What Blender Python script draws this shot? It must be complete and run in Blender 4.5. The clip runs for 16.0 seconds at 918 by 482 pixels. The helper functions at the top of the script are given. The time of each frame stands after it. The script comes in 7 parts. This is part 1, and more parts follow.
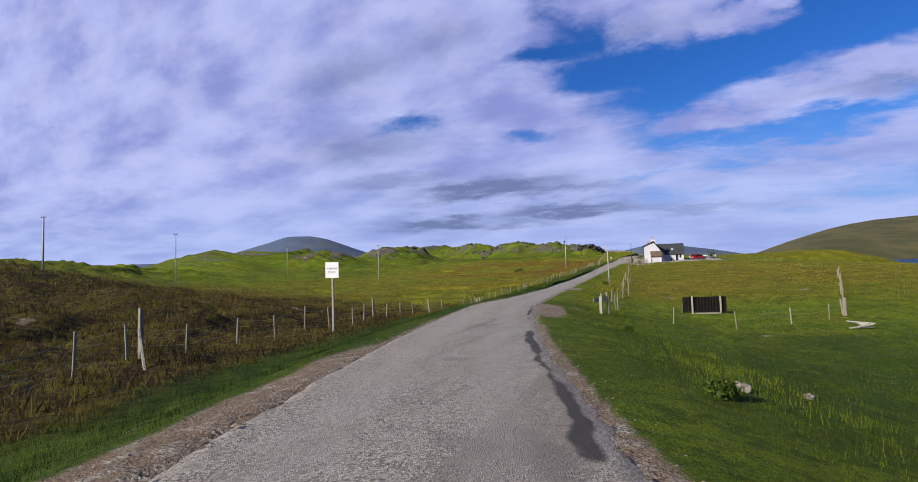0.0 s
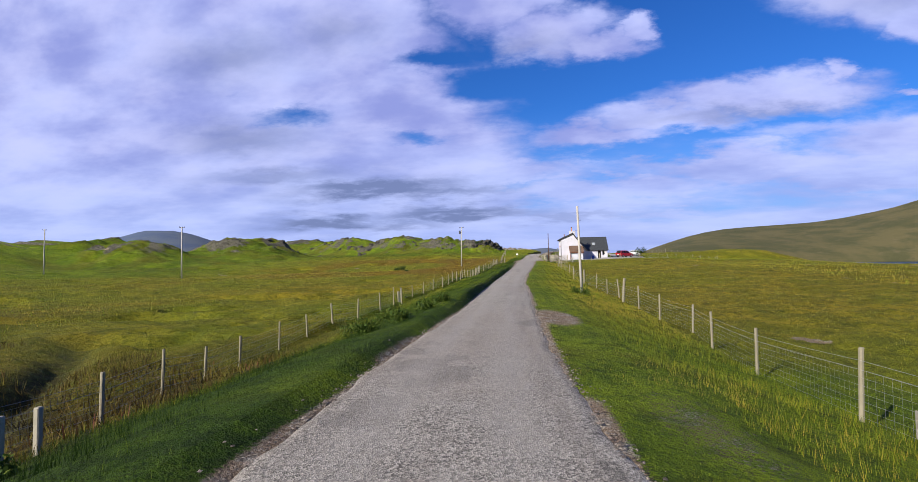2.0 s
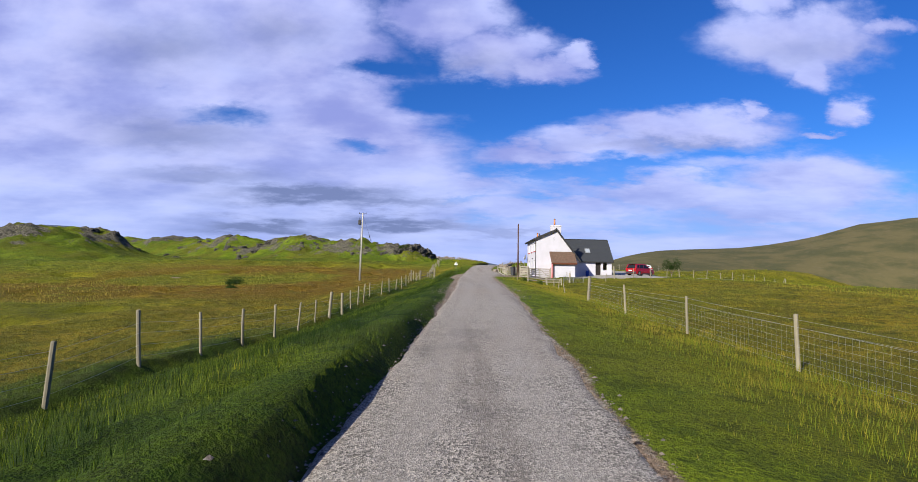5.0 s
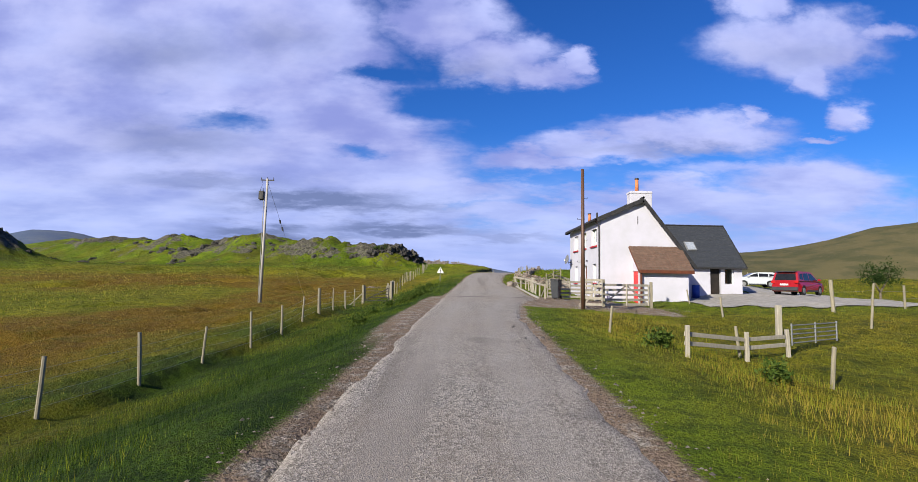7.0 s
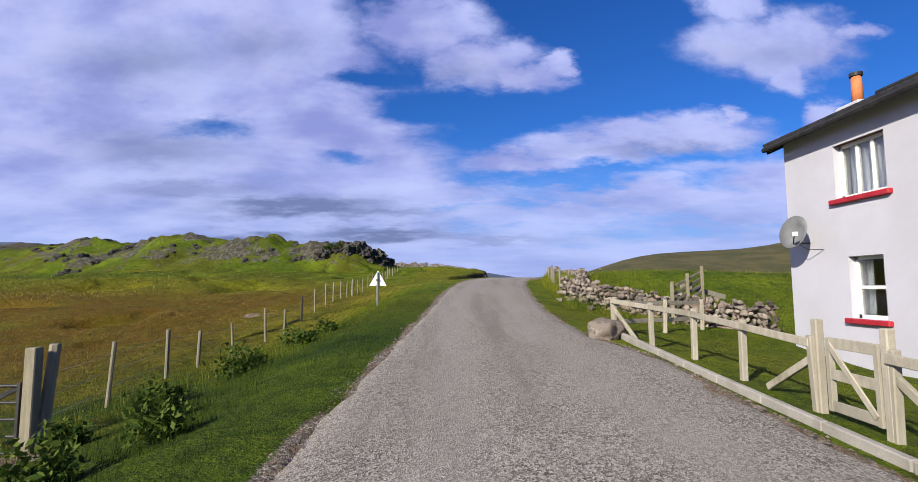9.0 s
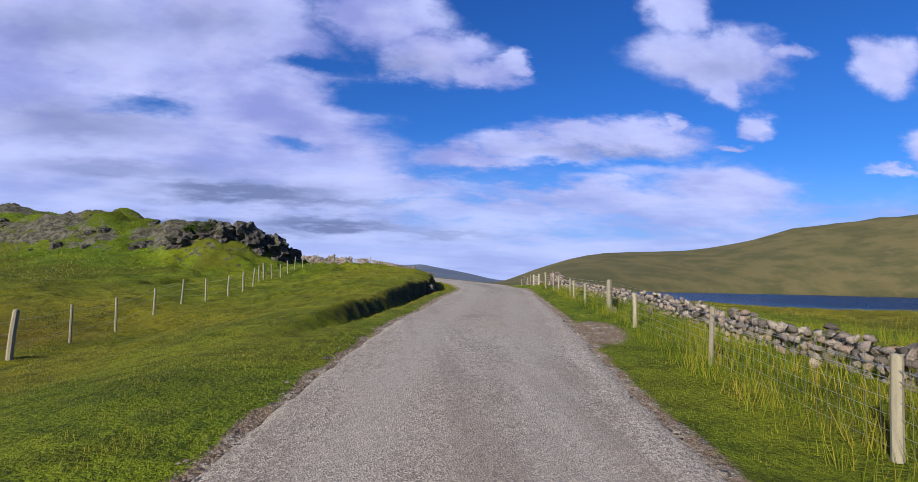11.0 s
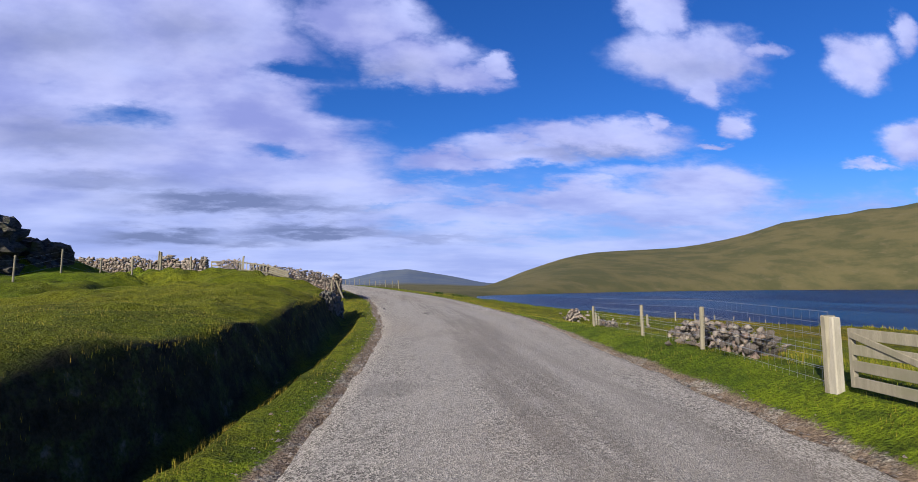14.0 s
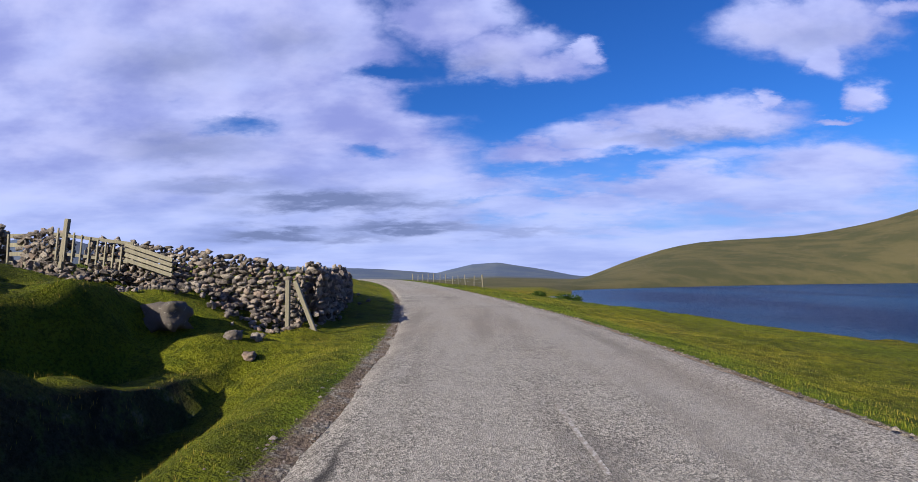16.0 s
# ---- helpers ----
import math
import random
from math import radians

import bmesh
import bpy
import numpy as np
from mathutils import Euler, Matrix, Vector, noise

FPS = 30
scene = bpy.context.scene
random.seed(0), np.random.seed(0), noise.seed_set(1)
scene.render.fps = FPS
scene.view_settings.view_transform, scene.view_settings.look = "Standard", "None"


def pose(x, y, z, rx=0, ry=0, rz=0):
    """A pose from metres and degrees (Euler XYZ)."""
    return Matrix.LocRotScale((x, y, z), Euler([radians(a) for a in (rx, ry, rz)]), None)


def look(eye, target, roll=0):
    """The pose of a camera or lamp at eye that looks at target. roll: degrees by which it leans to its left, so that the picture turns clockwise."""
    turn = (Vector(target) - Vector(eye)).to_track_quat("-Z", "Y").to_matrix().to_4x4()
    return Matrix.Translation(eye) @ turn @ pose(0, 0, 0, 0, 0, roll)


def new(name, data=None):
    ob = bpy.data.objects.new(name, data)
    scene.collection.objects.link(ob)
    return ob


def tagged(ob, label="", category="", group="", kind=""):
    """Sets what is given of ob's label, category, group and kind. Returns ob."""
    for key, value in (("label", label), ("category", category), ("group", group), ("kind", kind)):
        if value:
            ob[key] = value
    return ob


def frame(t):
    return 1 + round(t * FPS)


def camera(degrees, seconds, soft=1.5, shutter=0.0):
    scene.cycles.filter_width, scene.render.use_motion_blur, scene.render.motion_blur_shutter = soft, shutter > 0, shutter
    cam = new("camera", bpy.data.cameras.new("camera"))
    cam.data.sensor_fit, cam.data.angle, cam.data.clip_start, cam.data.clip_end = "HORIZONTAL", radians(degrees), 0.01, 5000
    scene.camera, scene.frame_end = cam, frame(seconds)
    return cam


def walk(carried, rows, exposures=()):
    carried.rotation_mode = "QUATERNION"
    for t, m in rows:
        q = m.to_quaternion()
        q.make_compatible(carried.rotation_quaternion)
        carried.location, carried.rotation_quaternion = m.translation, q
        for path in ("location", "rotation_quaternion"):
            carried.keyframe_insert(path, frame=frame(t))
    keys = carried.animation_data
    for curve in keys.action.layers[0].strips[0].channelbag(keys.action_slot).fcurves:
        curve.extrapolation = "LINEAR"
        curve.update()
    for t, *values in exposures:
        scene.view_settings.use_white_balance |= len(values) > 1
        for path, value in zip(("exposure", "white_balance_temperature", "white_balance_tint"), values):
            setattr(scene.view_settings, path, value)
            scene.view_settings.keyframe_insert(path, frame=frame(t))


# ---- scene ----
# camera: a van on a single-track road
cam = camera(85.35, 16.0, soft=0.82)
PATH = [
    (0, pose(7.693, 0.000, 1.020, 92.90, 0, 20.00) @ pose(0, 0, 0, 0, 0, -1.66)),
    (0.5, pose(4.403, 11.000, 0.652, 92.58, 0, 16.95) @ pose(0, 0, 0, 0, 0, -1.33)),
    (1, pose(1.998, 21.600, 0.318, 92.60, 0, 13.45) @ pose(0, 0, 0, 0, 0, -1.61)),
    (1.5, pose(0.283, 31.826, 0.066, 92.50, 0, 10.08) @ pose(0, 0, 0, 0, 0, -1.22)),
    (2, pose(-0.602, 41.650, -0.220, 92.75, 0, 7.15) @ pose(0, 0, 0, 0, 0, -0.94)),
    (2.5, pose(-1.252, 50.953, -0.338, 93.12, 0, 4.68) @ pose(0, 0, 0, 0, 0, -0.49)),
    (3, pose(-1.449, 59.870, -0.364, 93.33, 0, 2.60) @ pose(0, 0, 0, 0, 0, -0.33)),
    (3.5, pose(-1.574, 68.233, -0.212, 95.28, 0, 1.12) @ pose(0, 0, 0, 0, 0, 0.99)),
    (4, pose(-1.785, 77.452, -0.196, 94.75, 0, 0.26) @ pose(0, 0, 0, 0, 0, 1.29)),
    (6.5, pose(-0.179, 121.685, 1.165, 94.04, 0, 0.03) @ pose(0, 0, 0, 0, 0, 1.18)),
    (7, pose(-0.003, 129.996, 1.368, 94.78, 0, 0.15) @ pose(0, 0, 0, 0, 0, 1.14)),
    (7.5, pose(0.130, 137.843, 1.589, 95.45, 0, 0.02) @ pose(0, 0, 0, 0, 0, 0.71)),
    (8, pose(0.313, 145.158, 1.811, 95.79, 0, -0.35) @ pose(0, 0, 0, 0, 0, -0.14)),
    (8.5, pose(0.568, 151.899, 1.988, 95.39, 0, -0.73) @ pose(0, 0, 0, 0, 0, -0.10)),
    (9, pose(0.801, 158.105, 2.199, 95.20, 0, -1.36) @ pose(0, 0, 0, 0, 0, -0.25)),
    (11.5, pose(3.768, 189.310, 4.063, 94.53, 0, -8.65) @ pose(0, 0, 0, 0, 0, 1.68)),
    (12, pose(4.801, 194.662, 4.270, 94.60, 0, -9.68) @ pose(0, 0, 0, 0, 0, 1.67)),
    (12.5, pose(5.781, 199.977, 4.380, 94.51, 0, -10.39) @ pose(0, 0, 0, 0, 0, 0.98)),
    (13, pose(6.648, 205.171, 4.524, 94.56, 0, -10.42) @ pose(0, 0, 0, 0, 0, 0.81)),
    (13.5, pose(7.559, 210.376, 4.617, 94.72, 0, -9.81) @ pose(0, 0, 0, 0, 0, 0.84)),
    (14, pose(8.425, 215.315, 4.677, 94.99, 0, -8.69) @ pose(0, 0, 0, 0, 0, -0.42)),
    (14.5, pose(9.134, 220.865, 4.748, 94.74, 0, -6.42) @ pose(0, 0, 0, 0, 0, -0.83)),
    (15, pose(9.523, 226.493, 4.790, 94.48, 0, -3.82) @ pose(0, 0, 0, 0, 0, -0.36)),
    (15.5, pose(9.756, 231.725, 4.898, 94.44, 0, -1.03) @ pose(0, 0, 0, 0, 0, -0.63)),
    (16, pose(9.627, 236.615, 4.994, 94.32, 0, 1.55) @ pose(0, 0, 0, 0, 0, -0.65)),
]
walk(cam, PATH, exposures=((0.0, 0.82), (1.0, 0.88), (2.0, 1.02), (4.0, 1.05), (7.0, 1.0), (7.7, 0.98), (8.3, 0.94), (9.0, 0.92), (10.4, 0.95), (11.5, 1.0), (16.0, 1.0)))

# ---- world, sun ----
SUN_AZ, SUN_EL = 220.0, 27.0      # compass from +y, degrees
sun_dir = Vector((math.sin(radians(SUN_AZ)) * math.cos(radians(SUN_EL)),
                  math.cos(radians(SUN_AZ)) * math.cos(radians(SUN_EL)), math.sin(radians(SUN_EL))))
sun = new("sun", bpy.data.lights.new("sun", "SUN"))
sun.data.energy, sun.data.angle, sun.data.color = 4.2, radians(0.5), (1.0, 0.925, 0.77)
sun.matrix_world = look((0, 0, 60), Vector((0, 0, 60)) - sun_dir)

world = bpy.data.worlds.new("sky")
scene.world = world
world.use_nodes = True
wn = world.node_tree
wn.nodes.clear()


def wnode(kind, operation, clamp=False):
    n = wn.nodes.new(kind)
    n.operation, n.use_clamp = operation, clamp
    return n


def wmath(op, a, b=None, c=None, clamp=False):
    n = wnode("ShaderNodeMath", operation=op, clamp=clamp)
    for i, v in enumerate((a, b, c)):
        if v is None:
            continue
        if isinstance(v, (int, float)):
            n.inputs[i].default_value = v
        else:
            wn.links.new(v, n.inputs[i])
    return n.outputs[0]


def wmix(fac, a, b):
    n = wn.nodes.new("ShaderNodeMix")
    n.data_type = "RGBA"
    for i, v in ((0, fac), (6, a), (7, b)):
        if isinstance(v, (int, float)):
            n.inputs[i].default_value = v
        elif isinstance(v, tuple):
            n.inputs[i].default_value = (*v, 1)
        else:
            wn.links.new(v, n.inputs[i])
    return n.outputs[2]


def wstep(v, lo, hi):
    n = wn.nodes.new("ShaderNodeMapRange")
    n.interpolation_type = "SMOOTHSTEP"
    wn.links.new(v, n.inputs[0])
    n.inputs[1].default_value, n.inputs[2].default_value = lo, hi
    return n.outputs[0]


sky = wn.nodes.new("ShaderNodeTexSky")
sky.sky_type, sky.sun_disc = "NISHITA", False
sky.sun_elevation, sky.sun_rotation = radians(SUN_EL), radians(SUN_AZ)
sky.air_density, sky.dust_density, sky.ozone_density = 1.0, 0.3, 2.0
coord = wn.nodes.new("ShaderNodeTexCoord")
sep = wn.nodes.new("ShaderNodeSeparateXYZ")
wn.links.new(coord.outputs["Generated"], sep.inputs[0])
ahead = wmath("MAXIMUM", wmath("ABSOLUTE", sep.outputs[1]), 0.12)
su = wmath("DIVIDE", sep.outputs[0], ahead)
sv = wmath("DIVIDE", sep.outputs[2], ahead)
flat = wn.nodes.new("ShaderNodeCombineXYZ")
wn.links.new(su, flat.inputs[0])
wn.links.new(wmath("MULTIPLY", wmath("LOGARITHM", wmath("ADD", wmath("MAXIMUM", sv, 0.0), 0.10), math.e), 1.05), flat.inputs[1])


def wnoise(vec, scale, detail=5.0, rough=0.55):
    n = wn.nodes.new("ShaderNodeTexNoise")
    wn.links.new(vec, n.inputs["Vector"])
    n.inputs["Scale"].default_value, n.inputs["Detail"].default_value, n.inputs["Roughness"].default_value = scale, detail, rough
    return n.outputs["Fac"]


warp_a = wnoise(flat.outputs[0], 7.0, 8.0, 0.62)
warp_b = wnoise(flat.outputs[0], 8.3, 8.0, 0.62)
wu = wmath("ADD", su, wmath("MULTIPLY", wmath("SUBTRACT", warp_a, 0.5), 0.15))
wv = wmath("ADD", sv, wmath("MULTIPLY", wmath("SUBTRACT", warp_b, 0.5), 0.09))
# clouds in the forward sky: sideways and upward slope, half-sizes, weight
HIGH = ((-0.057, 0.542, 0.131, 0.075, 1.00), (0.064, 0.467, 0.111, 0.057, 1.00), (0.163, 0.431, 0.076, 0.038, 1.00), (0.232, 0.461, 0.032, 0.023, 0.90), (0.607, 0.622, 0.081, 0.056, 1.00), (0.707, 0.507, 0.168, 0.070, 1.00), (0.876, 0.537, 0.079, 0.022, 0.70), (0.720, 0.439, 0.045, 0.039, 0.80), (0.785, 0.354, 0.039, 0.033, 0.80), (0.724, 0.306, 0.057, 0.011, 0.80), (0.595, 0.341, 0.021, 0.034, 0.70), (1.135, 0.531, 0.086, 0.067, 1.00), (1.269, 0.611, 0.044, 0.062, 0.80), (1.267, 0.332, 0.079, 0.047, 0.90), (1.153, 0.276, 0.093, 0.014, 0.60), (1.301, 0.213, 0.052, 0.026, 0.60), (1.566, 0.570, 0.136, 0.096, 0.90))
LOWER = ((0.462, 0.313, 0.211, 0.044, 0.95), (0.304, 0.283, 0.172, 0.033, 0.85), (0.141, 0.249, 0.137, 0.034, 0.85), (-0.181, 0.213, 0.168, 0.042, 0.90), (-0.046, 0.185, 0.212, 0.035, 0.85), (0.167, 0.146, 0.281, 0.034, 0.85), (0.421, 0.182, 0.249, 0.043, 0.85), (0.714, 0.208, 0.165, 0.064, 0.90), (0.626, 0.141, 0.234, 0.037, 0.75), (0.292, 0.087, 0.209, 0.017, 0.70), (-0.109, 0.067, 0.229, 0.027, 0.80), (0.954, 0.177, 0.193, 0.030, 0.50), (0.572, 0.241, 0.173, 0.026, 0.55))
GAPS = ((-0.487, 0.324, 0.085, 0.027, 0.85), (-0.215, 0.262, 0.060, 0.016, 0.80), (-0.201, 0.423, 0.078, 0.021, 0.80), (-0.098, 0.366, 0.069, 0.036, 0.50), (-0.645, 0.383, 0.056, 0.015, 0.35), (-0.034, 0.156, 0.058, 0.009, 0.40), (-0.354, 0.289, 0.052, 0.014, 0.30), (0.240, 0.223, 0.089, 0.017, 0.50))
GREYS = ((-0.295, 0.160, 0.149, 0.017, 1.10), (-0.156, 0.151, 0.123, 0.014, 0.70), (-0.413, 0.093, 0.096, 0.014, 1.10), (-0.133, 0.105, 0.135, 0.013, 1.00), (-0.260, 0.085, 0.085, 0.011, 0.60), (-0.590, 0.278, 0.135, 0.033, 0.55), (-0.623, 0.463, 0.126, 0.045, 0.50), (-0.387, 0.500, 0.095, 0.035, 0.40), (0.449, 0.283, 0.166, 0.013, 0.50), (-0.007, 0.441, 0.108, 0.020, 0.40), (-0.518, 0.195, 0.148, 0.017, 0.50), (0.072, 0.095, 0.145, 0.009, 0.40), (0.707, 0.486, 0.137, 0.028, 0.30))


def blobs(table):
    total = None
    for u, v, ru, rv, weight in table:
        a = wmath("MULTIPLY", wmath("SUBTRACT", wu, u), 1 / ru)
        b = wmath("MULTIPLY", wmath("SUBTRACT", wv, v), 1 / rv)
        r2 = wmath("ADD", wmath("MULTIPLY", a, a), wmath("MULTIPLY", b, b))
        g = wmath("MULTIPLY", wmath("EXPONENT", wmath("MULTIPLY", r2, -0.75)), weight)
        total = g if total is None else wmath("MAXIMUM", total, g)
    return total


veil = wmath("MULTIPLY", wstep(wmath("ADD", wu, wmath("MULTIPLY", wmath("SUBTRACT", sv, 0.40), 0.55)), 0.10, -0.26), 0.86)
fluff = wnoise(flat.outputs[0], 4.6, 9.0, 0.57)
billow = wnoise(flat.outputs[0], 6.5, 6.0, 0.50)
wide = wnoise(flat.outputs[0], 1.9, 5.0, 0.55)
low = wstep(sv, 0.30, 0.05)
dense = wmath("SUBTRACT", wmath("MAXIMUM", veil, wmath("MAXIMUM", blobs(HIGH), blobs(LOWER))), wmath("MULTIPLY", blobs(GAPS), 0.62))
dense = wmath("MAXIMUM", dense, wmath("ADD", 0.10, wmath("MULTIPLY", low, wmath("ADD", 0.30, wmath("MULTIPLY", wide, 0.60)))))
dense = wmath("ADD", dense, wmath("MULTIPLY", wmath("SUBTRACT", fluff, 0.5), 0.85))
dense = wmath("ADD", dense, wmath("MULTIPLY", wmath("SUBTRACT", wide, 0.5), 0.30))
CLOUD = wstep(dense, 0.24, 0.70)
# tones: bright edges, lilac body, grey bars
tone = wmath("ADD", wmath("MULTIPLY", wnoise(flat.outputs[0], 2.4, 5.0, 0.55), 0.65), wmath("MULTIPLY", fluff, 0.35))
body = wmix(wstep(tone, 0.36, 0.64), (0.155, 0.178, 0.388), (0.286, 0.318, 0.535))
body = wmix(wmath("MULTIPLY", wstep(wmath("ADD", wmath("MULTIPLY", billow, 0.6), wmath("MULTIPLY", dense, 0.25)), 0.42, 0.66), 0.60), body, (0.335, 0.350, 0.540))
body = wmix(wmath("MULTIPLY", low, 0.40), body, (0.230, 0.305, 0.525))
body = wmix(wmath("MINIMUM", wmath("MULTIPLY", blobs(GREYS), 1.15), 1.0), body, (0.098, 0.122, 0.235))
hue = wn.nodes.new("ShaderNodeHueSaturation")
hue.inputs["Saturation"].default_value, hue.inputs["Value"].default_value = 1.25, 1.0
wn.links.new(sky.outputs[0], hue.inputs["Color"])
tint = wn.nodes.new("ShaderNodeMix")
tint.data_type, tint.blend_type = "RGBA", "MULTIPLY"
tint.inputs[0].default_value = 1.0
wn.links.new(hue.outputs[0], tint.inputs[6])
tint.inputs[7].default_value = (0.43, 0.86, 1.60, 1)
lit = wn.nodes.new("ShaderNodeBackground")
wn.links.new(tint.outputs[2], lit.inputs[0])
lit.inputs[1].default_value = 0.042
haze = wn.nodes.new("ShaderNodeBackground")
haze.inputs[0].default_value, haze.inputs[1].default_value = (0.130, 0.215, 0.450, 1), 1.0
clear = wn.nodes.new("ShaderNodeMixShader")
wn.links.new(wmath("MULTIPLY", wstep(sv, 0.32, 0.0), 0.82), clear.inputs[0])
wn.links.new(lit.outputs[0], clear.inputs[1])
wn.links.new(haze.outputs[0], clear.inputs[2])
puff = wn.nodes.new("ShaderNodeBackground")
wn.links.new(body, puff.inputs[0])
both = wn.nodes.new("ShaderNodeMixShader")
wn.links.new(wmath("MULTIPLY", CLOUD, 0.94), both.inputs[0])
wn.links.new(clear.outputs[0], both.inputs[1])
wn.links.new(puff.outputs[0], both.inputs[2])
wout = wn.nodes.new("ShaderNodeOutputWorld")
wn.links.new(both.outputs[0], wout.inputs[0])

# ---- materials ----
class Mat:
    """A node material in the making."""

    def __init__(self, name):
        self.m = bpy.data.materials.new(name)
        self.m.use_nodes = True
        self.t = self.m.node_tree
        self.b = self.t.nodes["Principled BSDF"]
        self.tc = self.t.nodes.new("ShaderNodeTexCoord")

    def link(self, a, b):
        self.t.links.new(a, b)

    def put(self, socket, v):
        if isinstance(v, (int, float)):
            socket.default_value = v
        elif isinstance(v, tuple):
            socket.default_value = (*v, 1) if len(v) == 3 else v
        else:
            self.link(v, socket)

    def noise(self, scale, detail=4.0, rough=0.55, vec=None, stretch=None):
        n = self.t.nodes.new("ShaderNodeTexNoise")
        src = vec if vec is not None else self.tc.outputs["Object"]
        if stretch:
            mp = self.t.nodes.new("ShaderNodeMapping")
            mp.inputs["Scale"].default_value = stretch
            self.link(src, mp.inputs["Vector"])
            src = mp.outputs["Vector"]
        self.link(src, n.inputs["Vector"])
        n.inputs["Scale"].default_value, n.inputs["Detail"].default_value, n.inputs["Roughness"].default_value = scale, detail, rough
        return n.outputs["Fac"]

    def cells(self, scale, feature="F1", vec=None):
        n = self.t.nodes.new("ShaderNodeTexVoronoi")
        n.feature = feature
        self.link(vec if vec is not None else self.tc.outputs["Object"], n.inputs["Vector"])
        n.inputs["Scale"].default_value = scale
        return n

    def attr(self, name):
        n = self.t.nodes.new("ShaderNodeAttribute")
        n.attribute_name = name
        return n.outputs["Fac"]

    def step(self, v, lo, hi, a=0.0, b=1.0):
        n = self.t.nodes.new("ShaderNodeMapRange")
        n.interpolation_type = "SMOOTHSTEP"
        self.put(n.inputs[0], v)
        for i, w in enumerate((lo, hi, a, b)):
            n.inputs[i + 1].default_value = w
        return n.outputs[0]

    def mix(self, fac, a, b, mode="MIX"):
        n = self.t.nodes.new("ShaderNodeMix")
        n.data_type, n.blend_type = "RGBA", mode
        self.put(n.inputs[0], fac)
        self.put(n.inputs[6], a)
        self.put(n.inputs[7], b)
        return n.outputs[2]

    def math(self, op, a, b=0.0):
        n = self.t.nodes.new("ShaderNodeMath")
        n.operation = op
        self.put(n.inputs[0], a)
        self.put(n.inputs[1], b)
        return n.outputs[0]

    def ramp(self, fac, *stops):
        n = self.t.nodes.new("ShaderNodeValToRGB")
        self.put(n.inputs[0], fac)
        el = n.color_ramp.elements
        while len(el) < len(stops):
            el.new(0.5)
        for e, (p, c) in zip(el, stops):
            e.position, e.color = p, (*c, 1)
        return n.outputs[0]

    def random(self):
        n = self.t.nodes.new("ShaderNodeObjectInfo")
        return n.outputs["Random"]

    def island(self):
        n = self.t.nodes.new("ShaderNodeNewGeometry")
        return n.outputs["Random Per Island"]

    def bump(self, h, strength=0.4, distance=0.02):
        n = self.t.nodes.new("ShaderNodeBump")
        n.inputs["Strength"].default_value, n.inputs["Distance"].default_value = strength, distance
        self.put(n.inputs["Height"], h)
        self.link(n.outputs[0], self.b.inputs["Normal"])

    def done(self, color, rough=0.8, metal=0.0, spec=0.3):
        self.put(self.b.inputs["Base Color"], color)
        self.put(self.b.inputs["Roughness"], rough)
        self.put(self.b.inputs["Metallic"], metal)
        self.b.inputs["Specular IOR Level"].default_value = spec
        return self.m


def varied(name, a, b, scale=6.0, rough=0.8, metal=0.0, spec=0.3, bump=0.3, fine=60.0, stretch=None, per_object=0.0, dirt=None):
    """Two tones mottled at two scales, with a fine relief."""
    k = Mat(name)
    big, small = k.noise(scale, 4, 0.6, stretch=stretch), k.noise(fine, 3, 0.6, stretch=stretch)
    c = k.mix(k.step(big, 0.3, 0.7), a, b)
    c = k.mix(k.step(small, 0.35, 0.75, 0.0, 0.35), c, tuple(v * 0.55 for v in a))
    if dirt:
        c = k.mix(k.step(k.noise(scale * 0.45, 5, 0.65), 0.52, 0.72, 0.0, 0.8), c, dirt)
    if per_object:
        c = k.mix(k.math("MULTIPLY", k.random(), per_object), c, tuple(v * 0.45 for v in b))
    k.bump(small, bump, 0.01)
    return k.done(c, rough, metal, spec)


# --- ground cover ---
GREEN_A, GREEN_B = (0.084, 0.128, 0.006), (0.146, 0.194, 0.009)
GOLD_A, GOLD_B = (0.124, 0.112, 0.008), (0.212, 0.162, 0.014)
RUST = (0.105, 0.050, 0.008)


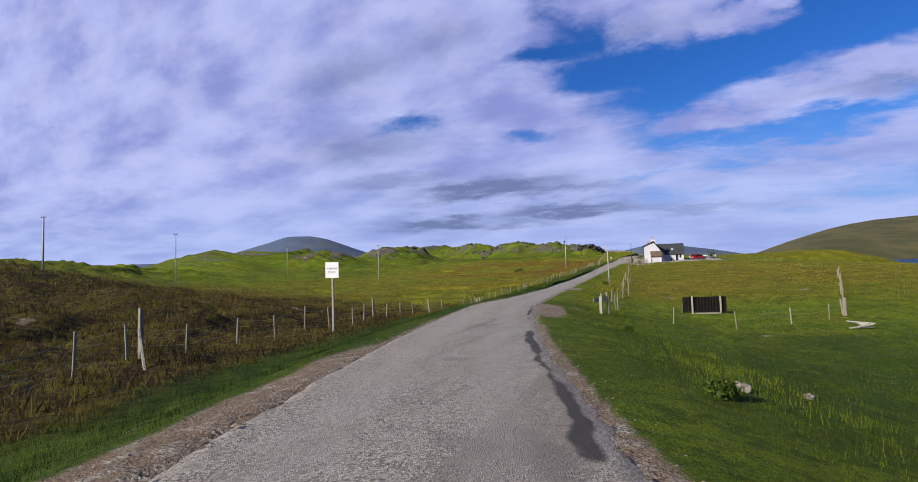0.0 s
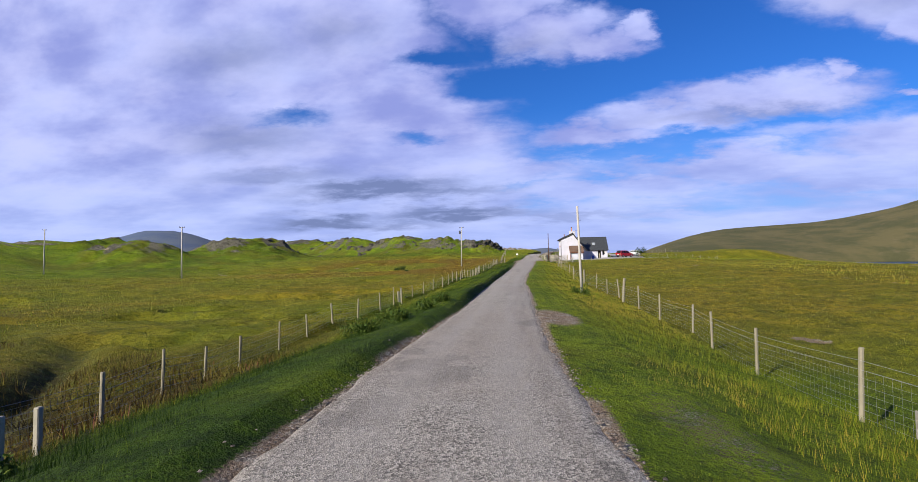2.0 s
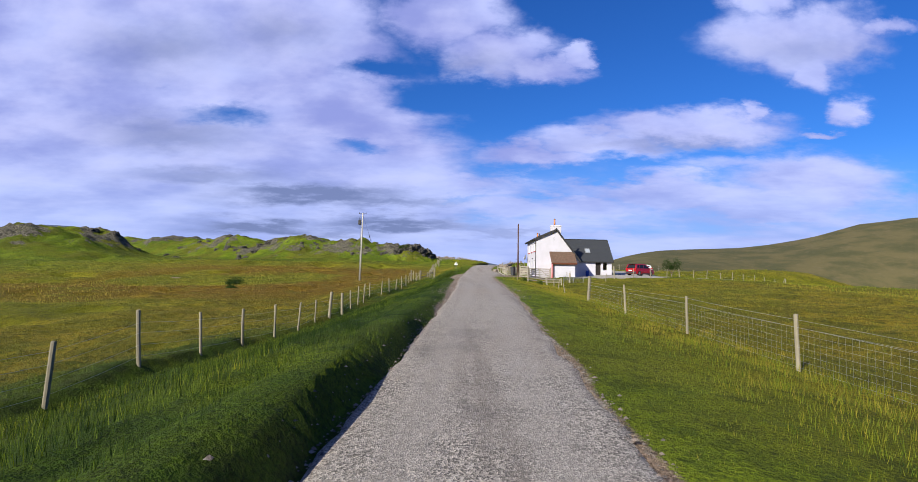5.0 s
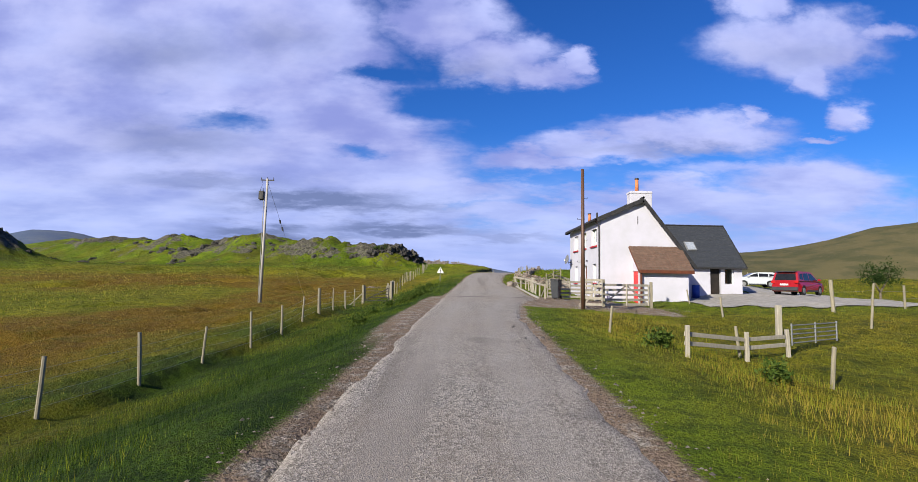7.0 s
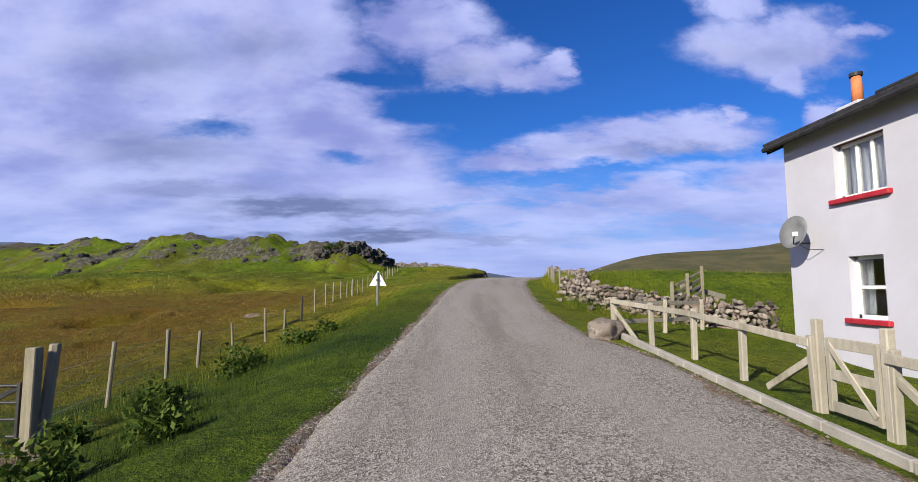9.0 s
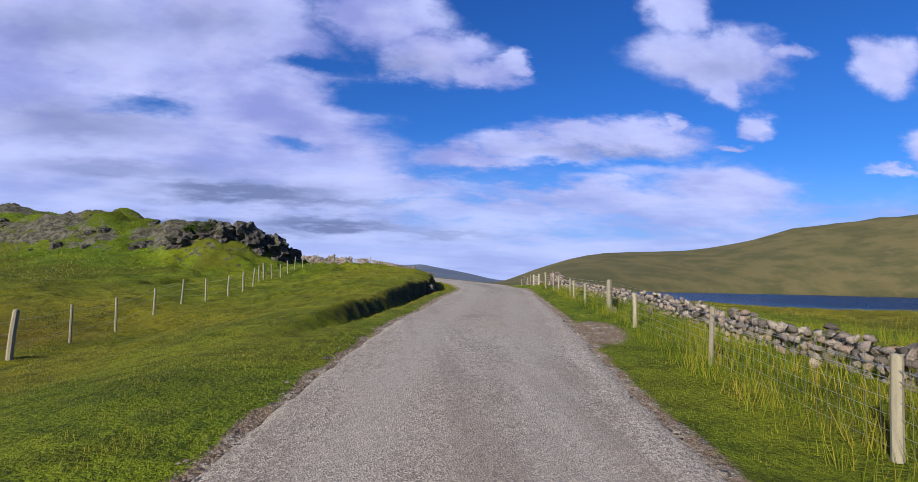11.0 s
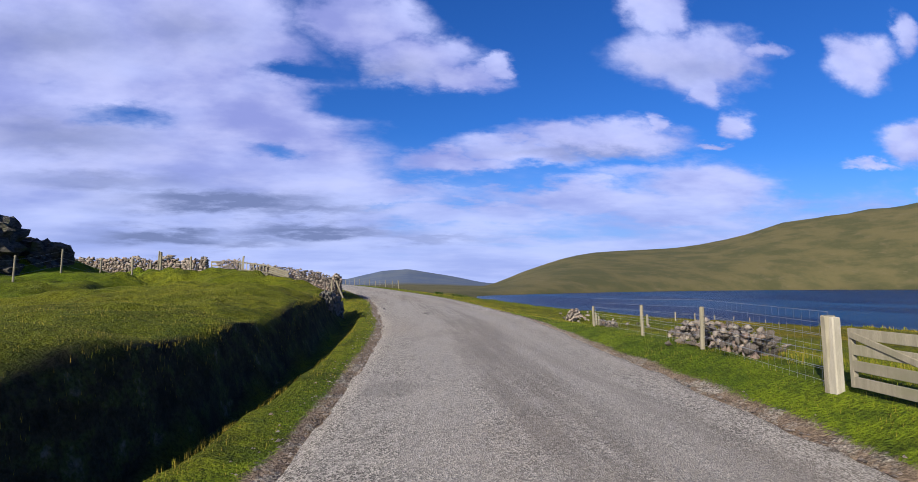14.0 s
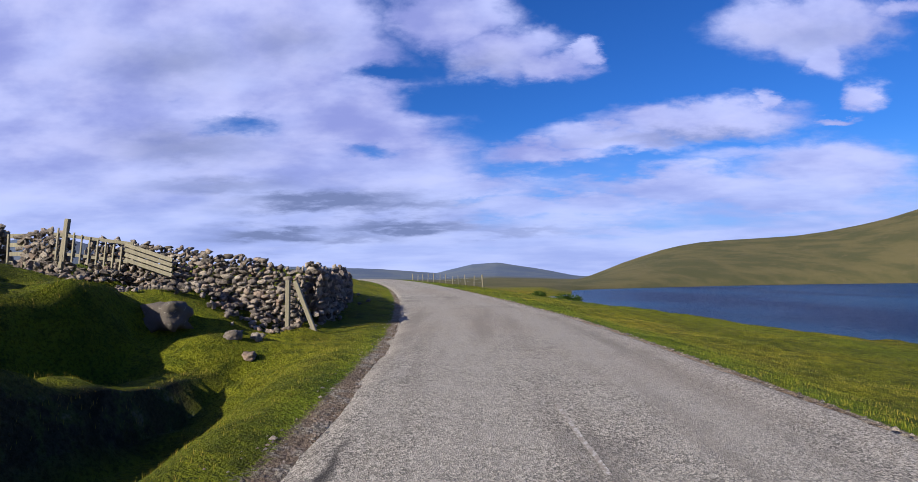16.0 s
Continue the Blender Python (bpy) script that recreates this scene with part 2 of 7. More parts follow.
def ground_material():
    k = Mat("moor")
    n1, n2, n3 = k.noise(0.35, 5, 0.6), k.noise(2.6, 5, 0.65), k.noise(22.0, 4, 0.7)
    n0, tuft = k.noise(0.09, 5, 0.62), k.noise(1.1, 6, 0.72)
    green = k.mix(k.step(n1, 0.35, 0.65), GREEN_A, GREEN_B)
    green = k.mix(k.step(n2, 0.48, 0.60, 0, 0.68), green, (0.050, 0.085, 0.007))
    green = k.mix(k.step(n0, 0.48, 0.66, 0, 0.6), green, (0.135, 0.135, 0.010))
    gold = k.mix(k.step(n1, 0.4, 0.62), GOLD_A, GOLD_B)
    gold = k.mix(k.step(n2, 0.50, 0.60, 0, 0.75), gold, (0.085, 0.088, 0.008))
    gold = k.mix(k.step(n0, 0.50, 0.66, 0, 0.5), gold, (0.105, 0.120, 0.008))
    c = k.mix(k.attr("gold"), green, gold)
    rust = k.mix(k.step(tuft, 0.38, 0.62), RUST, (0.170, 0.100, 0.012))
    rust = k.mix(k.step(n1, 0.5, 0.66, 0, 0.8), rust, (0.085, 0.078, 0.010))
    # deep green of lush grass, with the left verge's shade mixed in
    c = k.mix(k.math("MULTIPLY", k.attr("lush_shade"), 0.92), c, k.mix(k.step(tuft, 0.4, 0.6), (0.012, 0.032, 0.004), (0.042, 0.084, 0.006)))
    c = k.mix(k.attr("rust"), c, rust)
    heath = k.ramp(k.math("ADD", k.math("MULTIPLY", n2, 0.6), k.math("MULTIPLY", tuft, 0.4)), (0.38, (0.009, 0.009, 0.005)), (0.46, (0.042, 0.026, 0.010)), (0.52, (0.105, 0.074, 0.013)), (0.60, (0.110, 0.112, 0.012)))
    heath = k.mix(k.step(k.noise(0.55, 5, 0.65), 0.56, 0.64, 0, 0.85), heath, k.mix(k.step(n3, 0.4, 0.6), (0.020, 0.008, 0.008), (0.105, 0.030, 0.024)))
    c = k.mix(k.attr("heath"), c, heath)
    stone = k.ramp(k.noise(1.9, 9, 0.75), (0.34, (0.016, 0.016, 0.012)), (0.46, (0.062, 0.058, 0.048)), (0.58, (0.150, 0.138, 0.115)), (0.72, (0.085, 0.095, 0.018)))
    c = k.mix(k.step(k.math("ADD", k.attr("rock"), k.math("MULTIPLY", k.math("SUBTRACT", tuft, 0.5), 2.0)), 0.50, 0.66), c, stone)
    c = k.mix(k.attr("peat"), c, k.ramp(n2, (0.35, (0.018, 0.018, 0.010)), (0.50, (0.050, 0.046, 0.024)), (0.60, (0.070, 0.082, 0.020)), (0.72, (0.170, 0.155, 0.120))))
    grit = k.cells(38.0)
    chips = k.mix(k.step(grit.outputs["Color"], 0.2, 0.9), (0.16, 0.140, 0.118), (0.46, 0.415, 0.355))
    soil = k.mix(k.step(n2, 0.48, 0.64), k.mix(k.step(n3, 0.4, 0.6), (0.255, 0.190, 0.140), (0.165, 0.120, 0.085)), chips)
    c = k.mix(k.step(k.math("ADD", k.attr("grit"), k.math("MULTIPLY", k.math("SUBTRACT", n3, 0.5), 1.2)), 0.35, 0.65), c, soil)
    hill = k.mix(k.step(k.noise(0.018, 6, 0.62), 0.38, 0.62), (0.098, 0.086, 0.040), (0.060, 0.061, 0.028))
    hill = k.mix(k.step(k.noise(0.055, 6, 0.7), 0.54, 0.70, 0, 0.6), hill, (0.120, 0.100, 0.058))
    hill = k.mix(k.step(k.noise(0.10, 7, 0.75), 0.58, 0.70, 0, 0.45), hill, (0.050, 0.050, 0.026))
    c = k.mix(k.attr("hill"), c, hill)
    # far peaks: distance haze put into the colour as blue-grey
    c = k.mix(k.attr("peak_haze"), c, k.mix(k.step(k.noise(0.006, 6, 0.65), 0.42, 0.60), (0.070, 0.095, 0.150), (0.098, 0.118, 0.150)))
    # tussocks at three sizes: darker tufts, and shade between them painted near-black
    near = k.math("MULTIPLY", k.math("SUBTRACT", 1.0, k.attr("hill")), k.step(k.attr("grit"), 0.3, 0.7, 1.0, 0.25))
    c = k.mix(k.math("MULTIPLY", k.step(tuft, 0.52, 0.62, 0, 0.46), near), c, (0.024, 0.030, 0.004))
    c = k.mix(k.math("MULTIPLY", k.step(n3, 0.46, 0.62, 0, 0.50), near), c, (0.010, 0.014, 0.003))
    k.bump(k.math("ADD", k.math("MULTIPLY", n3, 0.5), k.math("ADD", n2, tuft)), 1.0, 0.20)
    return k.done(c, 0.95, spec=0.1)


def road_material():
    k = Mat("chipped_asphalt")
    chip, coarse = k.cells(62.0), k.cells(24.0)
    fine, patch, wide = k.noise(140.0, 3, 0.7), k.noise(1.1, 6, 0.68), k.noise(0.13, 5, 0.6)
    c = k.mix(k.step(chip.outputs["Color"], 0.1, 0.9), (0.066, 0.060, 0.052), (0.425, 0.388, 0.338))
    c = k.mix(k.step(coarse.outputs["Color"], 0.68, 0.92, 0, 0.6), c, (0.050, 0.044, 0.040))
    c = k.mix(k.step(patch, 0.40, 0.68, 0, 0.42), c, (0.300, 0.277, 0.246))
    c = k.mix(k.step(k.noise(0.5, 6, 0.7, stretch=(1.6, 0.10, 1)), 0.50, 0.66, 0, 0.6), c, (0.130, 0.112, 0.096))
    c = k.mix(k.step(wide, 0.42, 0.62, 0, 0.40), c, (0.225, 0.188, 0.155))
    c = k.mix(k.step(k.noise(0.33, 4, 0.6), 0.62, 0.66, 0, 0.35), c, (0.110, 0.098, 0.090))
    c = k.mix(k.step(k.attr("track"), 0.1, 0.9, 0, 0.34), c, (0.285, 0.262, 0.236))
    edge = k.attr("edge")
    c = k.mix(k.step(k.math("ADD", edge, k.math("MULTIPLY", k.math("SUBTRACT", patch, 0.5), 1.1)), 0.55, 0.95, 0, 0.65), c, k.mix(k.step(chip.outputs["Color"], 0.2, 0.8), (0.14, 0.122, 0.102), (0.44, 0.40, 0.35)))
    # tar and worn marks, with the sign's painted shadow line among them
    c = k.mix(k.step(k.math("ADD", k.attr("tar_shade"), k.math("MULTIPLY", k.math("SUBTRACT", patch, 0.5), 0.8)), 0.35, 0.65, 0, 0.9), c, (0.030, 0.027, 0.026))
    crack = k.cells(0.9, "DISTANCE_TO_EDGE", None)
    c = k.mix(k.math("MULTIPLY", k.step(crack.outputs["Distance"], 0.0, 0.012, 1.0, 0.0), k.step(k.noise(0.3, 3), 0.60, 0.70, 0, 0.6)), c, (0.035, 0.03, 0.028))
    k.bump(k.math("ADD", chip.outputs["Distance"], fine), 1.0, 0.008)
    return k.done(c, 0.9, spec=0.25)


def water_material():
    k = Mat("loch_water")
    k.bump(k.math("ADD", k.noise(0.6, 4, 0.6, stretch=(1, 2.4, 1)), k.noise(0.09, 4, 0.6)), 0.9, 1.6)
    c = k.mix(k.step(k.noise(0.02, 4, 0.6, stretch=(1, 0.35, 1)), 0.4, 0.62), (0.002, 0.012, 0.055), (0.008, 0.045, 0.120))
    k.b.inputs["IOR"].default_value = 1.33
    return k.done(c, 0.30, spec=0.16)


def grass_material(name, tones):
    k = Mat(name)
    t = k.attr("tone")
    c = k.ramp(t, *[(i / (len(tones) - 1), v) for i, v in enumerate(tones)])
    trans = k.t.nodes.new("ShaderNodeBsdfTranslucent")
    k.link(c, trans.inputs[0])
    both = k.t.nodes.new("ShaderNodeMixShader")
    both.inputs[0].default_value = 0.28
    k.done(c, 0.7, spec=0.15)
    k.link(k.b.outputs[0], both.inputs[1])
    k.link(trans.outputs[0], both.inputs[2])
    out = [n for n in k.t.nodes if n.type == "OUTPUT_MATERIAL"][0]
    k.link(both.outputs[0], out.inputs[0])
    return k.m


def stone_material():
    k = Mat("lichened_stone")
    r = k.math("ADD", k.random(), k.island())
    base = k.ramp(k.math("FRACT", k.math("MULTIPLY", r, 3.7)), (0.0, (0.080, 0.070, 0.062)), (0.35, (0.19, 0.158, 0.138)), (0.7, (0.35, 0.300, 0.255)), (1.0, (0.235, 0.165, 0.13)))
    c = k.mix(k.step(k.noise(9.0, 7, 0.75), 0.46, 0.68), base, (0.100, 0.088, 0.078))
    c = k.mix(k.step(k.noise(5.0, 6, 0.7), 0.58, 0.68, 0, 0.65), c, (0.36, 0.34, 0.30))
    c = k.mix(k.step(k.noise(3.1, 4, 0.6, stretch=(1, 1, 1.3)), 0.69, 0.76, 0, 0.7), c, (0.33, 0.19, 0.03))
    k.bump(k.noise(24.0, 8, 0.75), 1.0, 0.04)
    return k.done(c, 0.92, spec=0.12)


def render_material():
    k = Mat("white_harling")
    c = k.mix(k.step(k.noise(0.8, 5, 0.6), 0.35, 0.7), (0.470, 0.468, 0.535), (0.425, 0.424, 0.475))
    c = k.mix(k.step(k.noise(2.2, 5, 0.6, stretch=(1, 1, 0.22)), 0.6, 0.78, 0, 0.25), c, (0.44, 0.43, 0.41))
    k.bump(k.noise(90.0, 4, 0.7), 0.5, 0.01)
    return k.done(c, 0.85, spec=0.2)


def slate_material():
    k = Mat("blue_black_slate")
    c = k.mix(k.random(), (0.022, 0.025, 0.030), (0.055, 0.060, 0.068))
    c = k.mix(k.step(k.noise(9.0, 4), 0.45, 0.7, 0, 0.5), c, (0.075, 0.080, 0.080))
    k.bump(k.noise(40.0, 4), 0.3, 0.01)
    return k.done(c, 0.55, spec=0.4)


def glass_material():
    k = Mat("window_glass")
    k.b.inputs["IOR"].default_value = 1.5
    k.b.inputs["Transmission Weight"].default_value = 1.0
    return k.done(k.mix(k.noise(3.0), (0.80, 0.84, 0.86), (0.9, 0.92, 0.93)), 0.02, spec=0.6)


def carpaint(name, a):
    k = Mat(name)
    k.b.inputs["Coat Weight"].default_value = 0.45
    k.b.inputs["Coat Roughness"].default_value = 0.05
    c = k.mix(k.step(k.noise(5.0, 4), 0.4, 0.7, 0, 0.2), a, tuple(v * 0.6 for v in a))
    return k.done(c, 0.35, 0.0, 0.4)


M_GROUND, M_ROAD, M_WATER = ground_material(), road_material(), water_material()
M_GRASS = grass_material("grass_blades", ((0.014, 0.034, 0.004), (0.062, 0.100, 0.006), (0.134, 0.176, 0.010), (0.200, 0.188, 0.015), (0.262, 0.200, 0.032)))
M_HEATH = grass_material("heather_sprigs", ((0.010, 0.010, 0.005), (0.042, 0.028, 0.010), (0.115, 0.080, 0.016), (0.125, 0.120, 0.016), (0.150, 0.050, 0.040)))
M_LEAF = grass_material("shrub_leaves", ((0.016, 0.036, 0.007), (0.038, 0.072, 0.010), (0.070, 0.110, 0.016), (0.105, 0.135, 0.022)))
M_STONE, M_HARL, M_SLATE, M_GLASS = stone_material(), render_material(), slate_material(), glass_material()
M_POST = varied("weathered_timber", (0.20, 0.18, 0.13), (0.29, 0.26, 0.19), 3.0, 0.85, fine=45.0, stretch=(6, 6, 0.7), per_object=0.55, dirt=(0.16, 0.16, 0.09))
M_PALE = varied("pale_sawn_timber", (0.30, 0.275, 0.22), (0.41, 0.375, 0.305), 3.0, 0.8, fine=40.0, stretch=(4, 4, 0.8), per_object=0.4, dirt=(0.16, 0.155, 0.10))
M_POLE_PALE = varied("bleached_pole_timber", (0.30, 0.28, 0.26), (0.42, 0.40, 0.37), 2.0, 0.8, fine=30.0, stretch=(8, 8, 0.35), dirt=(0.22, 0.19, 0.155))
M_POLE_DARK = varied("creosoted_pole_timber", (0.050, 0.024, 0.014), (0.095, 0.045, 0.025), 2.0, 0.55, fine=30.0, stretch=(8, 8, 0.35), spec=0.5)
M_WIRE = varied("galvanised_steel", (0.30, 0.31, 0.32), (0.42, 0.43, 0.44), 4.0, 0.5, 0.8, 0.5, 0.1)
M_IRON = varied("dark_ironwork", (0.030, 0.030, 0.032), (0.060, 0.058, 0.056), 5.0, 0.6, 0.5)
M_WHITE = varied("white_gloss_paint", (0.72, 0.72, 0.70), (0.80, 0.80, 0.78), 2.0, 0.45, fine=30.0, bump=0.05)
M_RED = varied("red_gloss_paint", (0.50, 0.012, 0.014), (0.62, 0.020, 0.022), 2.0, 0.4, fine=30.0, bump=0.1)
M_SILL = varied("faded_red_paint", (0.30, 0.014, 0.026), (0.40, 0.024, 0.036), 3.0, 0.6, fine=30.0, bump=0.1, dirt=(0.22, 0.05, 0.06))
M_BROWN_DOOR = varied("varnished_hardwood", (0.085, 0.028, 0.014), (0.13, 0.045, 0.022), 2.0, 0.4, stretch=(5, 5, 0.6))
M_TILE = varied("brown_clay_tile", (0.115, 0.072, 0.052), (0.17, 0.108, 0.078), 5.0, 0.85, per_object=0.5, dirt=(0.10, 0.075, 0.055))
M_POT = varied("terracotta", (0.45, 0.15, 0.06), (0.55, 0.20, 0.08), 6.0, 0.8)
M_CONCRETE = varied("pale_concrete", (0.25, 0.235, 0.21), (0.34, 0.32, 0.29), 2.5, 0.9, dirt=(0.20, 0.19, 0.15))
M_PLASTIC = varied("dark_grey_plastic", (0.028, 0.031, 0.036), (0.042, 0.046, 0.052), 3.0, 0.5, bump=0.15)
M_RUBBER = varied("black_rubber", (0.012, 0.012, 0.012), (0.022, 0.022, 0.022), 8.0, 0.8)
M_LEAD = varied("grey_sheet_metal", (0.17, 0.175, 0.18), (0.24, 0.245, 0.25), 3.0, 0.6, 0.3)
M_PANEL = varied("tarred_sheet", (0.010, 0.008, 0.007), (0.022, 0.017, 0.014), 2.0, 0.7, dirt=(0.04, 0.022, 0.012))
M_CURTAIN = varied("net_curtain", (0.55, 0.58, 0.62), (0.66, 0.68, 0.70), 3.0, 0.9, stretch=(6, 6, 0.3), bump=0.2)
M_CAR_RED, M_CAR_SILVER = carpaint("red_car_paint", (0.26, 0.003, 0.008)), carpaint("silver_car_paint", (0.42, 0.45, 0.47))
M_CAR_GLASS = varied("tinted_car_glass", (0.008, 0.009, 0.010), (0.014, 0.015, 0.017), 3.0, 0.08, 0.0, 0.3, 0.0)
M_CHROME = varied("chrome", (0.55, 0.55, 0.56), (0.65, 0.65, 0.66), 5.0, 0.15, 1.0)
M_LAMP_RED = varied("red_lens", (0.35, 0.01, 0.01), (0.45, 0.02, 0.02), 5.0, 0.15)
M_SIGN = varied("white_sign_plate", (0.76, 0.77, 0.78), (0.82, 0.82, 0.82), 3.0, 0.4, bump=0.03)
M_INK = varied("blue_black_lettering", (0.03, 0.05, 0.12), (0.05, 0.07, 0.16), 8.0, 0.5, bump=0.02)
M_BLUE = varied("blue_plastic", (0.02, 0.06, 0.30), (0.03, 0.08, 0.38), 4.0, 0.5)
M_SKYPANE = varied("grey_sky_pane", (0.22, 0.25, 0.29), (0.34, 0.37, 0.42), 3.0, 0.3, bump=0.05)
M_BARK = varied("grey_bark", (0.09, 0.075, 0.055), (0.15, 0.125, 0.09), 8.0, 0.95, bump=0.8)
M_DRIFT = varied("bleached_driftwood", (0.36, 0.33, 0.28), (0.48, 0.45, 0.39), 3.0, 0.9, stretch=(6, 1, 1))


# ---- mesh helpers ----
def part(name, bm, material, parent=None, label="", smooth=False):
    """Link a bmesh as one object under a thing or part."""
    me = bpy.data.meshes.new(name)
    bmesh.ops.recalc_face_normals(bm, faces=bm.faces)
    bm.to_mesh(me)
    bm.free()
    if smooth:
        for p in me.polygons:
            p.use_smooth = True
    me.materials.append(material)
    return own(name, me, parent, label)


def own(name, me, parent=None, label=""):
    ob = new(name, me)
    if parent is not None:
        ob.parent = parent
    if label:
        tagged(ob, label)
    return ob


def base(name, at, label, category, group="", turn=0.0):
    ob = new(name)
    ob.empty_display_size = 0.2
    ob.matrix_basis = pose(*at, 0, 0, turn)
    return tagged(ob, label, category, group)


def box(x0, x1, y0, y1, z0, z1, bevel=0.0, bm=None, m=None):
    bm = bm or bmesh.new()
    mat = Matrix.Translation(((x0 + x1) / 2, (y0 + y1) / 2, (z0 + z1) / 2)) @ Matrix.Diagonal((x1 - x0, y1 - y0, z1 - z0, 1))
    r = bmesh.ops.create_cube(bm, size=1, matrix=(m @ mat) if m else mat)
    if bevel:
        es = {e for v in r["verts"] for e in v.link_edges}
        bmesh.ops.bevel(bm, geom=list(es), offset=bevel, segments=1, affect="EDGES", clamp_overlap=True)
    return bm


def beam(a, b, w, h, bevel=0.006, bm=None):
    """A straight timber from a to b."""
    a, b = Vector(a), Vector(b)
    d = b - a
    q = d.to_track_quat("Y", "Z").to_matrix().to_4x4()
    return box(-w / 2, w / 2, 0, d.length, -h / 2, h / 2, bevel, bm, Matrix.Translation(a) @ q)


def rod(a, b, r0, r1=None, sides=10, bm=None, ends=True):
    a, b = Vector(a), Vector(b)
    d = b - a
    bm = bm or bmesh.new()
    q = d.to_track_quat("Z", "Y").to_matrix().to_4x4()
    bmesh.ops.create_cone(bm, cap_ends=ends, segments=sides, radius1=r0, radius2=r0 if r1 is None else r1, depth=d.length,
                          matrix=Matrix.Translation(a + d / 2) @ q)
    return bm


def tube(points, r, sides=5, bm=None):
    """A thin round wire through points."""
    bm = bm or bmesh.new()
    rings = []
    pts = [Vector(p) for p in points]
    for i, p in enumerate(pts):
        d = (pts[min(i + 1, len(pts) - 1)] - pts[max(i - 1, 0)]).normalized()
        u = d.cross(Vector((0.01, 0.02, 1))).normalized()
        v = d.cross(u)
        rings.append([bm.verts.new(p + u * r * math.cos(2 * math.pi * k / sides) + v * r * math.sin(2 * math.pi * k / sides)) for k in range(sides)])
    for a, b in zip(rings, rings[1:]):
        for k in range(sides):
            bm.faces.new((a[k], a[(k + 1) % sides], b[(k + 1) % sides], b[k]))
    return bm


def prism(points, y0, y1, bm=None):
    """An outline in x, z pushed along y."""
    bm = bm or bmesh.new()
    a = [bm.verts.new((x, y0, z)) for x, z in points]
    b = [bm.verts.new((x, y1, z)) for x, z in points]
    bm.faces.new(a)
    bm.faces.new(b[::-1])
    for i in range(len(a)):
        j = (i + 1) % len(a)
        bm.faces.new((a[i], b[i], b[j], a[j]))
    return bm


def lumpy(seed, sx=1.0, sy=1.0, sz=1.0, rough=0.22, cuts=1):
    """An angular, worn stone about one unit across."""
    rnd = random.Random(seed)
    bm = bmesh.new()
    bmesh.ops.create_icosphere(bm, subdivisions=cuts, radius=0.5)
    for v in bm.verts:
        p = v.co * 1.0
        k = max(abs(p.x), abs(p.y), abs(p.z))
        p = p.lerp(p * (0.5 / k), 0.72)
        s = 1 + rough * noise.noise(p * 2.6 + Vector((seed * 3.1, seed * 1.7, 0))) * 1.6 + rnd.uniform(-0.06, 0.06)
        v.co = Vector((p.x * sx * s, p.y * sy * s, p.z * sz * s))
    return bm


def mesh_of(name, bm, material, smooth=False):
    me = bpy.data.meshes.new(name)
    bmesh.ops.recalc_face_normals(bm, faces=bm.faces)
    bm.to_mesh(me)
    bm.free()
    if smooth:
        for p in me.polygons:
            p.use_smooth = True
    me.materials.append(material)
    return me

# ---- the lie of the land ----
# road: y, centre x, height
ROAD = ((-60.0, 32.89, -0.05), (-30.0, 19.24, -0.25), (0.0, 7.69, -0.55), (11.0, 4.40, -0.92), (21.6, 2.00, -1.25), (31.8, 0.28, -1.51), (41.6, -0.60, -1.79), (51.0, -1.25, -1.91), (59.9, -1.45, -1.94), (68.2, -1.57, -1.78), (77.5, -1.78, -1.77), (121.7, -0.18, -0.41), (137.8, 0.13, 0.02), (145.2, 0.31, 0.24), (151.9, 0.57, 0.42), (158.1, 0.80, 0.63), (189.3, 3.77, 2.49), (194.7, 4.80, 2.70), (200.0, 5.78, 2.81), (205.2, 6.65, 2.95), (210.4, 7.56, 3.04), (215.3, 8.43, 3.10), (220.9, 9.13, 3.18), (226.5, 9.52, 3.22), (231.7, 9.76, 3.33), (236.6, 9.63, 3.42), (248.6, 9.13, 3.62), (260.6, 7.53, 3.92), (274.6, 4.63, 4.37), (290.6, 0.03, 4.77), (308.6, -6.37, 5.02), (328.6, -14.87, 4.87), (418.6, -60.37, 1.92))
LEFT_EDGE = ((-36.0, 2.98), (30.5, 2.80), (43.2, 2.12), (59.0, 1.53), (74.6, 1.23), (90.7, 1.23), (135.0, 1.49), (156.9, 1.61), (172.9, 1.44), (194.9, 2.12), (210.9, 1.57), (227.2, 1.36), (252.2, 1.49), (275.9, 1.44))
# the fence along the bog
LEFT_A = ((-3.2, 2.0), (-6.1, 7.9), (-7.6, 11), (-8.2, 15), (-8.4, 20), (-8.9, 26), (-10.6, 32), (-10.9, 38), (-10.2, 44), (-9.8, 51), (-11.0, 58), (-10.6, 66), (-9.2, 73), (-8.9, 76), (-10.4, 80), (-11.1, 84),
          (-10.3, 88), (-9.8, 91), (-8.9, 95), (-8.5, 101), (-8.3, 110), (-8.1, 120), (-8.2, 131), (-8.9, 137), (-7.9, 141), (-7.3, 147), (-7.0, 153), (-6.9, 159), (-6.75, 165.1))
RIGHT_EDGE = ((-36.0, 1.44), (43.2, 1.19), (74.6, 1.44), (108.2, 1.36), (135.0, 1.57), (147.0, 1.70), (153, 2.3), (156.5, 3.3), (166, 2.95), (169, 2.2), (172.9, 1.95), (189.0, 1.87), (204.7, 2.63), (219.6, 3.48), (234.6, 4.17), (252.2, 4.08), (275.9, 2.72))


